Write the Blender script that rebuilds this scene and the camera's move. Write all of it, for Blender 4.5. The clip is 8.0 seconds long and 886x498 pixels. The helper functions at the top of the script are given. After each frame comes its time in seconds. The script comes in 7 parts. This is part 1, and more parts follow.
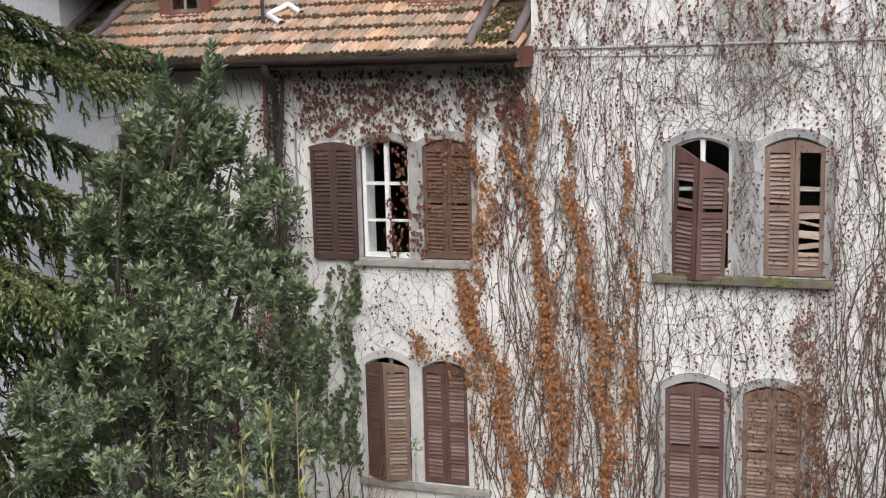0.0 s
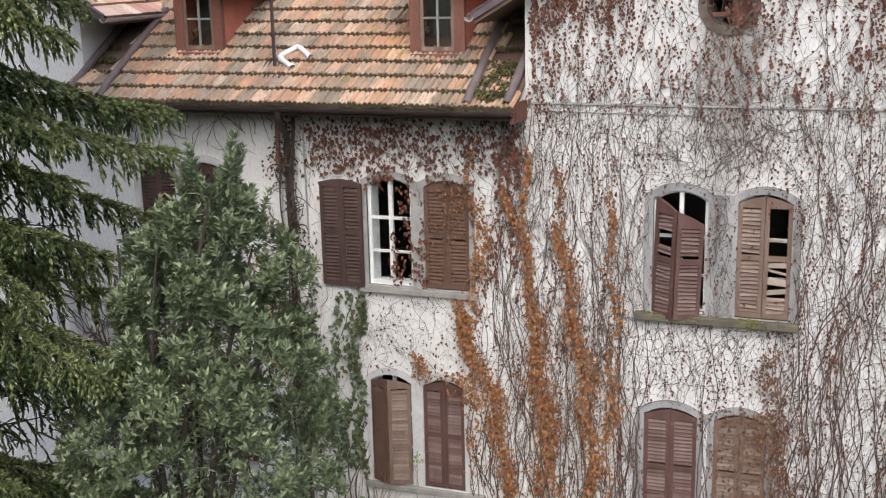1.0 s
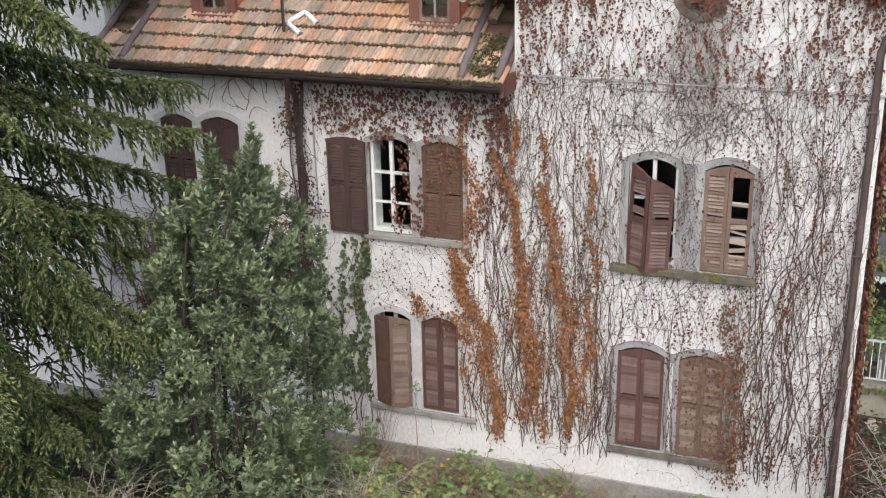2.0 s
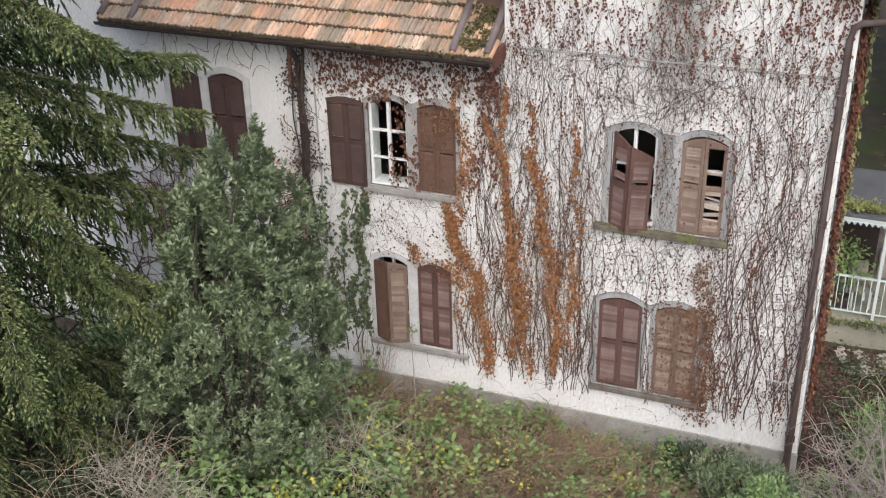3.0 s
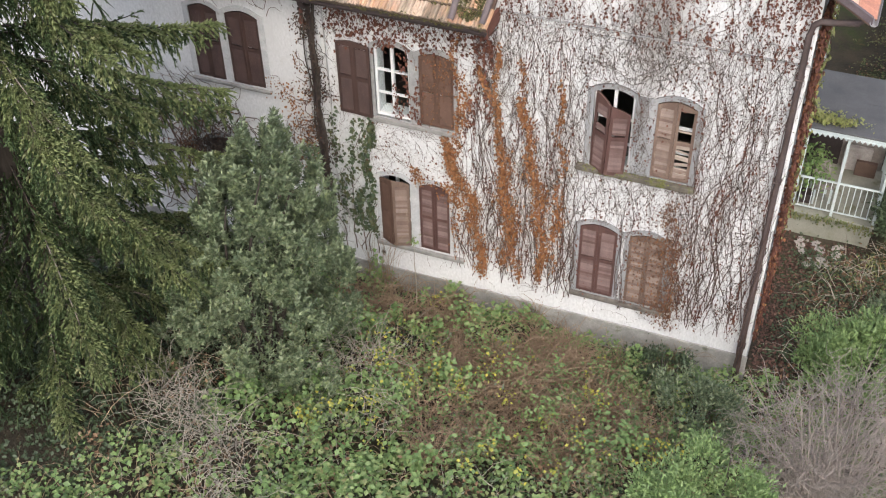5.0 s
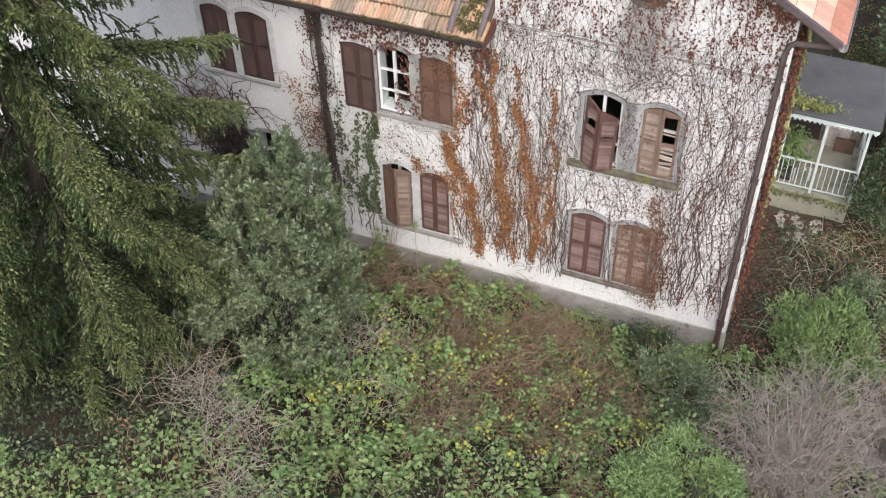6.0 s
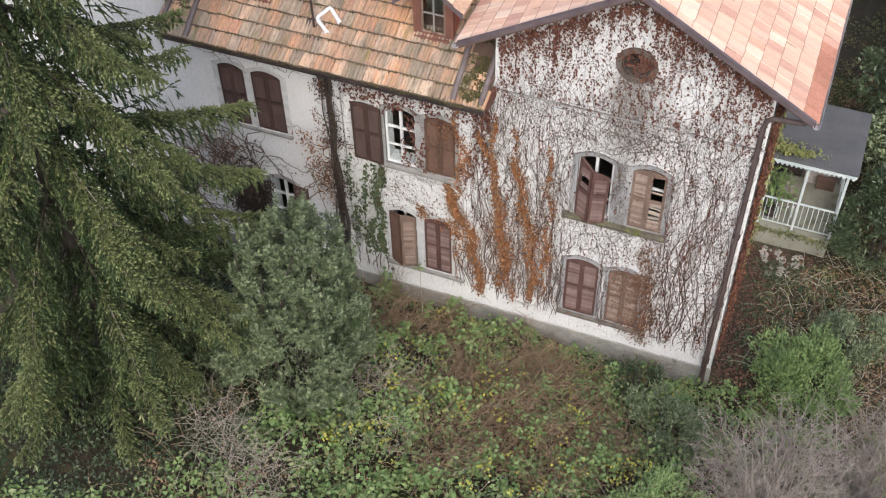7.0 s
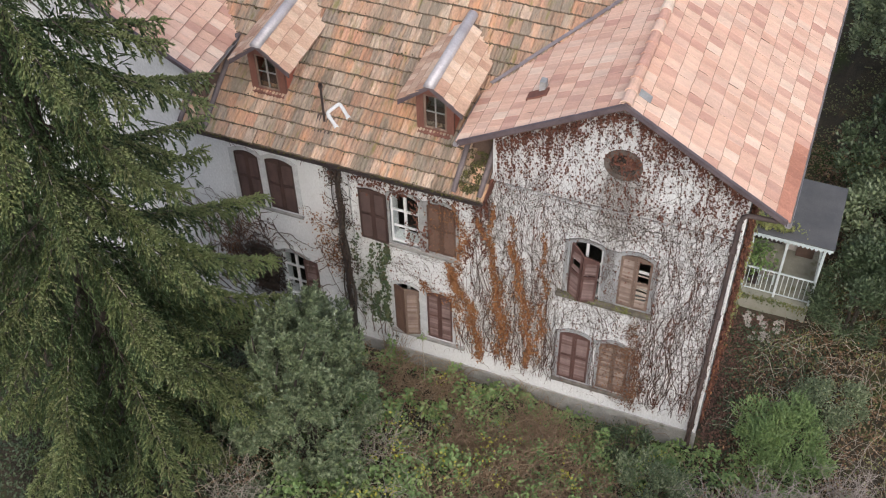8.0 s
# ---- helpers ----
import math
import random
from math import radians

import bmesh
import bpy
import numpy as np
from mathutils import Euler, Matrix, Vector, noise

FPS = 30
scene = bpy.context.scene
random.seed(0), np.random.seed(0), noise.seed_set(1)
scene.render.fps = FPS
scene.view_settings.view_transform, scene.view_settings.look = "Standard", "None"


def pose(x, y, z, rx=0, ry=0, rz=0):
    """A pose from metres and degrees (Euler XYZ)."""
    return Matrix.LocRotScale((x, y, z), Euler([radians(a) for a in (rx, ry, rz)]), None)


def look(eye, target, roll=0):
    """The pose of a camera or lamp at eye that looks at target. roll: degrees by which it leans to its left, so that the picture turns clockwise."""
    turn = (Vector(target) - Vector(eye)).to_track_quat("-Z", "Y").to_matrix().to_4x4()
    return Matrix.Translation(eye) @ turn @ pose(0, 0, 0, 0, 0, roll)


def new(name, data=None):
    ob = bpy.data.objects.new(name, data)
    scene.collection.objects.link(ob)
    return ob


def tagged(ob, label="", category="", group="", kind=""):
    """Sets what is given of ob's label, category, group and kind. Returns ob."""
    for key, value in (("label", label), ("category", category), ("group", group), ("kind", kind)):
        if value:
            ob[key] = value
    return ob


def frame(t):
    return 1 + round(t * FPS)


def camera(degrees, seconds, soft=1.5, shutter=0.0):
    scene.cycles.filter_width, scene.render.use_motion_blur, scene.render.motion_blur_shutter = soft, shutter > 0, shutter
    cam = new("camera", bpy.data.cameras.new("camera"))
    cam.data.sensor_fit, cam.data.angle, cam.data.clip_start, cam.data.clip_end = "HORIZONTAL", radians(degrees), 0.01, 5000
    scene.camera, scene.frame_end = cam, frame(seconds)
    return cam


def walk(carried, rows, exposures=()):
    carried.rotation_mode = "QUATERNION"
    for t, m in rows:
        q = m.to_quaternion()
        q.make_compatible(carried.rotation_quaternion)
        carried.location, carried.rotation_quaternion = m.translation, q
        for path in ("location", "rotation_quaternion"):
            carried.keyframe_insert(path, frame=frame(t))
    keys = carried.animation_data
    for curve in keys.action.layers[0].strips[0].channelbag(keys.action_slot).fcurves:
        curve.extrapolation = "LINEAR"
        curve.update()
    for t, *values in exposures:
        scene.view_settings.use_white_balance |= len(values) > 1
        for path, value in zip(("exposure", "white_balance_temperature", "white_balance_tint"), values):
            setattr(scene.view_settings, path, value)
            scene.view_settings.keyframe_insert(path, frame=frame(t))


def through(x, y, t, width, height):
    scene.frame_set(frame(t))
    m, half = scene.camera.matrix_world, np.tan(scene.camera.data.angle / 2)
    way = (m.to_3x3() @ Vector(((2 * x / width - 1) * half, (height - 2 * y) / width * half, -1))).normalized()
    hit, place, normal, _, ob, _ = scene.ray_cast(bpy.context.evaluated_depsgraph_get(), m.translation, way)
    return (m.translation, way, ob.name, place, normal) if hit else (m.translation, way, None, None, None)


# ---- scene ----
cam = camera(41.3, 8.0, soft=1.15)
PATH = [
    (0, (-0.881, -14.047, 6.474), (-1.574, -12.197, 6.161), -1.5),
    (0.5, (-0.824, -14.248, 7.407), (-1.512, -12.408, 7.034), -1.3),
    (1, (-0.531, -14.89, 8.461), (-1.214, -13.072, 7.983), -1.3),
    (1.5, (-0.273, -15.555, 9.367), (-0.945, -13.767, 8.775), -1.2),
    (3, (0.431, -16.236, 12.345), (-0.217, -14.6, 11.396), -1.4),
    (3.5, (0.463, -16.185, 13.355), (-0.167, -14.605, 12.304), -1.3),
    (4, (0.51, -16.184, 14.459), (-0.098, -14.671, 13.301), -1.4),
    (4.5, (0.567, -16.138, 15.46), (-0.021, -14.694, 14.207), -1.4),
    (6, (0.615, -16.075, 18.698), (0.089, -14.8, 17.25), -1.6),
    (6.5, (0.592, -16.103, 19.695), (0.08, -14.86, 18.215), -1.6),
    (7, (0.552, -16.07, 20.871), (0.041, -14.828, 19.389), -1.6),
    (7.5, (0.539, -16.07, 21.879), (0.026, -14.82, 20.404), -1.6),
    (8, (0.589, -16.156, 23.072), (0.074, -14.901, 21.602), -1.6),
]
walk(cam, [(t, look(eye, target, roll)) for t, eye, target, roll in PATH],
     exposures=[(0, 0.70), (1, 0.67), (3.5, 0.74), (4.5, 0.82), (6.5, 0.80), (7.5, 0.49), (8, 0.38)])

# ---- light: an overcast winter sky ----
world = bpy.data.worlds.new("overcast_sky")
scene.world = world
world.use_nodes = True
wn = world.node_tree.nodes
sky = wn.new("ShaderNodeTexSky")
sky.sky_type = 'NISHITA'
sky.sun_disc = False
sky.sun_elevation = radians(45)
sky.sun_rotation = radians(160)
sky.air_density, sky.dust_density, sky.ozone_density = 1.0, 4.0, 1.0
world.node_tree.links.new(sky.outputs[0], wn["Background"].inputs[0])
wn["Background"].inputs[1].default_value = 0.145
sun = new("sun", bpy.data.lights.new("sun", 'SUN'))
sun.data.energy, sun.data.angle, sun.data.color = 1.4, radians(65), (1.0, 0.985, 0.965)
sun.matrix_world = look((4.7, -13, 13), (0, 0, 0))

# ---- small helpers ----
from mathutils import geometry

rng = np.random.default_rng(7)


def part(name, bm, material, parent=None, label="", smooth=False):
    """One mesh object out of a bmesh, under a thing or a part."""
    me = bpy.data.meshes.new(name)
    bmesh.ops.recalc_face_normals(bm, faces=bm.faces[:])
    bm.to_mesh(me)
    bm.free()
    me.materials.append(material)
    if smooth:
        me.polygons.foreach_set("use_smooth", [True] * len(me.polygons))
    ob = new(name, me)
    ob.parent = parent
    if label:
        ob["label"] = label
    return ob


def shared(name, me, m, parent):
    """A piece that shares its mesh with others of its kind."""
    ob = new(name, me)
    ob.parent = parent
    ob.matrix_basis = m
    return ob


def thing(name, label, category, group="", kind="", at=(0, 0, 0)):
    ob = new(name)
    ob.location = at
    ob.empty_display_size = 0.2
    return tagged(ob, label, category, group, kind)


def box(x0, x1, y0, y1, z0, z1, bm=None, bevel=0.0):
    bm = bm or bmesh.new()
    r = bmesh.ops.create_cube(bm, size=1.0, matrix=Matrix.Translation(((x0 + x1) / 2, (y0 + y1) / 2, (z0 + z1) / 2)) @ Matrix.Diagonal((x1 - x0, y1 - y0, z1 - z0, 1)))
    if bevel:
        edges = list({e for v in r["verts"] for e in v.link_edges})
        bmesh.ops.bevel(bm, geom=edges, offset=bevel, segments=2, profile=0.6, affect='EDGES')
    return bm


def prism(loops, y0, y1, bm=None):
    """Solid between y0 and y1 with an outline in x and z; the loops after the first are holes."""
    bm = bm or bmesh.new()
    tris = geometry.tessellate_polygon([[Vector((x, z, 0)) for x, z in lp] for lp in loops])
    flat = [p for lp in loops for p in lp]
    front = [bm.verts.new((x, y0, z)) for x, z in flat]
    back = [bm.verts.new((x, y1, z)) for x, z in flat]
    for t in tris:
        for side in (front, back):
            try:
                bm.faces.new([side[i] for i in t])
            except ValueError:
                pass
    k = 0
    for lp in loops:
        n = len(lp)
        for i in range(n):
            a, b = k + i, k + (i + 1) % n
            bm.faces.new((front[a], front[b], back[b], back[a]))
        k += n
    return bm


def slab(corners, thick, bm=None):
    """A sheet through four corners, thickened downwards."""
    bm = bm or bmesh.new()
    top = [bm.verts.new(c) for c in corners]
    low = [bm.verts.new((c[0], c[1], c[2] - thick)) for c in corners]
    bm.faces.new(top)
    bm.faces.new(low[::-1])
    n = len(corners)
    for i in range(n):
        bm.faces.new((top[i], top[(i + 1) % n], low[(i + 1) % n], low[i]))
    return bm


def tubes(lines, sides=6, bm_name=None):
    """Vertices and faces of tubes along polylines; a line is (points, radius at start, radius at end)."""
    verts, faces, base = [], [], 0
    ang = np.linspace(0, 2 * np.pi, sides, endpoint=False)
    ca, sa = np.cos(ang), np.sin(ang)
    for pts, r0, r1 in lines:
        p = np.asarray(pts, float)
        n = len(p)
        d = np.gradient(p, axis=0)
        d /= np.linalg.norm(d, axis=1)[:, None] + 1e-9
        up = np.where(np.abs(d[:, 2:3]) > 0.9, np.array([[0.0, 1, 0]]), np.array([[0.0, 0, 1]]))
        a = np.cross(d, up)
        a /= np.linalg.norm(a, axis=1)[:, None] + 1e-9
        b = np.cross(d, a)
        r = np.linspace(r0, r1, n)[:, None, None]
        ring = p[:, None, :] + r * (ca[None, :, None] * a[:, None, :] + sa[None, :, None] * b[:, None, :])
        verts.append(ring.reshape(-1, 3))
        i = np.arange(n - 1)[:, None] * sides + base
        j = np.arange(sides)[None, :]
        k = (j + 1) % sides
        faces.append(np.stack([i + j, i + k, i + sides + k, i + sides + j], axis=2).reshape(-1, 4))
        base += n * sides
    return np.concatenate(verts), np.concatenate(faces)


def mesh_of(name, verts, faces, material, parent=None, label="", smooth=False):
    """A mesh object out of arrays: verts n x 3, faces m x 3 or m x 4."""
    verts, faces = np.asarray(verts, np.float32), np.asarray(faces, np.int32)
    me = bpy.data.meshes.new(name)
    me.vertices.add(len(verts))
    me.vertices.foreach_set("co", verts.ravel())
    k = faces.shape[1]
    me.loops.add(faces.size)
    me.loops.foreach_set("vertex_index", faces.ravel())
    me.polygons.add(len(faces))
    me.polygons.foreach_set("loop_start", np.arange(len(faces), dtype=np.int32) * k)
    if smooth:
        me.polygons.foreach_set("use_smooth", np.ones(len(faces), bool))
    me.update(calc_edges=True)
    me.materials.append(material)
    ob = new(name, me)
    ob.parent = parent
    if label:
        ob["label"] = label
    return ob


def tube_part(name, lines, material, parent=None, label="", sides=6):
    v, f = tubes(lines, sides)
    return mesh_of(name, v, f, material, parent, label, smooth=sides > 4)


def unit(a):
    return a / (np.linalg.norm(a, axis=1)[:, None] + 1e-9)


def leaf_arrays(p, d, n, size, aspect=0.5, fold=0.25, lobed=False):
    """Folded leaves: p the stalk end, d the way of the midrib, n the upper side, all m x 3; size their length."""
    p, d, n = np.asarray(p, float), unit(np.asarray(d, float)), np.asarray(n, float)
    s = unit(np.cross(d, n))
    n = np.cross(s, d)
    size = np.broadcast_to(np.asarray(size, float), (len(p),))[:, None]
    w = size * aspect * 0.5
    if lobed:
        vs = [p, p + d * size * 0.28 + s * w + n * w * fold, p + d * size + n * size * -0.06, p + d * size * 0.28 - s * w + n * w * fold]
    else:
        vs = [p, p + d * size * 0.5 + s * w + n * w * fold, p + d * size + n * size * -0.1, p + d * size * 0.5 - s * w + n * w * fold]
    v = np.stack(vs, axis=1).reshape(-1, 3)
    i = np.arange(len(p))[:, None] * 4
    f = np.concatenate([i + np.array([[0, 1, 2]]), i + np.array([[0, 2, 3]])])
    return v, f


def leaf_part(name, p, d, n, size, material, parent=None, aspect=0.5, fold=0.25, lobed=False, label=""):
    v, f = leaf_arrays(p, d, n, size, aspect, fold, lobed)
    return mesh_of(name, v, f, material, parent, label)


# ---- materials ----
def mat(name, low, high, scale=2.0, fine=40.0, rough=0.85, bump=0.3, depth=0.01, spots=None, spot_scale=1.0, spot_edge=(0.55, 0.7),
        picks=None, metal=0.0, contrast=(0.3, 0.7), stretch=(1, 1, 1), grain=0.25, thin=0.0):
    """Colour from a broad noise between low and high, grain from a fine one, spots of another colour, and
    picks: colours of which each piece takes one by chance."""
    m = bpy.data.materials.new(name)
    m.use_nodes = True
    nt = m.node_tree
    nd, ln = nt.nodes, nt.links.new
    bsdf = nd["Principled BSDF"]
    geo = nd.new("ShaderNodeNewGeometry")
    sc = nd.new("ShaderNodeVectorMath")
    sc.operation = 'MULTIPLY'
    sc.inputs[1].default_value = stretch
    ln(geo.outputs["Position"], sc.inputs[0])

    def noise_tex(s, detail, rough_=0.6):
        t = nd.new("ShaderNodeTexNoise")
        t.inputs["Scale"].default_value, t.inputs["Detail"].default_value, t.inputs["Roughness"].default_value = s, detail, rough_
        ln(sc.outputs[0], t.inputs["Vector"])
        return t

    def ramp(src, stops, mode='LINEAR'):
        r = nd.new("ShaderNodeValToRGB")
        r.color_ramp.interpolation = mode
        while len(r.color_ramp.elements) < len(stops):
            r.color_ramp.elements.new(0.5)
        for e, (at, col) in zip(r.color_ramp.elements, stops):
            e.position, e.color = at, (*col, 1)
        ln(src, r.inputs[0])
        return r.outputs[0]

    def mix(kind, fac, a, b):
        x = nd.new("ShaderNodeMix")
        x.data_type, x.blend_type = 'RGBA', kind
        if isinstance(fac, float):
            x.inputs[0].default_value = fac
        else:
            ln(fac, x.inputs[0])
        for sock, v in ((x.inputs[6], a), (x.inputs[7], b)):
            if isinstance(v, tuple):
                sock.default_value = (*v, 1)
            else:
                ln(v, sock)
        return x.outputs[2]

    broad, small = noise_tex(scale, 5), noise_tex(fine, 4)
    if picks:
        info = nd.new("ShaderNodeObjectInfo")
        add = nd.new("ShaderNodeMath")
        add.operation = 'ADD'
        ln(info.outputs["Random"], add.inputs[0])
        ln(geo.outputs["Random Per Island"], add.inputs[1])
        fr = nd.new("ShaderNodeMath")
        fr.operation = 'FRACT'
        ln(add.outputs[0], fr.inputs[0])
        k = len(picks)
        col = ramp(fr.outputs[0], [(i / (k - 1) if k > 1 else 0, c) for i, c in enumerate(picks)])
        tone = ramp(broad.outputs[0], [(contrast[0], low), (contrast[1], high)])
        col = mix('MULTIPLY', 1.0, col, tone)
    else:
        col = ramp(broad.outputs[0], [(contrast[0], low), (contrast[1], high)])
    g = ramp(small.outputs[0], [(0.25, (1 - grain,) * 3), (0.75, (1.0 + grain * 0.3,) * 3)])
    col = mix('MULTIPLY', 1.0, col, g)
    for spot in spots or ():
        c, s, e0, e1, amount = (*spot, 1.0)[:5]
        t = noise_tex(s, 6, 0.65)
        f = ramp(t.outputs[0], [(e0, (0, 0, 0)), (e1, (amount,) * 3)])
        col = mix('MIX', f, col, c)
    ln(col, bsdf.inputs["Base Color"])
    bsdf.inputs["Roughness"].default_value = rough
    bsdf.inputs["Metallic"].default_value = metal
    if bump:
        b = nd.new("ShaderNodeBump")
        b.inputs["Strength"].default_value, b.inputs["Distance"].default_value = bump, depth
        ln(small.outputs[0], b.inputs["Height"])
        ln(b.outputs[0], bsdf.inputs["Normal"])
    if thin:
        tr = nd.new("ShaderNodeBsdfTranslucent")
        ln(col, tr.inputs[0])
        ms = nd.new("ShaderNodeMixShader")
        ms.inputs[0].default_value = thin
        ln(bsdf.outputs[0], ms.inputs[1])
        ln(tr.outputs[0], ms.inputs[2])
        ln(ms.outputs[0], nd["Material Output"].inputs[0])
    return m


M = {}
M["plaster"] = mat("old_white_plaster", (0.665, 0.678, 0.69), (0.80, 0.815, 0.83), 1.2, 25, 0.92, 0.35, 0.006, stretch=(1, 1, 0.55),
                   spots=[((0.56, 0.57, 0.58), 0.6, 0.52, 0.72, 0.8), ((0.50, 0.49, 0.46), 3.0, 0.62, 0.80, 0.7)])
def streak_below(m, x, top, bottom, half, colour):
    """A grey streak that rain has drawn down the plaster, ragged at its sides."""
    nd, ln = m.node_tree.nodes, m.node_tree.links.new
    bsdf = nd["Principled BSDF"]
    src = bsdf.inputs["Base Color"].links[0].from_socket
    geo, sep, tex = nd.new("ShaderNodeNewGeometry"), nd.new("ShaderNodeSeparateXYZ"), nd.new("ShaderNodeTexNoise")
    tex.inputs["Scale"].default_value, tex.inputs["Detail"].default_value = 3.5, 6
    ln(geo.outputs["Position"], sep.inputs[0])

    def op(kind, a, b):
        n = nd.new("ShaderNodeMath")
        n.operation = kind
        for sock, v in zip(n.inputs, (a, b)):
            if isinstance(v, (int, float)):
                sock.default_value = v
            else:
                ln(v, sock)
        return n.outputs[0]

    side = op('SUBTRACT', 1.0, op('DIVIDE', op('ABSOLUTE', op('SUBTRACT', sep.outputs[0], x), 0), half))
    down = op('MULTIPLY', op('LESS_THAN', sep.outputs[2], top), op('DIVIDE', op('SUBTRACT', sep.outputs[2], bottom), top - bottom))
    f = op('MAXIMUM', op('MULTIPLY', op('MULTIPLY', op('MAXIMUM', side, 0), op('MAXIMUM', down, 0)), op('MULTIPLY', tex.outputs[0], 2.6)), 0)
    mx = nd.new("ShaderNodeMix")
    mx.data_type = 'RGBA'
    ln(op('MINIMUM', f, 0.85), mx.inputs[0])
    ln(src, mx.inputs[6])
    mx.inputs[7].default_value = (*colour, 1)
    ln(mx.outputs[2], bsdf.inputs["Base Color"])


streak_below(M["plaster"], -2.3, 7.6, 4.2, 0.6, (0.36, 0.355, 0.35))
M["cement"] = mat("grey_cement", (0.24, 0.24, 0.23), (0.40, 0.395, 0.38), 2.5, 40, 0.9, 0.4, 0.006,
                  spots=[((0.12, 0.13, 0.08), 4.0, 0.6, 0.72)])
M["surround"] = mat("grey_window_surround", (0.25, 0.255, 0.26), (0.40, 0.405, 0.405), 4.0, 60, 0.88, 0.3, 0.004,
                    spots=[((0.2, 0.19, 0.17), 5.0, 0.58, 0.72)])
M["surround_worn"] = mat("whitish_worn_surround", (0.24, 0.248, 0.26), (0.43, 0.44, 0.455), 3.0, 60, 0.9, 0.35, 0.005, stretch=(1, 1, 0.5),
                         spots=[((0.20, 0.185, 0.17), 6.0, 0.52, 0.66, 0.8)])
M["round_ring"] = mat("grimy_brown_ring", (0.075, 0.062, 0.054), (0.17, 0.148, 0.132), 5.0, 60, 0.95, 0.5, 0.008,
                      spots=[((0.09, 0.055, 0.045), 6.0, 0.52, 0.64)])
M["surround_light"] = mat("pale_blue_grey_surround", (0.46, 0.48, 0.50), (0.62, 0.635, 0.645), 4.0, 60, 0.88, 0.3, 0.004,
                          spots=[((0.3, 0.3, 0.29), 5.0, 0.6, 0.75)])
M["sill"] = mat("mossy_stone_sill", (0.085, 0.075, 0.06), (0.18, 0.16, 0.13), 5.0, 50, 0.95, 0.5, 0.008,
                spots=[((0.13, 0.135, 0.035), 3.0, 0.50, 0.60)])
M["dark_sill"] = mat("dark_weathered_sill", (0.09, 0.08, 0.07), (0.19, 0.17, 0.15), 5.0, 50, 0.95, 0.5, 0.008)
M["stone_sill"] = mat("grey_stone_sill", (0.22, 0.215, 0.21), (0.36, 0.35, 0.335), 5.0, 50, 0.95, 0.4, 0.006)
M["shutter"] = mat("dark_red_brown_paint", (0.075, 0.038, 0.034), (0.125, 0.066, 0.058), 5.0, 90, 0.7, 0.25, 0.003,
                   spots=[((0.20, 0.135, 0.11), 9.0, 0.62, 0.72)], stretch=(1, 1, 0.4))
M["shutter_worn"] = mat("bleached_brown_paint", (0.14, 0.092, 0.072), (0.21, 0.15, 0.12), 5.0, 90, 0.85, 0.35, 0.004,
                        spots=[((0.30, 0.23, 0.18), 8.0, 0.58, 0.7)], stretch=(1, 1, 0.3))
M["slat_dusty"] = mat("dusty_brown_slats", (0.8, 0.8, 0.8), (1.2, 1.2, 1.2), 5.0, 90, 0.85, 0.25, 0.003, stretch=(1, 1, 0.4),
                      picks=[(0.095, 0.054, 0.048), (0.14, 0.09, 0.082), (0.19, 0.135, 0.125), (0.11, 0.064, 0.057)])
M["slat_worn"] = mat("bleached_slats", (0.8, 0.8, 0.8), (1.2, 1.2, 1.2), 5.0, 90, 0.9, 0.35, 0.004, stretch=(1, 1, 0.4),
                     picks=[(0.155, 0.105, 0.084), (0.20, 0.145, 0.12), (0.27, 0.215, 0.185), (0.17, 0.118, 0.094)])
M["shutter_dark"] = mat("dark_brown_paint", (0.045, 0.025, 0.022), (0.082, 0.047, 0.04), 5.0, 90, 0.7, 0.25, 0.003, stretch=(1, 1, 0.4))
M["shutter_rusty"] = mat("faded_brown_paint", (0.092, 0.05, 0.036), (0.145, 0.084, 0.06), 5.0, 90, 0.85, 0.3, 0.004, stretch=(1, 1, 0.4))
M["broken_slat"] = mat("bare_grey_wood", (0.27, 0.22, 0.18), (0.42, 0.36, 0.31), 6.0, 90, 0.9, 0.3, 0.003, stretch=(0.3, 1, 1))
M["white_wood"] = mat("white_window_paint", (0.66, 0.68, 0.70), (0.80, 0.81, 0.82), 4.0, 60, 0.5, 0.1, 0.002)
M["brown_wood"] = mat("brown_dormer_wood", (0.13, 0.055, 0.042), (0.22, 0.095, 0.07), 4.0, 60, 0.75, 0.3, 0.004, stretch=(1, 1, 0.3))
M["red_plaster"] = mat("brick_red_plaster", (0.36, 0.11, 0.075), (0.48, 0.17, 0.11), 3.0, 40, 0.9, 0.3, 0.005,
                       spots=[((0.25, 0.14, 0.1), 4.0, 0.6, 0.75)])
# Also colours flat pieces that stand in for dark openings.
M["gutter"] = mat("dark_brown_gutter_and_gloom", (0.032, 0.023, 0.023), (0.062, 0.045, 0.045), 3.0, 60, 0.55, 0.1, 0.002)
M["pipe"] = mat("mauve_brown_pipe_paint", (0.062, 0.045, 0.043), (0.125, 0.094, 0.09), 2.5, 50, 0.75, 0.15, 0.003,
                spots=[((0.07, 0.045, 0.035), 5.0, 0.58, 0.7)])
M["roof_pipe"] = mat("pale_mauve_pipe_paint", (0.10, 0.08, 0.082), (0.175, 0.145, 0.146), 2.5, 50, 0.7, 0.15, 0.003)
M["flashing"] = mat("lilac_grey_sheet_metal", (0.38, 0.36, 0.38), (0.52, 0.50, 0.52), 2.0, 30, 0.42, 0.1, 0.003, metal=0.25)
M["barge"] = mat("brown_grey_barge_paint", (0.095, 0.072, 0.082), (0.155, 0.122, 0.135), 3.0, 50, 0.6, 0.15, 0.003)
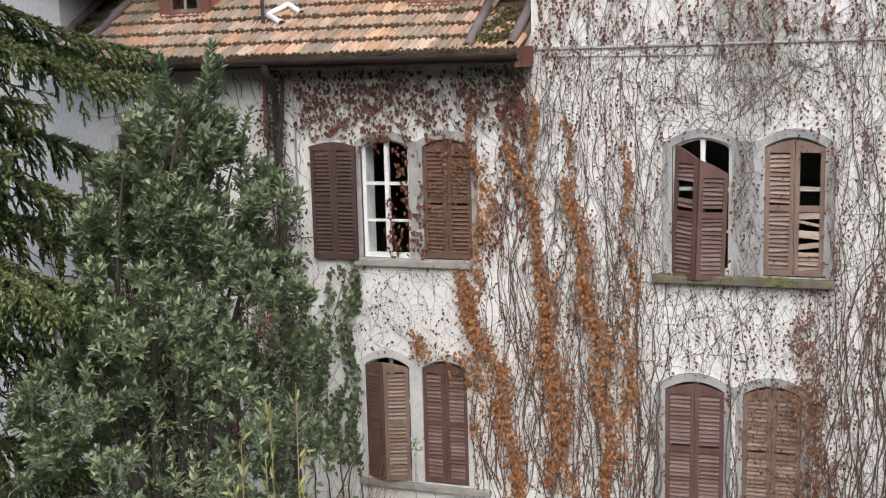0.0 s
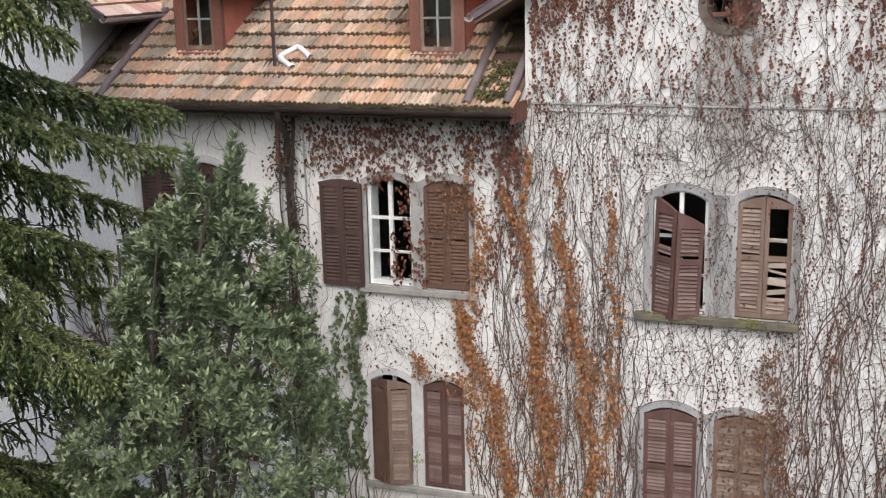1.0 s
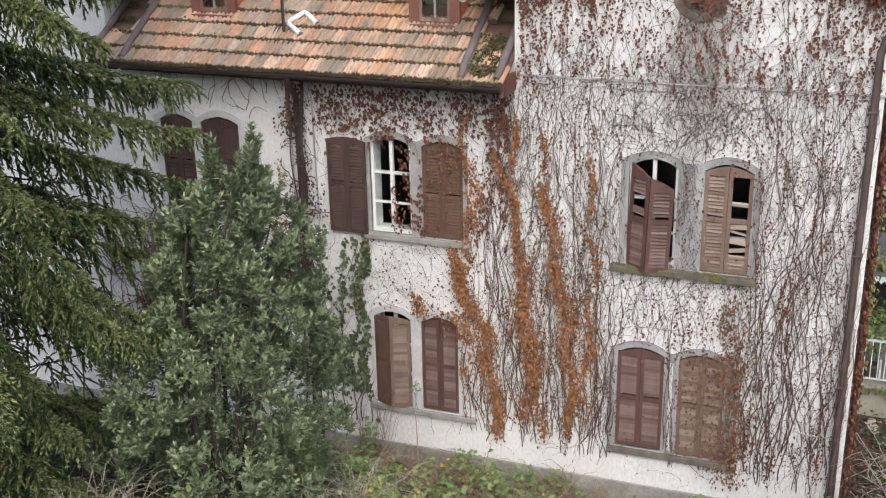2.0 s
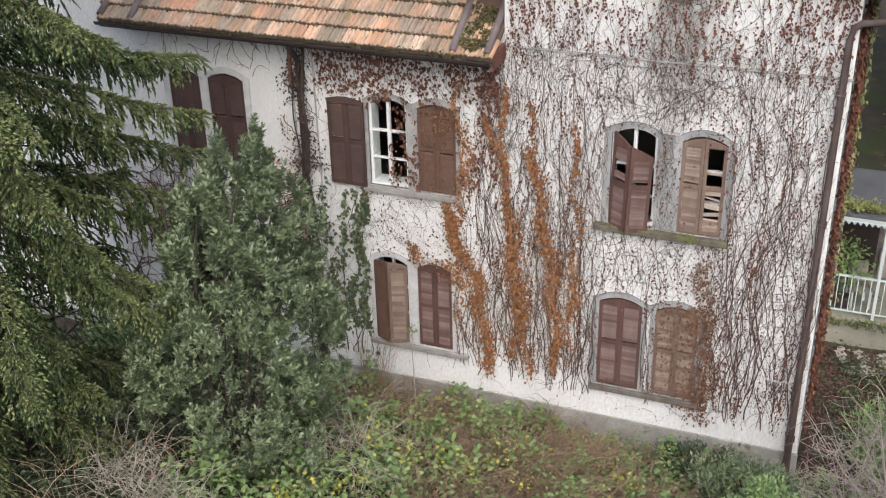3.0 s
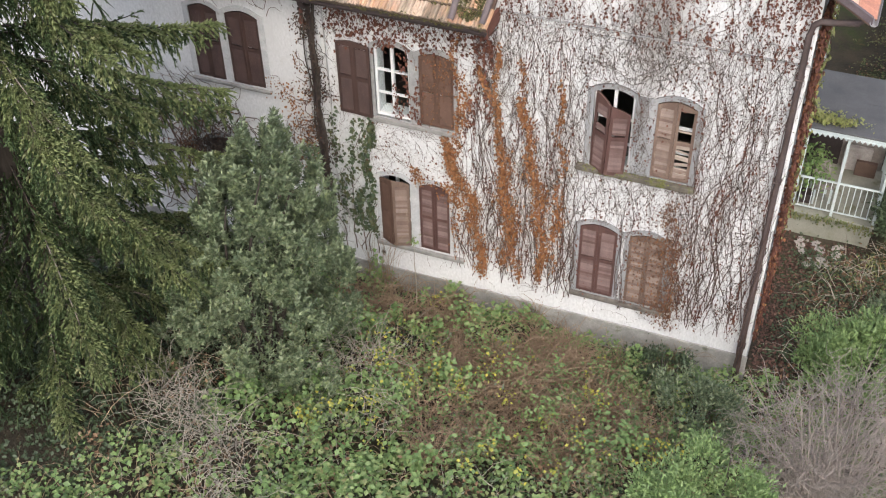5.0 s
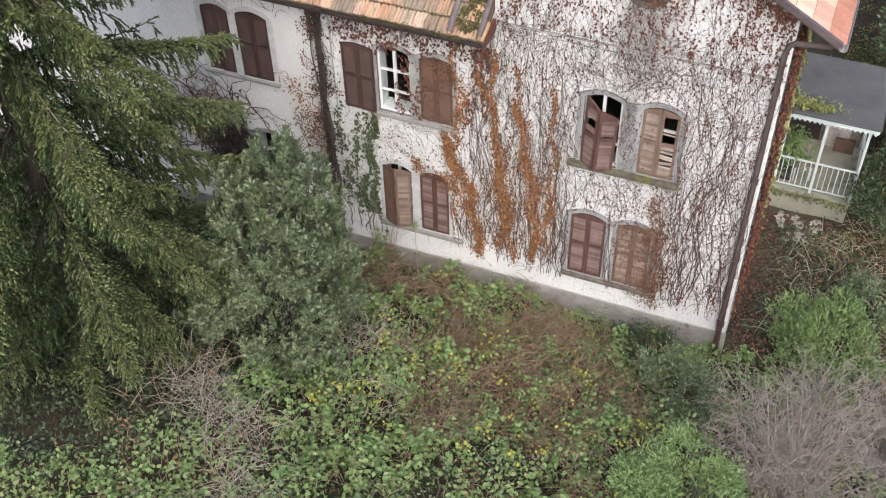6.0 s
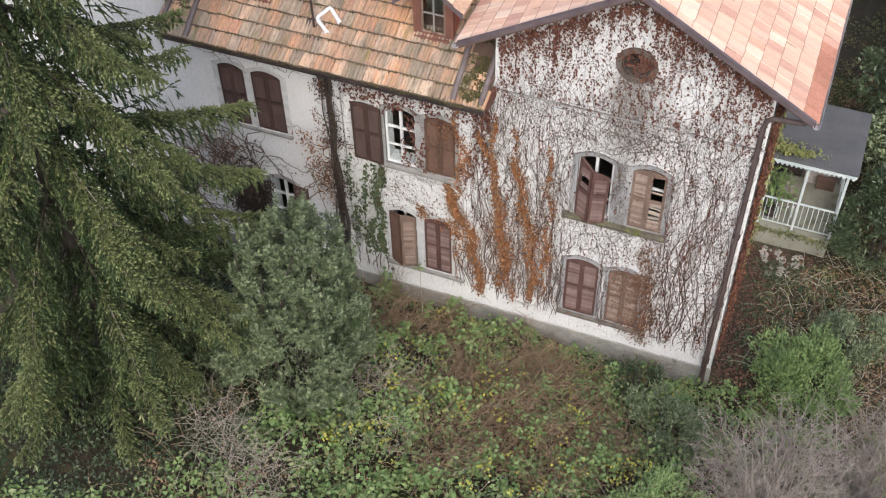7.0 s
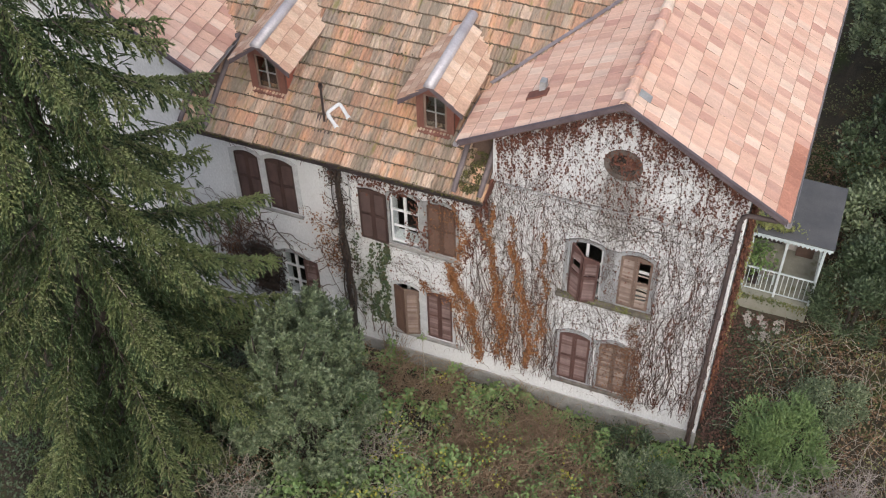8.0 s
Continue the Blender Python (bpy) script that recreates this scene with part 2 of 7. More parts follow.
M["valley"] = mat("dull_mauve_sheet_metal", (0.20, 0.17, 0.18), (0.33, 0.295, 0.31), 2.0, 30, 0.5, 0.1, 0.003, metal=0.2)
M["zinc"] = mat("zinc_sheet", (0.45, 0.46, 0.47), (0.62, 0.63, 0.64), 3.0, 40, 0.35, 0.1, 0.002, metal=0.6)
# The rooms' gloom put into the colour, darker than plaster would be.
M["inside"] = mat("room_gloom_colour", (0.10, 0.09, 0.08), (0.16, 0.15, 0.13), 1.0, 20, 0.95, 0.0)
M["boards"] = mat("grey_brown_eave_boards", (0.10, 0.065, 0.05), (0.17, 0.11, 0.085), 3.0, 50, 0.85, 0.3, 0.004, stretch=(1, 0.3, 1))
M["tile_old"] = mat("weathered_clay_tile", (0.70, 0.70, 0.68), (1.1, 1.06, 1.0), 0.8, 16, 0.92, 0.5, 0.008, stretch=(3.5, 0.8, 0.8), grain=0.5,
                    picks=[(0.44, 0.31, 0.24), (0.60, 0.38, 0.27), (0.38, 0.325, 0.275), (0.70, 0.53, 0.43), (0.30, 0.25, 0.205), (0.72, 0.58, 0.47), (0.60, 0.32, 0.215), (0.35, 0.285, 0.225)],
                    spots=[((0.20, 0.185, 0.145), 0.55, 0.48, 0.62, 0.6), ((0.62, 0.33, 0.18), 0.75, 0.50, 0.64, 0.6), ((0.14, 0.115, 0.085), 4.0, 0.54, 0.70, 0.85), ((0.17, 0.16, 0.05), 1.6, 0.56, 0.70, 0.8)])
M["tile_new"] = mat("salmon_clay_tile", (0.82, 0.80, 0.78), (1.06, 1.05, 1.03), 1.6, 30, 0.85, 0.25, 0.004, stretch=(0.8, 2.2, 0.8), grain=0.2,
                    picks=[(0.73, 0.45, 0.345), (0.83, 0.59, 0.465), (0.64, 0.37, 0.29), (0.86, 0.69, 0.57), (0.77, 0.49, 0.38), (0.84, 0.62, 0.50), (0.60, 0.35, 0.28), (0.81, 0.54, 0.42)],
                    spots=[((0.46, 0.36, 0.27), 4.0, 0.64, 0.8)])
M["moss"] = mat("olive_moss", (0.8, 0.8, 0.8), (1.1, 1.1, 1.1), 3.0, 60, 0.95, 0.0,
                picks=[(0.07, 0.068, 0.028), (0.15, 0.145, 0.04), (0.06, 0.055, 0.03), (0.11, 0.095, 0.045)])
M["moss_bright"] = mat("bright_moss", (0.8, 0.8, 0.8), (1.1, 1.1, 1.1), 3.0, 60, 0.95, 0.0,
                       picks=[(0.13, 0.145, 0.035), (0.20, 0.215, 0.05), (0.09, 0.095, 0.03), (0.16, 0.165, 0.045)])
M["tile_red"] = mat("red_clay_tile", (0.85, 0.83, 0.8), (1.06, 1.05, 1.03), 1.6, 22, 0.85, 0.4, 0.005, picks=[(0.50, 0.23, 0.16), (0.56, 0.27, 0.19), (0.46, 0.21, 0.15)])
# Lower tile edges: the shade line between courses, put into the colour.
M["tile_edge"] = mat("shade_line_tile_edge", (0.10, 0.075, 0.055), (0.20, 0.15, 0.11), 2.0, 30, 0.95, 0.4, 0.005)
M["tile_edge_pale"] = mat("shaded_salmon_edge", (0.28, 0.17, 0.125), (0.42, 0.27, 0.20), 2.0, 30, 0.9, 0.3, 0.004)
M["tile_dormer"] = mat("tan_clay_tile", (0.82, 0.80, 0.78), (1.06, 1.05, 1.03), 1.6, 22, 0.85, 0.4, 0.005, stretch=(0.8, 2.2, 0.8), grain=0.35,
                       picks=[(0.64, 0.43, 0.315), (0.78, 0.59, 0.45), (0.56, 0.345, 0.25), (0.72, 0.51, 0.375), (0.82, 0.66, 0.53)])
M["earth"] = mat("dark_leaf_litter", (0.042, 0.035, 0.024), (0.09, 0.072, 0.046), 1.5, 18, 0.98, 0.8, 0.05,
                 spots=[((0.05, 0.07, 0.02), 0.5, 0.5, 0.62), ((0.14, 0.095, 0.05), 2.0, 0.58, 0.7)])
M["bark"] = mat("brown_bark", (0.042, 0.034, 0.028), (0.085, 0.07, 0.058), 6.0, 40, 0.95, 0.6, 0.01, stretch=(1, 1, 0.3))
M["vine_bark"] = mat("vine_bark", (0.075, 0.046, 0.038), (0.155, 0.105, 0.088), 4.0, 60, 0.95, 0.3, 0.004)
M["vine_fine"] = mat("dry_vine_stems", (0.095, 0.072, 0.06), (0.195, 0.158, 0.136), 2.0, 60, 0.95, 0.0)
M["leaf_red"] = mat("dead_red_brown_leaves", (0.8, 0.8, 0.8), (1.15, 1.1, 1.05), 2.0, 60, 0.75, 0.0,
                    picks=[(0.09, 0.037, 0.027), (0.165, 0.065, 0.043), (0.125, 0.048, 0.034), (0.20, 0.088, 0.055)], thin=0.15)
M["leaf_dark"] = mat("blackish_dead_leaves", (0.8, 0.8, 0.8), (1.1, 1.1, 1.05), 2.0, 60, 0.8, 0.0,
                     picks=[(0.045, 0.032, 0.026), (0.08, 0.052, 0.04), (0.06, 0.04, 0.032)], thin=0.1)
M["leaf_rust"] = mat("dead_rust_leaves", (0.8, 0.8, 0.8), (1.15, 1.1, 1.05), 2.0, 60, 0.75, 0.0,
                     picks=[(0.21, 0.092, 0.042), (0.33, 0.15, 0.062), (0.27, 0.118, 0.052), (0.42, 0.215, 0.09), (0.15, 0.068, 0.04)], thin=0.15)
M["leaf_brown"] = mat("dead_brown_leaves", (0.8, 0.8, 0.8), (1.15, 1.1, 1.05), 2.0, 60, 0.8, 0.0,
                      picks=[(0.14, 0.07, 0.045), (0.21, 0.11, 0.065), (0.105, 0.056, 0.038), (0.30, 0.15, 0.065)], thin=0.12)
M["leaf_ivy"] = mat("green_ivy_leaves", (0.8, 0.8, 0.8), (1.1, 1.1, 1.1), 2.0, 60, 0.45, 0.0,
                    picks=[(0.06, 0.095, 0.05), (0.10, 0.145, 0.075), (0.13, 0.13, 0.055), (0.08, 0.115, 0.065)], thin=0.15)
M["fresh"] = mat("fresh_green_leaves", (0.8, 0.85, 0.8), (1.15, 1.12, 1.0), 1.0, 60, 0.5, 0.0,
                 picks=[(0.14, 0.23, 0.09), (0.20, 0.30, 0.115), (0.17, 0.265, 0.10), (0.27, 0.35, 0.14)], thin=0.2)
M["leaf_fallen"] = mat("fallen_dark_leaves", (0.8, 0.8, 0.8), (1.1, 1.1, 1.1), 2.0, 60, 0.75, 0.0,
                       picks=[(0.11, 0.055, 0.045), (0.16, 0.08, 0.06), (0.085, 0.05, 0.04), (0.20, 0.12, 0.09)], thin=0.1)
M["dead_wood"] = mat("brown_dead_twigs", (0.10, 0.062, 0.042), (0.19, 0.12, 0.08), 1.5, 60, 0.95, 0.0)
M["grey_green"] = mat("grey_green_leaves", (0.8, 0.85, 0.8), (1.15, 1.12, 1.0), 1.0, 60, 0.6, 0.0,
                      picks=[(0.13, 0.165, 0.11), (0.18, 0.21, 0.145), (0.22, 0.24, 0.175), (0.15, 0.19, 0.11)], thin=0.12)
M["leaf_laurel"] = mat("laurel_leaves", (0.8, 0.82, 0.8), (1.15, 1.12, 1.05), 1.2, 60, 0.5, 0.0,
                       picks=[(0.11, 0.155, 0.09), (0.17, 0.22, 0.125), (0.135, 0.185, 0.105), (0.29, 0.34, 0.23), (0.225, 0.28, 0.14)], thin=0.18)
# Spruce green for shoots in shade; the shade is in the colour.
M["needles"] = mat("spruce_needles", (0.7, 0.75, 0.7), (1.2, 1.15, 1.0), 0.9, 60, 0.6, 0.0,
                   picks=[(0.058, 0.102, 0.044), (0.10, 0.152, 0.062), (0.078, 0.127, 0.052), (0.145, 0.195, 0.085)], thin=0.18)
M["lichen_twig"] = mat("grey_lichen_twigs", (0.19, 0.17, 0.14), (0.33, 0.30, 0.25), 3.0, 60, 0.95, 0.0)
# Paler green for new growth and for shoots that catch the light.
M["needle_tips"] = mat("lit_spruce_shoots", (0.8, 0.8, 0.8), (1.15, 1.1, 1.0), 0.9, 60, 0.6, 0.0,
                       picks=[(0.20, 0.275, 0.115), (0.29, 0.345, 0.155), (0.24, 0.31, 0.13), (0.34, 0.37, 0.195)], thin=0.25)
M["bramble"] = mat("bramble_leaves", (0.75, 0.8, 0.75), (1.15, 1.1, 1.0), 0.8, 60, 0.55, 0.0,
                   picks=[(0.12, 0.20, 0.08), (0.195, 0.29, 0.105), (0.15, 0.245, 0.095), (0.25, 0.325, 0.135), (0.205, 0.30, 0.115), (0.28, 0.28, 0.145)], thin=0.15)
# Dark evergreens, and leaves whose shade is put into the colour.
M["bramble_dark"] = mat("dark_evergreen_and_shade_leaves", (0.75, 0.8, 0.75), (1.15, 1.1, 1.0), 0.8, 60, 0.5, 0.0,
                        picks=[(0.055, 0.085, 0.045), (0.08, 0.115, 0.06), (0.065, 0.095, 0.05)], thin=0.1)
M["bramble_side"] = mat("dull_green_leaves", (0.75, 0.8, 0.75), (1.15, 1.1, 1.0), 0.8, 60, 0.6, 0.0,
                        picks=[(0.11, 0.14, 0.06), (0.165, 0.195, 0.08), (0.22, 0.21, 0.095), (0.13, 0.165, 0.075)], thin=0.15)
M["shrub"] = mat("bright_evergreen_leaves", (0.8, 0.85, 0.8), (1.15, 1.12, 1.0), 1.0, 60, 0.5, 0.0,
                 picks=[(0.16, 0.25, 0.10), (0.22, 0.32, 0.13), (0.19, 0.285, 0.115), (0.27, 0.36, 0.16)], thin=0.15)
M["yellow"] = mat("yellow_autumn_leaves", (0.85, 0.85, 0.85), (1.1, 1.1, 1.1), 1.0, 60, 0.6, 0.0,
                  picks=[(0.40, 0.41, 0.07), (0.48, 0.46, 0.09), (0.34, 0.38, 0.09), (0.54, 0.48, 0.08)], thin=0.25)
M["dry"] = mat("dry_tan_stalks", (0.32, 0.23, 0.15), (0.48, 0.37, 0.25), 1.5, 60, 0.95, 0.0)
M["dry_red"] = mat("dry_brown_grass", (0.20, 0.135, 0.088), (0.36, 0.262, 0.175), 1.5, 60, 0.95, 0.0)
M["leaf_tan"] = mat("withered_tan_leaves", (0.8, 0.8, 0.8), (1.1, 1.1, 1.05), 2.0, 60, 0.8, 0.0,
                    picks=[(0.17, 0.10, 0.06), (0.27, 0.17, 0.10), (0.13, 0.08, 0.05), (0.34, 0.25, 0.16)], thin=0.1)
M["twig"] = mat("grey_mauve_twigs", (0.27, 0.23, 0.205), (0.42, 0.37, 0.335), 1.5, 60, 0.95, 0.0)
M["pale_twig"] = mat("pale_dead_stems", (0.29, 0.26, 0.215), (0.45, 0.41, 0.345), 2.0, 60, 0.95, 0.0)
M["mint"] = mat("pale_mint_rail_paint", (0.46, 0.54, 0.55), (0.60, 0.67, 0.68), 4.0, 60, 0.55, 0.1, 0.002)
M["yellow_green"] = mat("yellowish_green_leaves", (0.8, 0.85, 0.8), (1.15, 1.12, 1.0), 1.0, 60, 0.55, 0.0,
                        picks=[(0.22, 0.25, 0.09), (0.30, 0.32, 0.12), (0.26, 0.26, 0.13)], thin=0.2)
M["bitumen"] = mat("grey_bitumen_sheet", (0.075, 0.078, 0.085), (0.12, 0.122, 0.13), 1.5, 40, 0.8, 0.2, 0.003)
M["old_concrete"] = mat("stained_concrete", (0.24, 0.245, 0.205), (0.38, 0.375, 0.32), 2.0, 40, 0.95, 0.3, 0.005,
                        spots=[((0.16, 0.16, 0.10), 2.5, 0.55, 0.7)])
M["white_render"] = mat("fallen_white_render", (0.30, 0.27, 0.25), (0.58, 0.54, 0.52), 4.0, 40, 0.95, 0.5, 0.02)
M["rubble"] = mat("broken_render", (0.17, 0.15, 0.135), (0.36, 0.325, 0.30), 4.0, 40, 0.95, 0.5, 0.02)

glass = bpy.data.materials.new("window_glass")
glass.use_nodes = True
gb = glass.node_tree.nodes["Principled BSDF"]
gb.inputs["Base Color"].default_value = (0.85, 0.9, 0.9, 1)
gb.inputs["Roughness"].default_value = 0.04
gb.inputs["Transmission Weight"].default_value = 1.0
gb.inputs["IOR"].default_value = 1.15
M["glass"] = glass

# ---- the house: its planes ----
WALL_T = 0.42                      # thickness of the outer walls
GX, GZ, GT = -2.36, 9.58, 0.58     # front gable: ridge x, ridge z, slope
GH = 3.14                          # half width of the gable roof
LX = -14.32                         # ridge of the far wing
EY, EZ, MT = -0.60, 6.60, 0.60     # eave of the middle roof: y, z, slope
X_R, X_J, X_JL, X_L = 0.10, -4.92, -11.85, -17.2


def main_z(y):
    return EZ + MT * (y - EY)


def gable_z(x, ridge=GX):
    return GZ - GT * abs(x - ridge)


def arch_loop(x0, x1, z0, spring, rise, n=8):
    pts = [(x0, z0), (x1, z0)]
    for i in range(n + 1):
        u = 1 - i / n
        pts.append((x0 + (x1 - x0) * u, spring + rise * (1 - (2 * u - 1) ** 2)))
    return pts


def ring(cx, cz, r, n=28):
    return [(cx + r * math.cos(2 * math.pi * i / n), cz + r * math.sin(2 * math.pi * i / n)) for i in range(n)]


# openings in pairs: left light, right light, bottom, spring of the arch, rise
PAIRS = {
    "wing_up": ((-3.20, -2.50), (-2.13, -1.46), 3.90, 5.42, 0.11),
    "wing_low": ((-3.27, -2.56), (-2.34, -1.66), 0.84, 2.46, 0.11),
    "mid_up": ((-7.26, -6.58), (-6.39, -5.73), 3.96, 5.42, 0.10),
    "mid_low": ((-7.30, -6.66), (-6.48, -5.85), 0.92, 2.50, 0.11),
    "far_up": ((-11.00, -10.39), (-10.23, -9.54), 4.01, 5.52, 0.11),
    "far_low": ((-11.02, -10.42), (-10.24, -9.56), 0.92, 2.48, 0.11),
}
ROUND = (-2.33, 7.86, 0.27)

# ground: level at the wall, rising gently towards the garden's far side
def ground_z(x, y):
    x, y = np.asarray(x, float), np.asarray(y, float)
    rise = 0.26 * np.clip(-y - 0.6, 0, 6.5)
    side = 0.10 * np.clip(x - 3.0, 0, 40) + 0.05 * np.clip(y - 6, 0, 60) * (x > 1.5)
    far = 0.35 * np.clip(np.hypot(x + 4, y) - 60, 0, 120)
    base = -0.50 - 0.032 * np.clip(x, -11, 1)
    return base + rise + side + far + 0.07 * np.sin(1.3 * x + 0.7) * np.cos(1.1 * y) + 0.05 * np.sin(2.9 * x) * np.sin(2.3 * y + 1)


def build_ground():
    a = np.concatenate([-np.geomspace(1800, 14, 22), np.linspace(-13, 13, 105), np.geomspace(14, 1800, 22)])
    gx, gy = np.meshgrid(a - 4, a)
    n = len(a)
    v = np.stack([gx.ravel(), gy.ravel(), ground_z(gx, gy).ravel()], axis=1)
    i = (np.arange(n - 1)[:, None] * n + np.arange(n - 1)[None, :]).reshape(-1, 1)
    f = i + np.array([[0, 1, n + 1, n]])
    ob = mesh_of("ground", v, f, M["earth"], smooth=True)
    tagged(ob, "overgrown earth with leaf litter round the house", "ground", kind="structure")


build_ground()


def build_walls():
    gable = [(X_R, gable_z(X_R) - 0.14), (GX, GZ - 0.14), (X_J, gable_z(X_J) - 0.14)]
    far = [(X_JL, gable_z(X_JL, LX) - 0.14), (LX, GZ - 0.14), (X_L, gable_z(X_L, LX) - 0.14)]
    outline = [(X_R, -1.6)] + gable + [(X_J, 6.80), (X_JL, 6.80)] + far + [(X_L, -1.6)]
    holes = []
    for l, r, z0, sp, rise in PAIRS.values():
        holes += [arch_loop(*l, z0, sp, rise), arch_loop(*r, z0, sp, rise)]
    holes.append(ring(*ROUND))
    wall = part("wall_front", prism([outline] + holes, 0.0, WALL_T), M["plaster"])
    tagged(wall, "white rendered front wall grown over with dead creeper", "wall", kind="structure")
    # end wall beside the path, inner ends of the two wings, and the back
    bm = box(X_R - WALL_T, X_R, WALL_T, 9.6, -1.6, 8.05)
    tagged(part("wall_east", bm, M["plaster"]), "white rendered end wall under a rusty creeper", "wall", kind="structure")
    bm = box(X_L, X_L + WALL_T, WALL_T, 9.6, -1.6, 7.9)
    tagged(part("wall_west", bm, M["plaster"]), "white rendered end wall of the far wing", "wall", kind="structure")
    bm = box(X_L, X_R, 9.6, 9.6 + WALL_T, -1.6, 6.7)
    tagged(part("wall_back", bm, M["plaster"]), "white rendered back wall", "wall", kind="structure")
    for x, nm in ((X_J, "wall_wing_inner"), (X_JL - WALL_T, "wall_far_wing_inner")):
        bm = box(x, x + WALL_T, WALL_T, 9.6, -1.6, 7.85)
        tagged(part(nm, bm, M["plaster"]), "white rendered inner wall of a wing", "wall", kind="structure")
    # floors and a partition added inside, dark so the rooms look unlit
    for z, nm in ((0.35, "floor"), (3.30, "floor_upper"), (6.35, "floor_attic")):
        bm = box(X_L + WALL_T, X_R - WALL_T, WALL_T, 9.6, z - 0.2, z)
        tagged(part(nm, bm, M["inside"]), "timber floor inside the house, coloured dark for gloom", "floor", kind="structure")
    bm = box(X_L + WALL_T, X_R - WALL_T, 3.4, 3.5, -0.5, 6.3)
    tagged(part("wall_inside", bm, M["inside"]), "added partition wall inside the rooms, coloured dark for gloom", "wall", kind="structure")
    # cement plinth and the thin string moulding
    bm = box(X_L, X_R + 0.03, -0.035, 0.002, -1.6, 0.195, bevel=0.012)
    tagged(part("plinth", bm, M["cement"]), "grey cement plinth at the wall's foot", "plinth", kind="structure")
    bm = box(X_J + 0.05, X_R + 0.02, -0.03, 0.002, 6.595, 6.625, bevel=0.008)
    tagged(part("trim", bm, M["surround"]), "thin grey string moulding across the gable wall", "moulding", kind="structure")


build_walls()


def build_roof_decks():
    y0, y1 = -0.35, 10.0
    ex0, ex1 = GX - GH, GX + GH
    d = 0.045
    ez = gable_z(ex1) - d
    for ridge, nm in ((GX, "roof_wing"), (LX, "roof_far_wing")):
        a, b = ridge - GH, ridge + GH
        bm = slab([(a, y0, ez), (ridge, y0, GZ - d), (ridge, y1, GZ - d), (a, y1, ez)], 0.07)
        slab([(ridge, y0, GZ - d), (b, y0, ez), (b, y1, ez), (ridge, y1, GZ - d)], 0.07, bm)
        tagged(part(nm, bm, M["boards"]), "timber deck of a tiled gable roof", "roof", kind="structure")
    ry = EY + (GZ - EZ) / MT
    vy = EY + (gable_z(X_J) - EZ) / MT
    xl = X_JL + 0.05
    vl = EY + (gable_z(xl, LX) - EZ) / MT
    bm = slab([(xl, EY, EZ - d), (X_J, EY, EZ - d), (X_J, vy, main_z(vy) - d), (GX, ry, GZ - d), (LX, ry, GZ - d), (xl, vl, main_z(vl) - d)], 0.08)
    slab([(LX, ry, GZ - d), (GX, ry, GZ - d), (GX, 9.9, GZ - 3.3 - d), (LX, 9.9, GZ - 3.3 - d)], 0.08, bm)
    tagged(part("roof_middle", bm, M["boards"]), "timber deck of the mossy middle roof", "roof", kind="structure")


def build_valley():
    """Sheet metal in the valley between the wing and the middle roof."""
    x0, x1 = GX - GH + 0.05, GX - 0.3
    pts = []
    for x in (x0, x1):
        z = gable_z(x)
        pts.append((x, EY + (z - EZ) / MT, z + 0.115))
    (xa, ya, za), (xb, yb, zb) = pts
    w = 0.04
    bm = slab([(xa - w, ya + 0.02, za), (xa + w, ya - 0.02, za + 0.01), (xb + w, yb - 0.02, zb + 0.01), (xb - w, yb + 0.02, zb)], 0.015)
    tagged(part("valley_flashing", bm, M["valley"]), "dull mauve sheet metal in the roof valley", "flashing", kind="structure")


build_roof_decks()
build_valley()


# ---- windows, surrounds, sills ----
def window_surround(key, margin=0.13):
    l, r, z0, sp, rise = PAIRS[key]
    outer = [(l[0] - margin, z0 - 0.02), (r[1] + margin, z0 - 0.02), (r[1] + margin, sp + 0.06)]
    mid = (l[1] + r[0]) / 2
    for a, b in (r, l):
        n = 8
        for i in range(n + 1):
            u = 1 - i / n
            outer.append((a - 0.06 + (b - a + 0.12) * u, sp + 0.07 + (rise + 0.03) * (1 - (2 * u - 1) ** 2)))
        if (a, b) == r:
            outer.append((mid, sp + 0.06))
    outer.append((l[0] - margin, sp + 0.06))
    return prism([outer, arch_loop(*l, z0, sp, rise), arch_loop(*r, z0, sp, rise)], -0.022, 0.03)


def casement(x0, x1, z0, sp, rise, parent, rows=3, mat_key="white_wood", y=0.12, name="window_frame"):
    """A fixed wooden window: frame, upright, bars and panes."""
    f = 0.045
    frame_loops = [arch_loop(x0, x1, z0, sp, rise), arch_loop(x0 + f, x1 - f, z0 + f * 1.3, sp - f * 0.5, rise * 0.9)]
    fr = part(name, prism(frame_loops, y, y + 0.06), M[mat_key], parent)
    xm = (x0 + x1) / 2
    part("upright", box(xm - 0.028, xm + 0.028, y - 0.012, y + 0.055, z0 + 0.04, sp + rise * 0.9 - 0.02, bevel=0.006), M[mat_key], fr)
    h = (sp - z0)
    for i in range(1, rows):
        z = z0 + h * i / rows
        t = 0.03 if i == rows - 1 else 0.02
        for a, b in ((x0 + f - 0.004, xm - 0.027), (xm + 0.027, x1 - f + 0.004)):
            part("glazing_bar", box(a, b, y + 0.0, y + 0.05, z - t / 2 - 0.005, z + t / 2 + 0.005), M[mat_key], fr)
    for a, b in ((x0 + f - 0.008, xm - 0.02), (xm + 0.02, x1 - f + 0.008)):
        pane = part("pane", box(a, b, y + 0.03, y + 0.036, z0 + 0.03, sp + rise * 0.35), M["glass"], fr)
        pane.visible_shadow = False


SLATS = {}


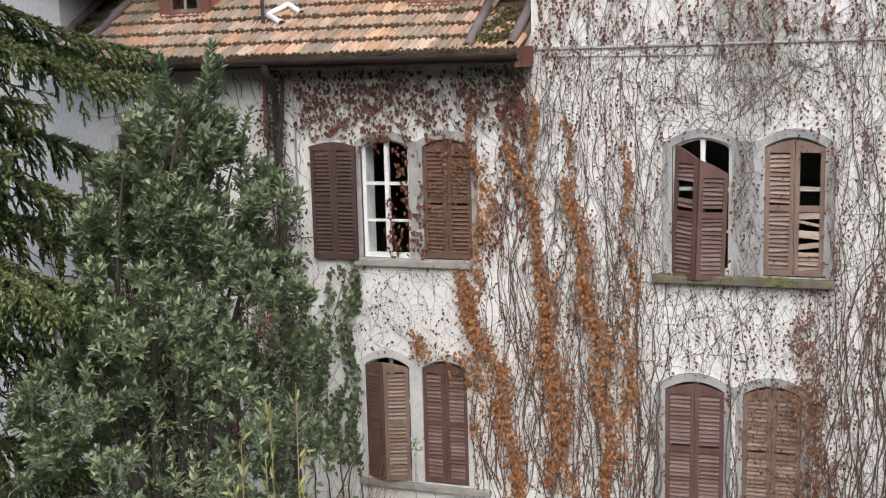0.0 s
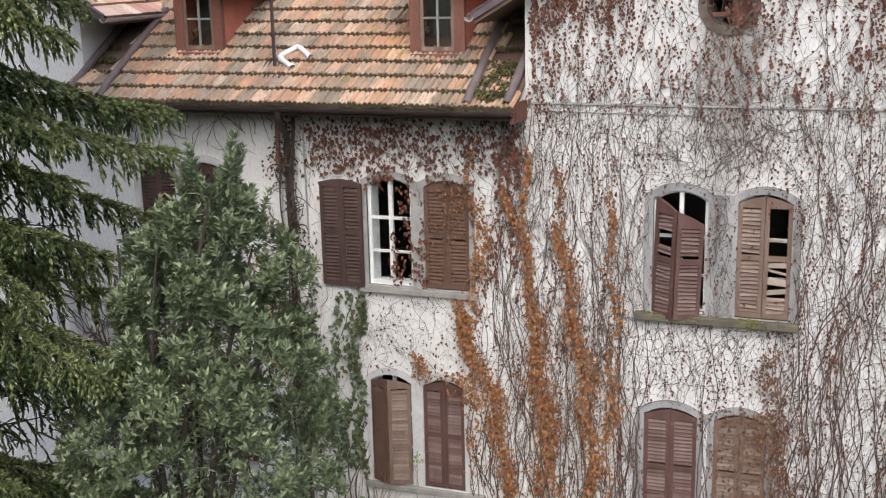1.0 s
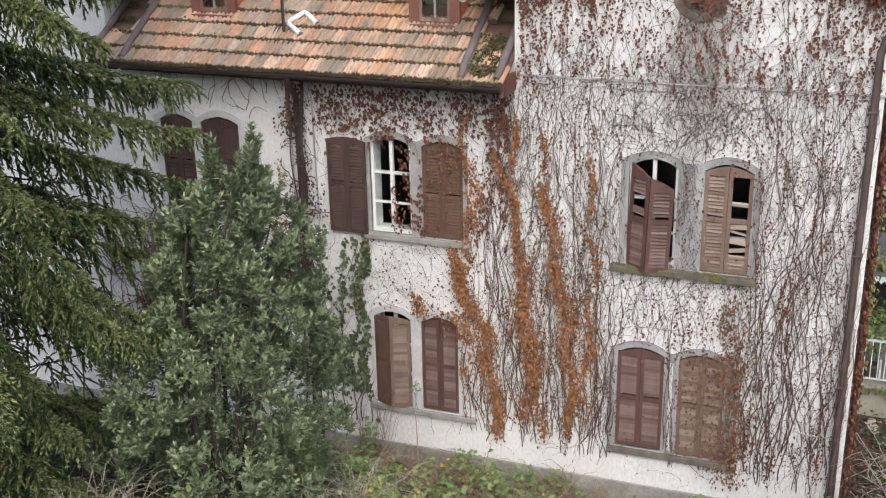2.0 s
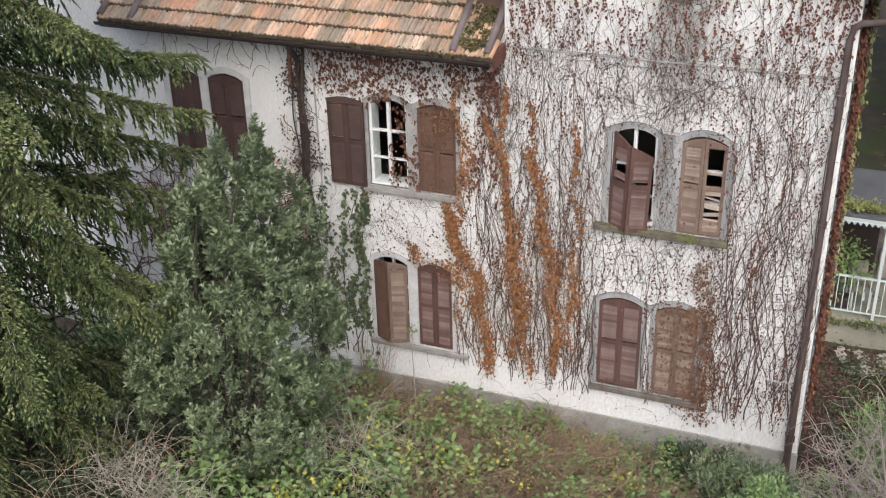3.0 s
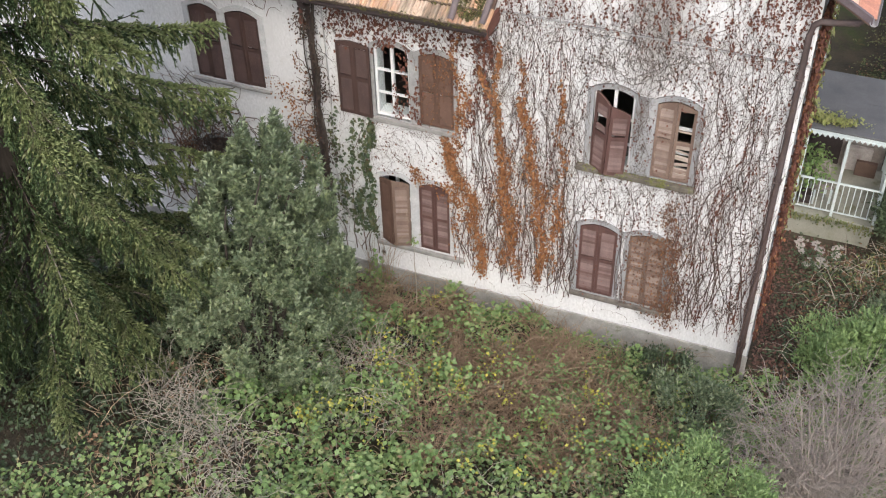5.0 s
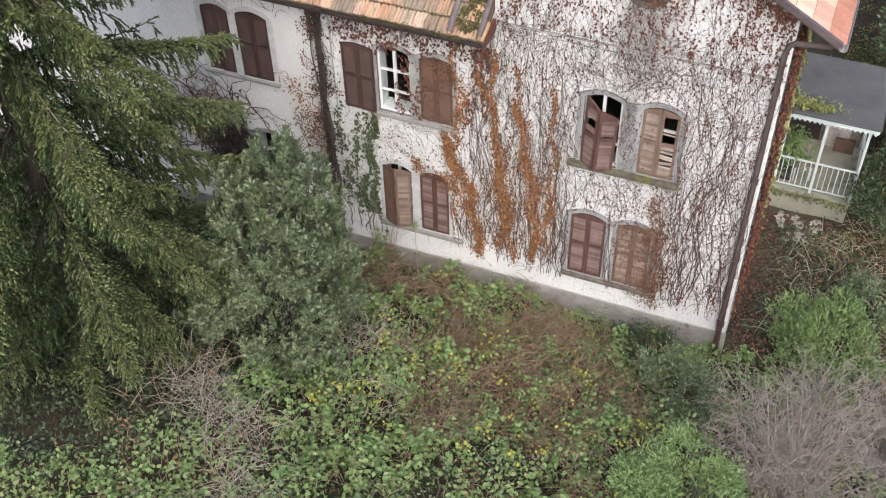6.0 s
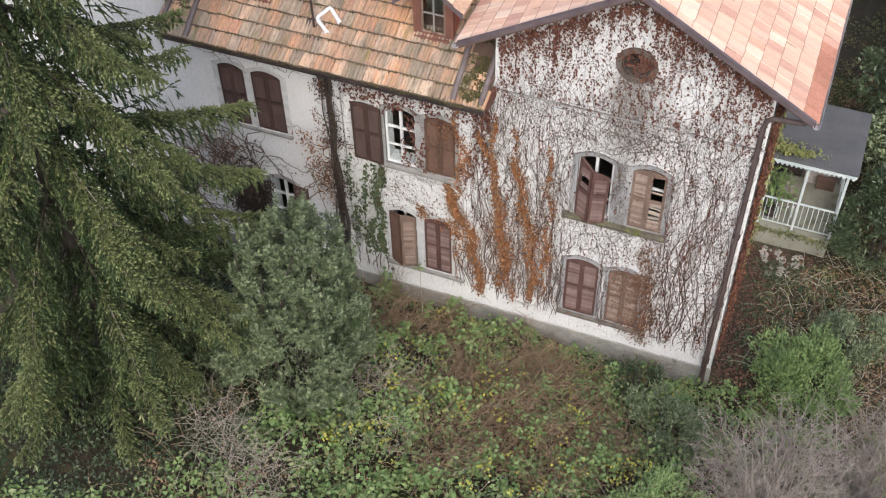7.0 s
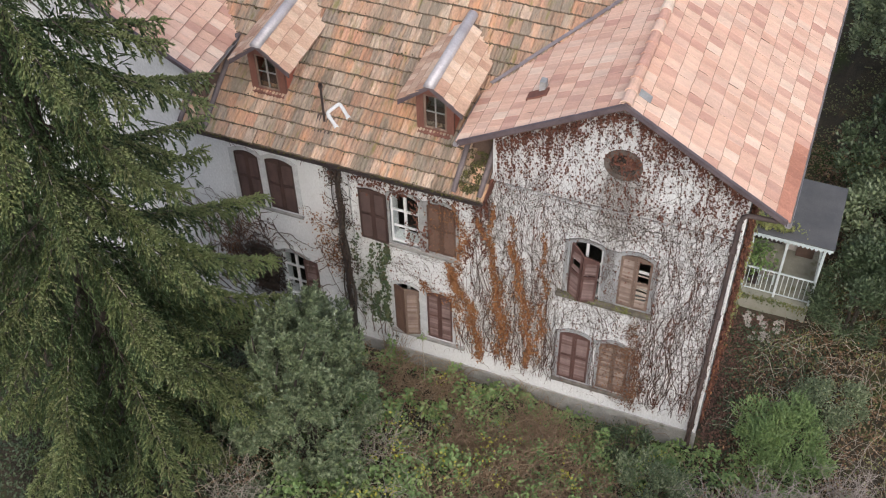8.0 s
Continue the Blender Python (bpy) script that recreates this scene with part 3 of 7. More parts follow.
def slat_mesh(w, material):
    key = (round(w, 3), material.name)
    if key not in SLATS:
        bm = box(-w / 2, w / 2, -0.027, 0.027, -0.004, 0.004)
        me = bpy.data.meshes.new("slat")
        bm.to_mesh(me)
        bm.free()
        me.materials.append(material)
        SLATS[key] = me
    return SLATS[key]


def shutter_leaf(w, h, parent, material, m, rise_a=0.0, rise_b=0.0, missing=(), loose=0.0, seed=0):
    """A louvred leaf hinged at its own x = 0; the top runs from rise_a to rise_b above h."""
    rnd = random.Random(seed)
    st, th = 0.052, 0.035
    mid = h * 0.53
    top = [(w, h + rise_b), (w * 0.5, h + (rise_a + rise_b) / 2 + 0.012 * (rise_a != rise_b)), (0, h + rise_a)]
    zt = h + min(rise_a, rise_b) - 0.055
    inner_top = [(w - st, zt), (st, zt)]
    loops = [[(0, 0), (w, 0)] + top,
             [(st, 0.07), (w - st, 0.07), (w - st, mid - 0.035), (st, mid - 0.035)],
             [(st, mid + 0.035), (w - st, mid + 0.035)] + inner_top]
    leaf = part("leaf", prism(loops, -th, 0.0), material, parent)
    leaf.matrix_basis = m
    me = slat_mesh(w - 2 * st + 0.01, M["slat_worn" if material == M["shutter_worn"] else "slat_dusty" if material == M["shutter"] else "shutter_rusty" if material == M["shutter_rusty"] else "shutter_dark"])
    z, i = 0.095, 0
    while z < h + min(rise_a, rise_b) - 0.06:
        if abs(z - mid) > 0.05 and i not in missing:
            roll = rnd.uniform(-loose, loose)
            shared("slat", me, pose(w / 2, -th / 2 + rnd.uniform(-0.002, 0.002), z + rnd.uniform(-loose, loose) * 0.0006, 53 + rnd.uniform(-3, 3), roll, 0), leaf)
        z += 0.052
        i += 1
    return leaf


def shutter(key, side, label, mat_key="shutter", swing=(0, 0), missing=((), ()), loose=0.6, seed=1, group="louvred shutters"):
    """A pair of louvred leaves before one light; swing: degrees by which each leaf stands open."""
    l, r, z0, sp, rise = PAIRS[key]
    x0, x1 = l if side == "l" else r
    w = (x1 - x0) / 2 - 0.006
    y = 0.03
    t = thing("window_shutter", label, "shutter", group, at=(x0, y, z0 + 0.015))
    h = sp - z0 - 0.03
    shutter_leaf(w, h, t, M[mat_key], pose(0.004, 0, 0, 0, 0, -swing[0]), 0.0, rise * 0.9, missing[0], loose, seed)
    shutter_leaf(w, h, t, M[mat_key], pose(x1 - x0 - 0.004, 0, 0, 0, 0, swing[1]) @ pose(-w, 0, 0), rise * 0.9, 0.0, missing[1], loose, seed + 50)
    return t


def build_windows():
    k = 1
    for key in PAIRS:
        l, r, z0, sp, rise = PAIRS[key]
        w = thing("window_%d" % k, "paired arched window in a grey cement surround", "window", kind="structure")
        part("surround", window_surround(key, 0.08 if key.startswith("mid") else 0.115), M["surround_light" if key in ("mid_low", "far_up") else "surround_worn" if key.startswith("wing") else "surround"], w)
        mossy = key == "wing_up"
        x0, x1 = (l[0] - 0.22, r[1] + 0.13) if mossy else (l[0] - 0.12, r[1] + 0.3 if key == "mid_low" else r[1] + 0.12)
        d = 0.13 if mossy else 0.08
        part("window_sill", box(x0, x1, -d, 0.06, z0 - (0.075 if key == "far_up" else 0.11), z0 - 0.015, bevel=0.015), M["sill" if mossy else "dark_sill" if key == "wing_low" else "stone_sill"], w)
        if mossy:
            rm = np.random.default_rng(19)
            q = np.concatenate([np.stack([rm.normal(c, sx, n), rm.uniform(-d - 0.01, -0.03, n), np.full(n, z0 - 0.02) - 0.05 * (rm.random(n) < 0.3)], 1) for c, sx, n in ((-3.02, 0.16, 170), (-2.02, 0.2, 230), (-2.6, 0.12, 60))])
            leaf_part("moss", q, rm.normal(0, 1, q.shape), rm.normal(0, 0.4, q.shape) + np.array([[0, -0.4, 1.0]]), rm.uniform(0.02, 0.045, len(q)), M["moss_bright"], w, 0.9, 0.3, False, "bright green moss cushions")
        casement(*l, z0, sp, rise, w, y=0.05 if key in ("mid_up", "wing_up") else 0.12)
        casement(*r, z0, sp, rise, w)
        if key == "wing_low":
            part("bare_strip", box(-2.475, -2.425, -0.026, -0.0225, z0 + 0.05, sp - 0.08), M["white_wood"], w, "strip of bare white render")
        k += 1


build_windows()

# the sagging one: both leaves hang from the left jamb, folded a little outwards and dropped
t = thing("window_shutter", "sagging dark brown louvred shutter with broken slats", "shutter", "louvred shutters", at=(-3.19, 0.02, 3.86))
t.rotation_euler = (0, radians(1.6), 0)
shutter_leaf(0.335, 1.46, t, M["shutter"], pose(0, 0, 0, 0, 0, -30), 0.12, -0.03, (17, 18, 19, 20), 5, 3)
shutter_leaf(0.335, 1.46, t, M["shutter"], pose(0.29, -0.168, 0, 0, 0, 16), -0.03, -0.19, (), 3, 4)
t = shutter("wing_up", "r", "bleached brown louvred shutter with half its slats gone", "shutter_worn", (2, 3), ((), tuple(range(4, 30))), 4, 5)
# grey broken slats that hang askew in its empty half
for k, (z, tilt, tall) in enumerate(((4.08, -4, 0.05), (4.17, 3, 0.035), (4.27, -8, 0.06), (4.40, 5, 0.085), (4.53, 11, 0.03), (4.62, -3, 0.07), (4.94, 2, 0.035))):
    b = part("broken_slat", box(-0.135, 0.135, -0.008, 0.008, -tall / 2, tall / 2), M["broken_slat"], t, "splintered grey slat")
    b.matrix_basis = pose(0.335 + 0.17, -0.022, z - 3.915, 8 * (-1) ** k, tilt, 0)
shutter("wing_low", "l", "closed reddish brown louvred shutter", "shutter", (1, 1), ((), ()), 1.5, 7)
shutter("wing_low", "r", "closed bleached brown louvred shutter behind dead creeper", "shutter_worn", (1, 1), ((), ()), 1, 9)
shutter("mid_up", "r", "closed faded brown louvred shutter behind rusty creeper", "shutter_rusty", (1, 2), ((), ()), 1, 11)
shutter("mid_low", "r", "closed dark red-brown louvred shutter", "shutter", (1, 1), ((), ()), 1.5, 15)
shutter("far_up", "l", "closed dark brown louvred shutter on the bare wall", "shutter_dark", (0, 3), ((), ()), 0.5, 17)
shutter("far_up", "r", "closed dark brown louvred shutter on the bare wall", "shutter_dark", (2, 1), ((), ()), 0.5, 19)
shutter("far_low", "l", "half rotten shutter buried in dead creeper", "shutter_dark", (2, 4), ((), ()), 1, 21)
# the bi-fold shutter that stands ajar
t = thing("window_shutter", "brown louvred shutter standing slightly ajar", "shutter", "louvred shutters", at=(-7.29, 0.02, 0.935))
shutter_leaf(0.325, 1.55, t, M["shutter_rusty"], pose(0, 0, 0, 0, 0, -25), 0.0, 0.08, (), 1, 13)
shutter_leaf(0.335, 1.55, t, M["shutter_worn"], pose(0.297, -0.138, 0, 0, 0, 20), 0.08, 0.0, (), 1, 14)
# the shutter folded open flat against the wall
t = thing("window_shutter", "dark brown louvred shutter folded open against the wall", "shutter", "louvred shutters", at=(-7.96, -0.045, 3.93))
shutter_leaf(0.325, 1.50, t, M["shutter_dark"], pose(0, 0, 0), 0.0, 0.055, (), 0.5, 23)
shutter_leaf(0.325, 1.50, t, M["shutter_dark"], pose(0.335, -0.01, 0, 0, 0, -3), 0.055, 0.0, (), 0.5, 24)
t = thing("window_shutter", "single dark brown shutter leaf beside an open window", "shutter", "louvred shutters", at=(-9.60, -0.03, 0.95))
shutter_leaf(0.34, 1.5, t, M["shutter"], pose(0, 0, 0, 0, 0, 4), 0.05, 0.0, (), 0.5, 25)


def round_window():
    cx, cz, r = ROUND
    w = thing("window_7", "round attic window in a grey ring, its wooden bars broken", "window", kind="structure")
    bm = prism([ring(cx, cz, r + 0.105), ring(cx, cz, r - 0.004)], -0.03, 0.03)
    part("surround", bm, M["round_ring"], w)
    part("reveal", prism([ring(cx, cz, r - 0.004), ring(cx, cz, r - 0.02)], 0.031, WALL_T), M["round_ring"], w)
    part("bar", box(cx + 0.02, cx + 0.09, 0.10, 0.15, cz - r, cz + r, bevel=0.008), M["brown_wood"], w)
    part("bar", box(cx - r, cx + 0.02, 0.105, 0.145, cz - 0.16, cz - 0.10, bevel=0.008), M["brown_wood"], w)
    part("board", box(cx + 0.09, cx + r - 0.02, 0.11, 0.14, cz - 0.24, cz + 0.12), M["brown_wood"], w)


round_window()


# ---- gutters and pipes ----
def half_gutter(x0, x1, y, z, r=0.075):
    bm = bmesh.new()
    n = 10
    rows = []
    for x in (x0, x1):
        o = [bm.verts.new((x, y + r * math.cos(math.pi + math.pi * i / n), z + r * math.sin(math.pi + math.pi * i / n))) for i in range(n + 1)]
        q = [bm.verts.new((x, y + (r - 0.008) * math.cos(math.pi + math.pi * i / n), z + (r - 0.008) * math.sin(math.pi + math.pi * i / n) + 0.002)) for i in range(n + 1)]
        rows.append((o, q))
    for i in range(n):
        for s in (0, 1):
            bm.faces.new((rows[0][s][i], rows[0][s][i + 1], rows[1][s][i + 1], rows[1][s][i]))
    for e in rows:
        for i in range(n):
            bm.faces.new((e[0][i], e[0][i + 1], e[1][i + 1], e[1][i]))
    for i in (0, n):
        bm.faces.new((rows[0][0][i], rows[1][0][i], rows[1][1][i], rows[0][1][i]))
    return bm


def build_gutters():
    g = thing("gutter", "dark brown half-round gutter along the mossy eave", "gutter")
    part("channel", half_gutter(X_JL + 0.04, X_J + 0.02, EY - 0.07, EZ - 0.03), M["gutter"], g)
    for i in range(9):
        x = X_JL + 0.7 + i * 0.78
        tube_part("bracket", [([(x, EY - 0.15, EZ - 0.02), (x, EY - 0.12, EZ - 0.095), (x, EY - 0.04, EZ - 0.11), (x, EY + 0.05, EZ - 0.07)], 0.008, 0.008)], M["gutter"], g, sides=4)
    part("fascia", box(X_JL + 0.04, X_J + 0.04, EY + 0.012, EY + 0.04, EZ - 0.16, EZ - 0.05, bevel=0.006), M["shutter_dark"], g, "dark brown painted fascia board")
    part("end_board", box(X_J - 0.03, X_J + 0.025, EY - 0.02, -0.003, EZ - 0.2, EZ + 0.05, bevel=0.006), M["brown_wood"], g, "brown painted end board")
    p = thing("downpipe", "dark brown downpipe with a swan neck under the eave", "downpipe")
    tube_part("pipe", [([(-8.25, EY - 0.07, EZ - 0.08), (-8.25, EY - 0.06, EZ - 0.16), (-8.27, EY + 0.04, EZ - 0.26), (-8.38, -0.20, EZ - 0.48), (-8.42, -0.10, EZ - 0.60), (-8.44, -0.075, EZ - 0.78), (-8.44, -0.075, -0.4)], 0.048, 0.048)], M["gutter"], p, sides=10)
    for z in (5.0, 3.2, 1.4):
        part("clip", box(-8.50, -8.38, -0.125, 0.0, z, z + 0.03, bevel=0.005), M["gutter"], p)
    st = thing("pipe_stub", "short rusty red pipe stub hanging under the eave", "pipe")
    tube_part("pipe", [([(-8.57, -0.09, 6.50), (-8.575, -0.085, 6.1), (-8.58, -0.08, 5.70)], 0.035, 0.035)], M["brown_wood"], st, sides=8)
    tube_part("collar", [([(-8.578, -0.082, 5.78), (-8.58, -0.08, 5.68)], 0.048, 0.048)], M["brown_wood"], st, sides=8)
    c = thing("downpipe", "mauve brown downpipe at the corner of the wall", "downpipe")
    tube_part("pipe", [([(0.70, -0.20, 7.66), (0.62, -0.18, 7.56), (0.30, -0.11, 7.47), (0.12, -0.09, 7.44), (0.02, -0.09, 7.36), (-0.01, -0.085, 7.20), (-0.02, -0.085, 3.0), (-0.02, -0.085, -0.5)], 0.05, 0.05)], M["pipe"], c, sides=10)
    for z in (6.4, 4.4, 2.4, 0.5):
        part("clip", box(-0.09, 0.05, -0.15, 0.0, z, z + 0.03, bevel=0.005), M["pipe"], c)
    # rain pipes that lie on the middle roof
    for x, xt, yt, lab in ((-5.53, -5.52, 0.9, "mauve brown rain pipe lying on the mossy roof"), (-11.16, -11.14, 1.3, "mauve brown rain pipe lying on the roof's far end")):
        q = thing("rain_pipe", lab, "rain pipe", "pipes on the roof")
        zt = gable_z(GX - GH) - 0.1
        pts = [(xt, yt + 0.1, zt - 0.02), (xt, yt - 0.1, max(main_z(yt - 0.1) + 0.09, zt - 0.16)), (x, yt * 0.45, main_z(yt * 0.45) + 0.08), (x, EY + 0.18, main_z(EY + 0.18) + 0.075), (x, EY + 0.05, main_z(EY) + 0.075), (x, EY - 0.05, EZ + 0.03)]
        tube_part("pipe", [([(a, b, c + 0.02) for a, b, c in pts], 0.058, 0.058)], M["roof_pipe"], q, sides=10)
    for x, lab in ((X_J - 0.07, "brown flashing bar where the roof meets the gable wall"), (X_JL + 0.10, "brown flashing bar at the roof's far end")):
        q = thing("flashing_bar", lab, "flashing", "pipes on the roof")
        tube_part("bar", [([(x, EY - 0.03, EZ + 0.06), (x, 0.2, main_z(0.2) + 0.07), (x, 1.2, main_z(1.2) + 0.07)], 0.058, 0.058)], M["roof_pipe"], q, sides=8)
    # thin conduit along the moulding
    s = thing("conduit", "thin grey-blue conduit under the moulding, bent upwards", "conduit")
    tube_part("pipe", [([(-4.75, -0.02, 6.52), (-3.6, -0.02, 6.50), (-2.68, -0.02, 6.49), (-2.66, -0.02, 6.52), (-2.66, -0.02, 7.2)], 0.009, 0.009)], M["zinc"], s, sides=6)
    # cables
    for pts, lab in ((((-8.20, -0.03, 6.45), (-8.18, -0.03, 4.2), (-8.2, -0.03, 2.4), (-8.1, -0.03, 1.2)), "thin grey cable down the wall"),
                     (((-8.58, -0.03, 5.5), (-8.60, -0.03, 3.2), (-8.58, -0.03, 0.4)), "thin grey cable beside the downpipe")):
        s = thing("cable", lab, "cable")
        tube_part("wire", [(pts, 0.012, 0.012)], M["zinc"], s, sides=5)
    s = thing("cable", "short grey cable low on the wall by the corner", "cable")
    tube_part("wire", [([(-0.66, -0.02, 1.56), (-0.4, -0.025, 1.52), (-0.09, -0.03, 1.53)], 0.010, 0.010)], M["zinc"], s, sides=5)
    h = thing("vent_hole", "small round vent pipe low in the wall", "vent")
    part("rim", prism([ring(-7.31, 0.55, 0.06, 16), ring(-7.31, 0.55, 0.045, 16)], -0.02, 0.01), M["zinc"], h)
    # dark disc instead of a bored hole, its inner shade painted
    part("mouth", prism([ring(-7.31, 0.55, 0.044, 16)], -0.004, 0.006), M["gutter"], h)


build_gutters()


def build_barges():
    for ridge, nm in ((GX, "near"), (LX, "far")):
        b = thing("barge_board", "mauve brown painted barge boards along the gable's edge", "barge board", "barge boards")
        for s in (-1, 1):
            a = (ridge + s * GH, gable_z(ridge + GH, ridge))
            z0, z1 = a[1], GZ
            xa, xb = a[0] + s * 0.03, ridge
            loop = [(xa, z0 - 0.075), (xb, z1 - 0.06), (xb, z1 + 0.04), (xa, z0 + 0.025)]
            part("board", prism([loop], -0.395, -0.352), M["barge"], b)
            loop = [(xa, z0 + 0.026), (xb, z1 + 0.042), (xb, z1 + 0.062), (xa, z0 + 0.046)]
            part("cap", prism([loop], -0.41, -0.345), M["barge"], b, "mauve brown metal capping")
    # eave gutters of the wing
    z = gable_z(GX + GH)
    for x, lab in ((GX + GH + 0.05, "lilac grey eave gutter of the salmon tiled roof"), (GX - GH - 0.05, "lilac grey eave gutter over the middle roof")):
        y1 = 9.9 if x > 0 else 1.25
        g = thing("gutter", lab, "gutter")
        bm = half_gutter(-0.42, y1, 0, 0, 0.06)
        o = part("channel", bm, M["flashing"], g)
        o.matrix_basis = pose(x, 0, z - 0.02, 0, 0, 90)
    g = thing("gutter", "lilac grey eave gutter of the far wing", "gutter")
    o = part("channel", half_gutter(-0.42, 1.25, 0, 0, 0.06), M["flashing"], g)
    o.matrix_basis = pose(LX + GH + 0.05, 0, z - 0.02, 0, 0, 90)


build_barges()


# ---- dormers ----
def dormer(xc, label):
    d = thing("dormer", label, "dormer", "roof dormers", at=(xc, 0, 0))
    yf, hw, rh = 0.34, 0.40, 0.66
    zs, ze, zr = main_z(yf) - 0.04, 8.04, 8.58
    t = (zr - ze) / rh
    zb = zr - t * hw
    # front with its window opening
    front = [(-hw, zs), (hw, zs), (hw, zb - 0.04), (0, zr - 0.05), (-hw, zb - 0.04)]
    hole = [(-0.25, zs + 0.13), (0.25, zs + 0.13), (0.25, zb - 0.12), (-0.25, zb - 0.12)]
    part("front", prism([front, hole], yf, yf + 0.08), M["brown_wood"], d, "brown painted timber front")
    # cheeks of red plaster
    for s in (-1, 1):
        yb = EY + (zb - EZ) / MT
        pts = [(yf + 0.08, main_z(yf + 0.08) - 0.1), (yb, zb - 0.1), (yf + 0.08, zb - 0.03)]
        bm = prism([pts], -0.03, 0.03)
        o = part("cheek", bm, M["red_plaster"], d, "brick red plastered cheek")
        o.matrix_basis = pose(s * (hw - 0.03), 0, 0, 0, 0, 90) @ pose(0, 0, 0)
    # window
    z0, z1 = zs + 0.13, zb - 0.12
    fr = part("window_frame", prism([[(-0.25, z0), (0.25, z0), (0.25, z1), (-0.25, z1)], [(-0.2, z0 + 0.05), (0.2, z0 + 0.05), (0.2, z1 - 0.05), (-0.2, z1 - 0.05)]], yf + 0.02, yf + 0.06), M["shutter_worn"], d)
    part("glazing_bar", box(-0.014, 0.014, yf + 0.025, yf + 0.055, z0 + 0.05, z1 - 0.05), M["zinc"], fr)
    part("glazing_bar", box(-0.2, 0.2, yf + 0.027, yf + 0.053, (z0 + z1) / 2 - 0.012, (z0 + z1) / 2 + 0.012), M["zinc"], fr)
    pane = part("pane", box(-0.2, 0.2, yf + 0.04, yf + 0.046, z0 + 0.05, z1 - 0.05), M["glass"], fr)
    part("sill", box(-0.36, 0.36, yf - 0.1, yf + 0.01, zs + 0.03, zs + 0.09, bevel=0.01), M["brown_wood"], d)
    # dark board behind the pane stands in for the unlit attic
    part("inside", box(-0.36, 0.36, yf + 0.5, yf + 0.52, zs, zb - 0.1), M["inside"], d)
    # roof deck, barge boards, ridge capping
    y0 = 0.10
    yr, ye = EY + (zr - EZ) / MT, EY + (ze - EZ) / MT
    bm = slab([(0, y0, zr), (rh, y0, ze), (rh, ye, ze), (0, yr, zr)], 0.05)
    slab([(-rh, y0, ze), (0, y0, zr), (0, yr, zr), (-rh, ye, ze)], 0.05, bm)
    part("deck", bm, M["boards"], d)
    for s in (-1, 1):
        loop = [(s * (rh + 0.02), ze - 0.085), (0, zr - 0.06), (0, zr + 0.05), (s * (rh + 0.02), ze + 0.03)]
        part("barge", prism([loop], y0 - 0.04, y0 - 0.002), M["barge"], d)
    n = 8
    bm = bmesh.new()
    rows = [[bm.verts.new((0.115 * math.cos(math.pi * i / n), y, zr - 0.01 + 0.125 * math.sin(math.pi * i / n))) for i in range(n + 1)] for y in (y0 - 0.05, yr - 0.16)]
    for i in range(n):
        bm.faces.new((rows[0][i], rows[0][i + 1], rows[1][i + 1], rows[1][i]))
    bm.faces.new(rows[0])
    part("ridge_cap", bm, M["flashing"], d, "lilac grey sheet metal ridge cap", smooth=True)
    return d, (y0, yr, ye, zr, ze, rh)


DORMERS = [dormer(-6.27, "small timber dormer with red cheeks and a metal ridge"), dormer(-10.02, "small timber dormer with red cheeks beside the far wing")]

# ---- on the roof ----
s = thing("flue_pipe", "thin rusty flue pipe on the old roof", "flue")
zb = main_z(0.03)
tube_part("pipe", [([(-8.62, 0.03, zb - 0.1), (-8.62, 0.03, zb + 1.0)], 0.026, 0.026)], M["gutter"], s, sides=8)
tube_part("cap", [([(-8.62, 0.03, zb + 0.97), (-8.62, 0.03, zb + 1.05)], 0.05, 0.05)], M["gutter"], s, sides=8)
part("flashing", slab([(-8.82, -0.17, main_z(-0.17) + 0.055), (-8.44, -0.17, main_z(-0.17) + 0.055), (-8.44, 0.2, main_z(0.2) + 0.055), (-8.82, 0.2, main_z(0.2) + 0.055)], 0.01), M["pipe"], s)
s = thing("plastic_pipe", "loose white plastic pipe elbows lying on the tiles", "pipe")
zz = lambda y: main_z(y) + 0.11
tube_part("pipe", [([(-8.32, -0.04, zz(-0.04)), (-8.56, 0.12, zz(0.12)), (-8.60, 0.16, zz(0.16)), (-8.585, 0.20, zz(0.20)), (-8.45, 0.35, zz(0.35)), (-8.42, 0.375, zz(0.375)), (-8.38, 0.36, zz(0.36)), (-8.13, 0.17, zz(0.17))], 0.04, 0.04)], M["white_wood"], s, sides=8)
for (xa, ya), (xb, yb) in (((-8.345, -0.025), (-8.295, -0.06)), ((-8.155, 0.185), (-8.11, 0.155)), ((-8.52, 0.093), (-8.56, 0.12))):
    tube_part("socket", [([(xa, ya, zz(ya)), (xb, yb, zz(yb))], 0.052, 0.052)], M["white_wood"], s, sides=8)
s = thing("roof_vent", "small mossy tile vent on the salmon roof", "vent")
zv = gable_z(-4.13)
part("hood", box(-4.24, -4.12, 0.66, 0.82, zv + 0.0, zv + 0.27, bevel=0.01), M["surround"], s)
part("base", slab([(-4.45, 0.5, gable_z(-4.45) + 0.1), (-4.05, 0.5, gable_z(-4.05) + 0.1), (-4.05, 0.72, gable_z(-4.05) + 0.1), (-4.45, 0.72, gable_z(-4.45) + 0.1)], 0.05), M["brown_wood"], s)


s = thing("roof_patch", "small grey slate patch beside the salmon ridge", "patch")
part("slate", slab([(-2.22, 0.02, gable_z(-2.22) + 0.085), (-2.00, 0.02, gable_z(-2.00) + 0.085), (-2.00, 0.20, gable_z(-2.00) + 0.085), (-2.22, 0.20, gable_z(-2.22) + 0.085)], 0.02), M["surround"], s)


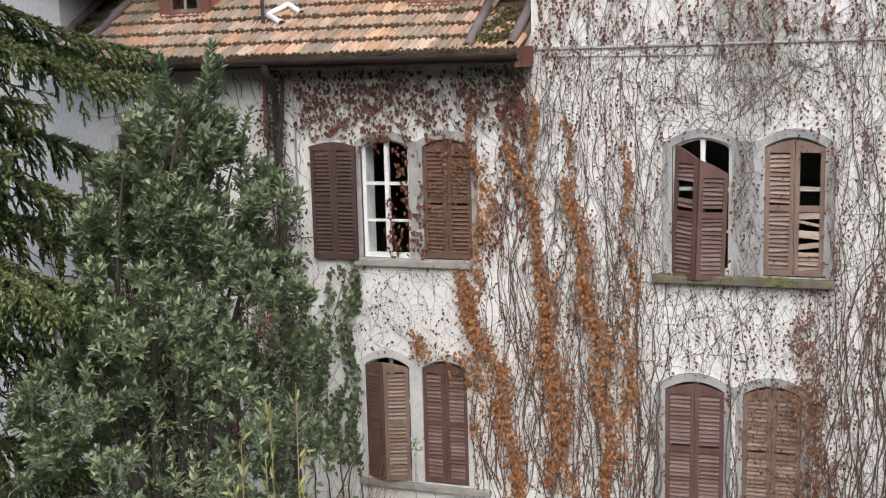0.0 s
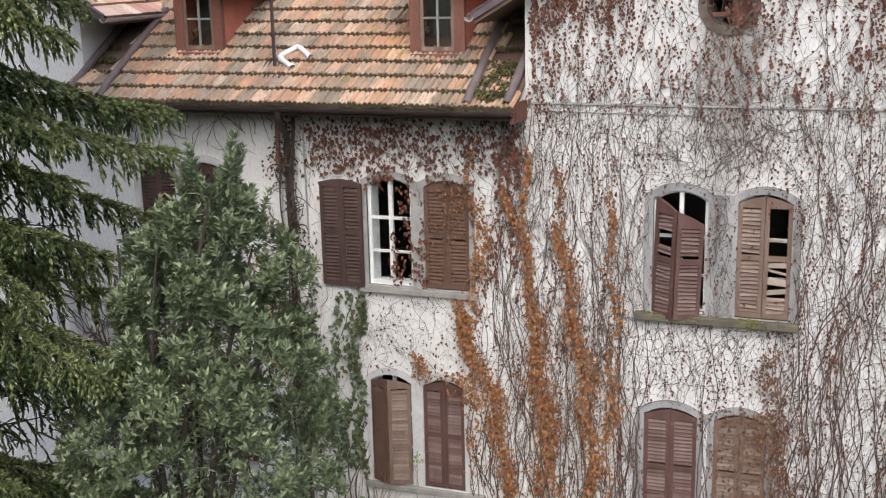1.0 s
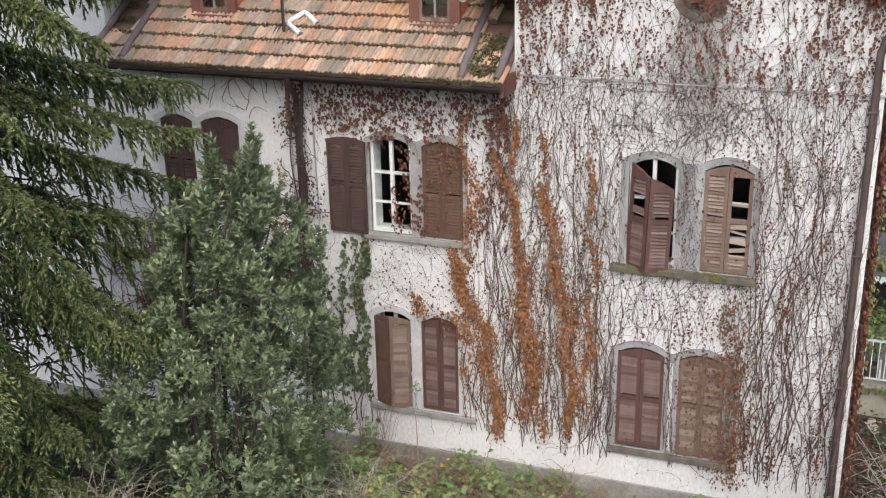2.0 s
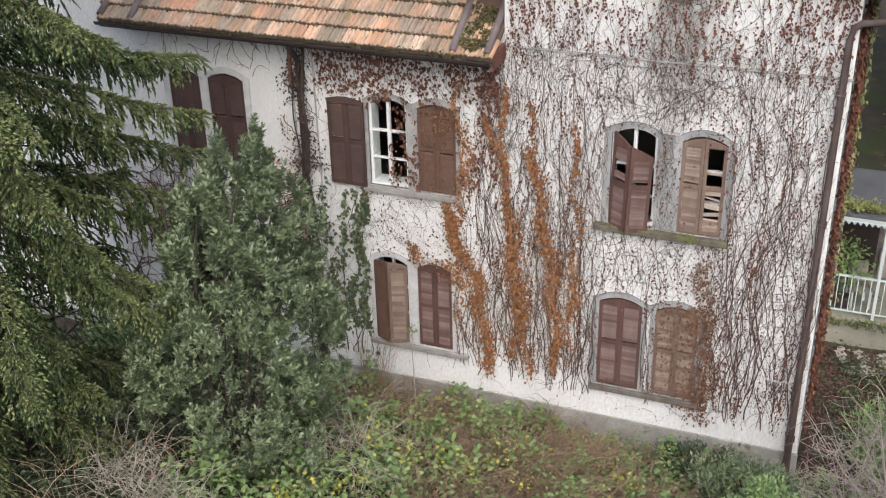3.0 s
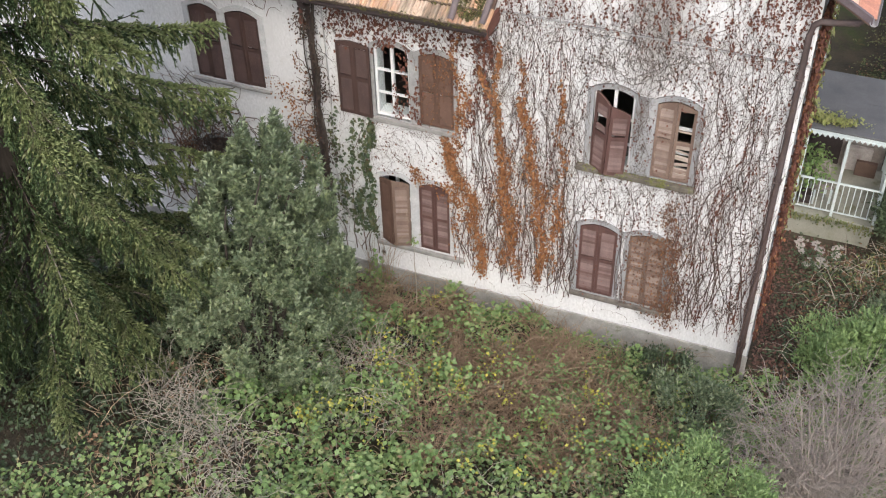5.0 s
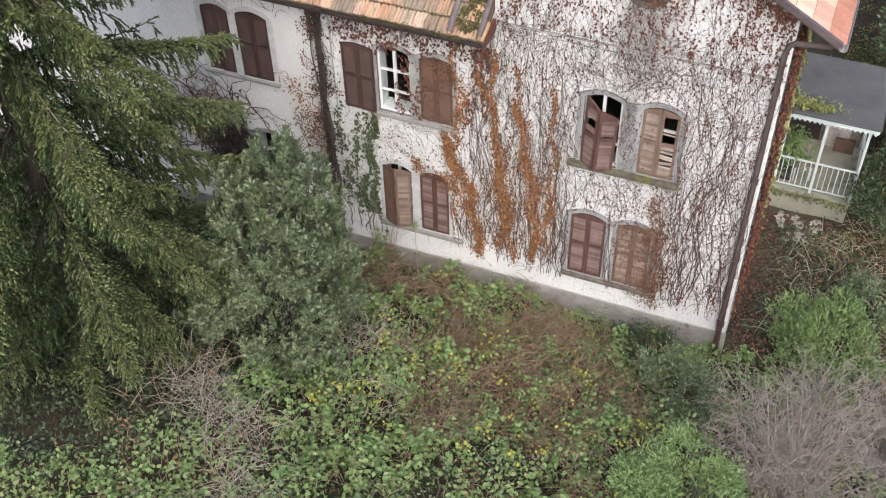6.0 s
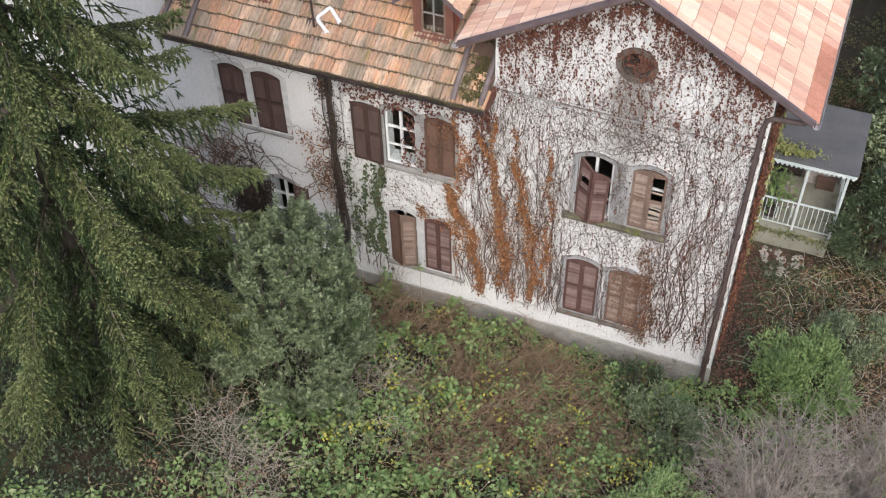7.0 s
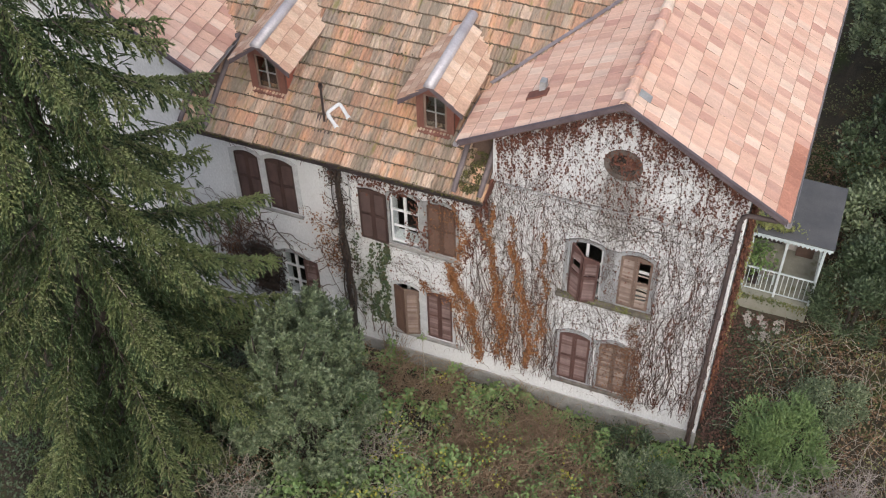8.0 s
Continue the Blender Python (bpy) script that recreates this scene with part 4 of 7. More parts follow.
# ---- the porch behind the corner ----
def build_porch():
    p = thing("porch", "small porch with a grey flat roof and mint iron railing", "porch")
    x0, x1, y0, y1 = 0.14, 1.92, 4.75, 6.95
    part("base", box(x0, x1, y0, y1, -1.2, 0.06, bevel=0.02), M["old_concrete"], p, "stained concrete base")
    part("floor_slab", box(x0, x1 + 0.05, y0 - 0.05, y1, 0.062, 0.12, bevel=0.015), M["old_concrete"], p)
    part("roof_sheet", box(0.14, 2.10, 4.72, 6.95, 2.28, 2.33, bevel=0.01), M["bitumen"], p, "grey bitumen roof sheet")
    for k, (a, b) in enumerate(((0.4, 1.0), (1.15, 1.6))):
        part("seam", box(a, b, 5.4 + 0.5 * k, 5.42 + 0.5 * k, 2.331, 2.337), M["bitumen"], p)
    part("edge_beam", box(0.14, 2.08, 4.74, 4.80, 2.19, 2.278), M["mint"], p)
    part("edge_beam", box(2.03, 2.08, 4.80, 6.9, 2.19, 2.278), M["brown_wood"], p)
    n = 18
    me = None
    for i in range(n):
        xa = 0.16 + i * (1.90 / n)
        if me is None:
            o = part("scallop", prism([[(0, 0), (0.04, -0.055), (0.0525, -0.07), (0.065, -0.055), (0.1, 0)]], 0, 0.012), M["mint"], p)
            me = o.data
            o.matrix_basis = pose(xa, 4.725, 2.20)
        else:
            shared("scallop", me, pose(xa, 4.725, 2.20), p)
    for x, y in ((0.20, 4.80), (1.02, 4.80), (1.90, 4.80), (1.90, 6.8)):
        part("post", box(x - 0.03, x + 0.03, y - 0.03, y + 0.03, 0.12, 2.19, bevel=0.006), M["mint"], p)
    rail = part("railing", box(0.24, 1.87, 4.785, 4.815, 0.98, 1.02), M["mint"], p)
    part("lower_rail", box(0.24, 1.87, 4.788, 4.812, 0.22, 0.25), M["mint"], rail)
    bar = None
    for i in range(13):
        x = 0.30 + i * 0.12
        if bar is None:
            o = part("baluster", box(-0.009, 0.009, -0.009, 0.009, 0.25, 0.98), M["mint"], rail)
            bar = o.data
            o.matrix_basis = pose(x, 4.80, 0)
        else:
            shared("baluster", bar, pose(x, 4.80, 0), rail)
    rail = part("railing", box(1.885, 1.915, 4.83, 6.77, 0.98, 1.02), M["mint"], p)
    for i in range(15):
        shared("baluster", bar, pose(1.90, 4.92 + i * 0.125, 0), rail)
    part("back_wall", box(0.16, 1.85, 6.72, 6.84, 0.12, 2.2), M["rubble"], p, "peeling white back wall")
    # doorway and window are flat panels; their inner shade is only colour
    part("doorway", box(0.20, 0.92, 6.68, 6.719, 0.12, 2.10), M["gutter"], p, "flat dark panel for an open doorway's gloom")
    win = part("barred_window", box(1.12, 1.72, 6.695, 6.719, 1.35, 2.05), M["gutter"], p, "flat dark panel for a window's gloom, behind white bars")
    for i in range(5):
        part("bar", box(1.16 + 0.125 * i, 1.185 + 0.125 * i, 6.66, 6.694, 1.36, 2.04), M["white_wood"], win)
    part("board", box(1.0, 1.6, 6.55, 6.67, 0.12, 0.75, bevel=0.02), M["white_render"], p, "pale boards leaning at the back")
    part("board", box(1.30, 1.75, 6.40, 6.5, 0.12, 0.5, bevel=0.02), M["boards"], p, "brown boards leaning at the back")
    # two plastic chairs behind the railing
    for x, y, r in ((0.70, 5.3, 20),):
        c = thing("plastic_chair", "pale weathered plastic chair behind the porch railing", "chair", "porch chairs", at=(x, y, 0.12))
        c.rotation_euler = (0, 0, radians(r))
        part("seat", box(-0.21, 0.21, -0.2, 0.2, 0.40, 0.43, bevel=0.012), M["rubble"], c)
        b = part("backrest", box(-0.21, 0.21, -0.012, 0.012, 0.0, 0.42, bevel=0.01), M["rubble"], c)
        b.matrix_basis = pose(0, 0.2, 0.43, -12)
        for sx in (-0.18, 0.18):
            for sy in (-0.17, 0.17):
                part("leg", box(sx - 0.018, sx + 0.018, sy - 0.018, sy + 0.018, 0.0, 0.40), M["mint"], c)
    # broken render lying at its foot
    rnd = random.Random(8)
    for i in range(34):
        x, y, s = rnd.uniform(0.45, 1.5), rnd.uniform(3.8, 4.6), rnd.uniform(0.03, 0.10)
        bm = bmesh.new()
        bmesh.ops.create_icosphere(bm, subdivisions=2, radius=s)
        for v in bm.verts:
            v.co *= rnd.uniform(0.72, 1.2)
            v.co.x *= 1.4
            v.co.z *= 0.22
        z = float(ground_z(x, y)) - 0.03
        o = part("rubble_lump", bm, M["white_render"])
        o.matrix_basis = pose(x, y, z + 0.06, rnd.uniform(-10, 10), rnd.uniform(-10, 10), rnd.uniform(0, 360))
        tagged(o, "pale lump of fallen render at the porch's foot", "rubble", "fallen render")


build_porch()
pl = thing("potted_plant", "leafy green plant standing inside the porch", "plant", at=(0.42, 5.15, 0.12))
rp = np.random.default_rng(14)
part("pot", box(-0.13, 0.13, -0.13, 0.13, 0, 0.26, bevel=0.05), M["gutter"], pl)
tube_part("stem", [([(0, 0, 0.2), (0.03, 0.02, 0.6), (0.0, 0.0, 1.0)], 0.02, 0.008)], M["bark"], pl, sides=5)
pp = np.array([[0.0, 0.0, 0.95]]) + rp.normal(0, 1, (420, 3)) * np.array([[0.2, 0.16, 0.28]])
leaf_part("foliage", pp, rp.normal(0, 1, pp.shape), rp.normal(0, 0.5, pp.shape) + np.array([[0, 0, 1.0]]), rp.uniform(0.07, 0.14, len(pp)), M["fresh"], pl, 0.5)
v = thing("creeper", "yellowish green creeper trailing over the porch roof", "creeper")
rv = np.random.default_rng(6)
xv = 0.15 + np.abs(rv.normal(0, 0.5, 420))
yv = 4.85 + np.abs(rv.normal(0, 0.16, 420)) + 0.9 * np.clip(0.35 - xv, 0, 1)
kv = xv < 1.5
pv = np.stack([xv, yv, 2.36 + rv.uniform(0, 0.12, 420)], 1)[kv]
leaf_part("foliage", pv, rv.normal(0, 1, pv.shape), rv.normal(0, 0.4, pv.shape) + np.array([[0, 0, 1.0]]), rv.uniform(0.05, 0.11, len(pv)), M["yellow_green"], v, 0.7)
xe = 0.2 + 1.7 * rv.random(260)
pe = np.stack([xe, 4.66 + rv.normal(0, 0.03, 260), 0.10 + rv.normal(-0.02, 0.05, 260) - 0.12 * (xe > 1.55) * rv.random(260)], 1)
w = thing("creeper", "dark ivy trailing along the porch floor's edge", "creeper")
leaf_part("foliage", pe, rv.normal(0, 1, pe.shape) + np.array([[0, -0.5, -0.6]]), rv.normal(0, 0.4, pe.shape) + np.array([[0, -0.6, 0.8]]), rv.uniform(0.04, 0.08, 260), M["bramble_side"], w, 0.8)
tube_part("runner", [([(0.12, 4.9, 2.0), (0.2, 4.85, 2.38), (0.6, 4.95, 2.36), (1.1, 4.9, 2.36)], 0.012, 0.005)], M["bark"], v, sides=4)


# ---- creepers on the walls ----
def in_light(x, z, m=0.0):
    for l, r, z0, sp, rise in PAIRS.values():
        for a, b in (l, r):
            if a - m < x < b + m and z0 - m < z < sp + rise + m:
                return True
    return False


def wall_top(x):
    if x > X_J:
        return gable_z(x) - 0.2
    if x > X_JL:
        return 6.55
    return gable_z(x, LX) - 0.2


def grow(rnd, x, z, ang, length, wander, pull=0.12, aim=math.pi / 2, step=0.075, lift=0.0, cover=0.0):
    """A stem that wanders up the wall from (x, z)."""
    pts, y = [], -0.012 - rnd.random() * 0.02 - lift
    n = int(length / step)
    for i in range(n):
        if z > wall_top(x) or x > X_R or z < 0.25:
            break
        if in_light(x, z, 0.02) and rnd.random() > cover:
            break
        proud = 0.035 if in_light(x, z, 0.24) else 0.0
        pts.append((x, y - proud + rnd.uniform(-0.006, 0.006), z))
        ang += rnd.gauss(0, wander) + pull * (aim - ang)
        x += math.cos(ang) * step
        z += math.sin(ang) * step
    return pts


def build_stems():
    rnd = random.Random(11)
    twig_ends = []
    thick, fine, left, clinging = [], [], [], []
    # stout stems of the wing
    for i in range(210):
        x = rnd.uniform(-5.9, 0.02)
        pts = grow(rnd, x, rnd.uniform(0.5, 1.2), math.pi / 2 + rnd.gauss(0, 0.2), rnd.uniform(2.5, 8), 0.12)
        if len(pts) > 5:
            r = rnd.uniform(0.004, 0.009)
            thick.append((pts, r, r * 0.4))
    # stems that wind up the corner pipe
    for k in range(4):
        pts = [(-0.03 + 0.055 * math.sin(2.1 * z + 1.7 * k), -0.13 - 0.03 * math.cos(2.1 * z + 1.7 * k), z) for z in np.linspace(-0.2, 6.6 - 1.1 * k, 44)]
        thick.append((pts, 0.014, 0.006))
    # web of thin stems, densest on the wing
    for i in range(9000):
        x = rnd.uniform(-5.3, 0.05) if rnd.random() < 0.9 else rnd.uniform(-8.2, -5.0)
        z = rnd.uniform(0.45, wall_top(x))
        if x < -4.6 and z < 4.5 and rnd.random() < 0.45:
            continue
        if z < 0.95 and rnd.random() < 0.6:
            continue
        if z > 6.7 and rnd.random() < 0.5:
            continue
        side = rnd.random() < 0.42
        pts = grow(rnd, x, z, math.pi / 2 + rnd.gauss(0, 1.0 if side else 0.4), rnd.uniform(0.2, 0.95), 0.36 if side else 0.26, 0.02 if side else 0.2, step=0.085, cover=0.6 if (x > -2.4 and z < 2.7) or (-6.45 < x < -5.7 and z > 3.8) else 0.0)
        if len(pts) > 4:
            r = rnd.uniform(0.0016, 0.0040)
            fine.append((pts, r, r * 0.5))
            twig_ends.append(pts)
    # thicket round the stain under the round window
    for i in range(620):
        x, z = (rnd.gauss(-2.3, 0.3), rnd.uniform(5.5, 7.7)) if i < 200 else (rnd.gauss(-2.4, 0.8), rnd.uniform(3.6, 6.5))
        pts = grow(rnd, x, z, math.pi / 2 + rnd.gauss(0, 0.8), rnd.uniform(0.3, 1.0), 0.35, 0.05)
        if len(pts) > 3:
            fine.append((pts, rnd.uniform(0.002, 0.0045), 0.0015))
    # fan of stems below the middle eave
    for i in range(150):
        x = rnd.uniform(-8.3, -4.9)
        pts = grow(rnd, x, rnd.uniform(5.5, 6.3), math.pi * 0.62 + rnd.gauss(0, 0.35), rnd.uniform(0.3, 1.0), 0.2, 0.05)
        if len(pts) > 3:
            fine.append((pts, 0.005, 0.002))
    # bare middle wall: a few stems
    for i in range(70):
        x = rnd.uniform(-8.3, -5.6)
        pts = grow(rnd, x, rnd.uniform(0.4, 3.6), math.pi / 2 + rnd.gauss(0, 0.7), rnd.uniform(0.3, 1.1), 0.3)
        if len(pts) > 4:
            r = rnd.uniform(0.002, 0.005)
            thick.append((pts, r, r * 0.5))
    # thin twigs between the middle windows
    for i in range(170):
        x = rnd.uniform(-7.5, -5.6)
        pts = grow(rnd, x, rnd.uniform(2.6, 3.85), math.pi * 0.75 + rnd.gauss(0, 0.8), rnd.uniform(0.15, 0.6), 0.3, 0.03, step=0.05)
        if len(pts) > 3:
            fine.append((pts, rnd.uniform(0.0016, 0.003), 0.001))
    # far wall: twisted old stems low down, thin ones hanging from the eave
    for i in range(150):
        x = rnd.uniform(-12.6, -9.0)
        z = rnd.uniform(0.4, 3.4) * (0.5 + 0.5 * min(1, (-8.2 - x) / 2.5))
        pts = grow(rnd, x, z, math.pi * 0.66 + rnd.gauss(0, 0.5), rnd.uniform(0.6, 2.4), 0.34, 0.05, math.pi * 0.62, lift=0.01)
        if len(pts) > 4:
            r = rnd.uniform(0.006, 0.018)
            left.append((pts, r, r * 0.4))
    for i in range(90):
        pts = grow(rnd, rnd.gauss(-11.0, 0.45), rnd.uniform(1.6, 3.2), math.pi * 0.6 + rnd.gauss(0, 0.6), rnd.uniform(0.5, 1.6), 0.5, 0.03, math.pi * 0.6, step=0.06, lift=0.02)
        if len(pts) > 4:
            r = rnd.uniform(0.007, 0.017)
            left.append((pts, r, r * 0.4))
            clinging += pts[3::2]
    for i in range(34):
        x = rnd.uniform(-11.0, -8.7)
        pts = grow(rnd, x, rnd.uniform(5.6, 6.3), math.pi * 0.6 + rnd.gauss(0, 0.4), rnd.uniform(0.3, 1.1), 0.4, 0.02)
        if len(pts) > 3:
            left.append((pts, 0.006, 0.003))
    for z, a, ln in ((5.35, 2.3, 1.0), (5.30, 2.9, 0.5), (4.55, 2.0, 0.7), (4.05, 2.6, 1.2), (3.95, 2.9, 1.4), (3.6, 3.3, 1.0), (3.2, 2.4, 1.1), (2.9, 2.9, 1.3), (2.5, 2.6, 1.0), (5.6, 2.0, 0.5), (4.3, 3.4, 0.6), (3.4, 2.7, 0.8)):
        for q in range(2):
            pts = grow(rnd, -8.48, z, a + rnd.gauss(0, 0.25), ln * rnd.uniform(0.6, 1.1), 0.55, 0.02, math.pi * 0.7, step=0.06)
            if len(pts) > 3:
                r = rnd.uniform(0.008, 0.02)
                left.append((pts, r, r * 0.3))
                clinging += pts[2:]
    c = thing("creeper", "leafless grey-brown creeper spread over the gable wall", "creeper")
    tagged(tube_part("stem_network", thick, M["vine_bark"], c, "stout brown stems", sides=4), kind="stuff")
    tagged(tube_part("stem_web", fine, M["vine_fine"], c, "web of thin dry stems", sides=3), kind="stuff")
    d = thing("creeper", "twisted bare creeper stems on the far white wall", "creeper")
    tagged(tube_part("stem_network", left, M["vine_bark"], d, sides=4), kind="stuff")
    # the old trunk that climbs beside the downpipe
    t = thing("creeper", "old creeper with a thick dark trunk beside the downpipe", "creeper")
    lines = []
    for k, (xo, r) in enumerate(((-8.345, 0.034), (-8.38, 0.02), (-8.53, 0.013))):
        pts = [(xo + 0.05 * math.sin(1.1 * z + k * 2) + 0.025 * math.sin(4.3 * z + k), -0.11 - 0.03 * math.cos(0.9 * z + k), z) for z in np.linspace(-0.4, 6.35 - 0.3 * k, 40)]
        lines.append((pts, r * 1.3, r * 0.8))
    for ln in lines:
        tube_part("trunk", [ln], M["bark"], t, "dark twisted trunk", sides=7)
    tw = []
    for i in range(70):
        z = rnd.uniform(2.2, 6.4)
        x = -8.38 + rnd.gauss(0, 0.09)
        p = np.array([x, -0.12 - rnd.random() * 0.08, z])
        a = rnd.uniform(0, 6.28)
        pts = [p]
        for j in range(6):
            a += rnd.gauss(0, 0.6)
            p = p + np.array([math.cos(a) * 0.05, rnd.uniform(-0.015, 0.015), math.sin(a) * 0.06 - 0.01])
            p[1] = min(p[1], -0.02)
            pts.append(p)
        tw.append((pts, 0.008, 0.003))
    tagged(tube_part("twig_mass", tw, M["bark"], t, sides=3), kind="stuff")
    # dry leaf stalks and withered bits that still cling to the stems
    rg = np.random.default_rng(17)
    pts = np.array([q for pl in twig_ends for q in pl[::3]])
    pts = pts[rg.random(len(pts)) < np.where(pts[:, 2] > 6.6, 0.3, 0.55)]
    m = len(pts)
    d = np.stack([rg.normal(0, 1, m), rg.normal(-0.6, 0.3, m), rg.normal(-0.3, 0.8, m)], 1)
    n = np.stack([rg.normal(0, 0.5, m), -np.ones(m), rg.normal(0, 0.5, m)], 1)
    tagged(leaf_part("withered_litter", pts, d, n, rg.uniform(0.018, 0.045, m), M["leaf_dark"], c, 0.42, 0.4), "withered leaf stalks", kind="stuff")
    # brown leaves that cling to the side stems
    q = np.repeat(np.array(clinging), 3, axis=0)
    q = q[rg.random(len(q)) < 0.55] + rg.normal(0, 0.03, (1, 3))
    q = q + rg.normal(0, 0.025, q.shape)
    q[:, 1] = np.minimum(q[:, 1], -0.02)
    m = len(q)
    d = np.stack([rg.normal(0, 0.6, m), rg.normal(-0.3, 0.4, m), -np.abs(rg.normal(0.7, 0.4, m))], 1)
    n = np.stack([rg.normal(0, 0.6, m), -np.ones(m), rg.normal(0, 0.5, m)], 1)
    tagged(leaf_part("brown_foliage", q, d, n, rg.uniform(0.03, 0.065, m), M["leaf_brown"], t, 0.65, 0.4), kind="stuff")
    # dead leaves bunched round the old trunk
    m = 900
    z = rg.uniform(1.5, 6.45, m)
    p = np.stack([-8.37 + rg.normal(0, 0.05, m) + np.where(np.sin(z * 4.6) > 0.2, rg.normal(0, 0.13, m), 0.0) + 0.05 * np.sin(z * 3), -0.10 - np.abs(rg.normal(0, 0.06, m)), z], 1)
    d = np.stack([rg.normal(0, 0.6, m), rg.normal(-0.3, 0.4, m), -np.abs(rg.normal(0.8, 0.3, m))], 1)
    n = np.stack([rg.normal(0, 0.6, m), -np.ones(m), rg.normal(0, 0.5, m)], 1)
    tagged(leaf_part("dead_foliage", p, d, n, rg.uniform(0.035, 0.075, m), M["leaf_dark"], t, 0.6, 0.4), kind="stuff")
    return c, t


CREEPER, OLD_CREEPER = build_stems()


def hang(n_pts, rg, out=(0.02, 0.09)):
    """Ways and upper sides of leaves that hang against the wall."""
    d = np.stack([rg.normal(0, 0.45, n_pts), rg.normal(-0.15, 0.3, n_pts), -np.abs(rg.normal(0.9, 0.25, n_pts))], axis=1)
    n = np.stack([rg.normal(0, 0.55, n_pts), -np.abs(rg.normal(1, 0.2, n_pts)), rg.normal(0.25, 0.45, n_pts)], axis=1)
    y = -rg.uniform(out[0], out[1], n_pts)
    return d, n, y


def stream(rg, path, n, width):
    """Points along a broken line of (x, z, weight of width)."""
    p = np.array(path, float)
    seg = np.concatenate([[0], np.cumsum(np.hypot(np.diff(p[:, 0]), np.diff(p[:, 1])))])
    u = rg.uniform(0, seg[-1], n)
    x, z, w = (np.interp(u, seg, p[:, k]) for k in range(3))
    x = x + rg.normal(0, 1, n) * width * w * 0.5 + 0.05 * np.sin(z * 5 + path[0][0] * 3)
    return x, z + rg.normal(0, 0.05, n)


def patchy(x, z, s, rg, lo, hi):
    """Chance of a leaf, uneven over the wall."""
    v = 0.5 + 0.25 * (np.sin(x * s + 1.3 * np.sin(z * s * 0.7)) + np.sin(z * s * 0.8 + 1.7 * np.sin(x * s * 0.6 + 2)))
    return rg.uniform(0, 1, len(x)) < lo + (hi - lo) * np.clip(v, 0, 1) ** 1.5


def build_leaves():
    rg = np.random.default_rng(3)

    def clean(x, z, m=-0.01, through=0.0):
        ok = np.array([(not in_light(a, b, m) or rg.random() < through) and b < wall_top(a) - 0.02 and a < X_R for a, b in zip(x, z)], bool)
        return x[ok], z[ok]

    # dark red leaves: below the middle eave, over the gable, thinly elsewhere
    xs, zs = [], []
    x, z = rg.uniform(-8.15, -4.95, 2000), 6.42 - np.abs(rg.normal(0, 0.5, 2000))
    k = (z > 4.2) & patchy(x, z, 2.3, rg, 0.35, 1.0) & ((z < 6.25) | (rg.random(len(z)) < 0.4)) & (z > 5.15 - 0.9 * (x > -5.9))
    xs.append(x[k]), zs.append(z[k])
    x = rg.uniform(-4.85, 0.05, 5000)
    top = GZ - GT * np.abs(x - GX) - 0.2
    z = rg.uniform(6.5, 9.4, 5000)
    near = np.exp(-np.clip(top - z, 0, 9) / 0.55)
    k = (z < top) & (rg.random(len(z)) < 0.10 + 0.85 * near ** 1.2) & patchy(x, z, 2.0, rg, 0.45, 1.0)
    xs.append(x[k]), zs.append(z[k])
    x, z = rg.uniform(-5.8, 0.0, 2800), rg.uniform(0.9, 6.6, 2800)
    k = patchy(x, z, 2.6, rg, 0.02, 0.42) & ((x < -3.3) | (x > -1.7) | (z > 5.6) | (rg.random(len(x)) < 0.4))
    xs.append(x[k]), zs.append(z[k])
    x, z = stream(rg, [(-6.2, 6.2, 0.5), (-6.3, 5.0, 0.4), (-6.45, 4.0, 0.2)], 160, 0.35)
    xs.append(x), zs.append(z)
    # small leaves between the middle windows
    x, z = rg.uniform(-7.6, -5.6, 420), rg.uniform(2.65, 3.85, 420)
    k = patchy(x, z, 4.0, rg, 0.2, 0.9)
    xs.append(x[k]), zs.append(z[k])
    # strings of leaves that hang from the gable's edge
    for i in range(270):
        x0 = rg.uniform(-4.88, 0.04)
        n = int(2 + abs(rg.normal(0, 1)) * 8 * (0.75 + 0.25 * math.sin(3.1 * x0 + 0.6) ** 2))
        xs.append(x0 + np.cumsum(rg.normal(0, 0.014, n)))
        zs.append(gable_z(x0) - 0.2 - rg.uniform(0, 0.15) - np.cumsum(rg.uniform(0.04, 0.10, n)))
    # scattered short strings all over the gable
    for i in range(520):
        x0 = rg.uniform(-4.85, 0.02)
        z0, n = rg.uniform(6.6, gable_z(x0) - 0.3), int(rg.uniform(2, 7))
        xs.append(x0 + np.cumsum(rg.normal(0, 0.016, n)))
        zs.append(z0 - np.cumsum(rg.uniform(0.03, 0.07, n)))
    # short withered strings on the wing, below the moulding
    for i in range(520):
        x0, z0 = rg.uniform(-5.7, 0.0), rg.uniform(1.0, 6.5)
        n = int(rg.uniform(3, 13))
        keep = rg.random() < (0.95 if x0 > -1.7 or x0 < -3.6 else 0.45)
        if keep:
            xs.append(x0 + np.cumsum(rg.normal(0, 0.018, n)))
            zs.append(z0 - np.cumsum(rg.uniform(0.03, 0.08, n)))
    x, z = np.concatenate(xs), np.concatenate(zs)
    k = z > 0.5
    x, z = x[k], z[k]
    cx, cz = clean(x, z, through=0.12)
    d, n, y = hang(len(cx), rg)
    leaf_part("red_foliage", np.stack([cx, y, cz], 1), d, n, rg.uniform(0.04, 0.092, len(cx)) * np.where(((cz < 6.6) & (cx > -5.0)) | (cz < 3.9), 0.64, np.where((cz > 6.6) & (cz < 9.1 - GT * np.abs(cx - GX)), 0.75, 1.0)), M["leaf_red"], CREEPER, 0.7, 0.4, True, "dark red dead leaves")
    a = rg.uniform(-0.9, 2.2, 60)
    rr = ROUND[2] + rg.uniform(0.0, 0.12, 60)
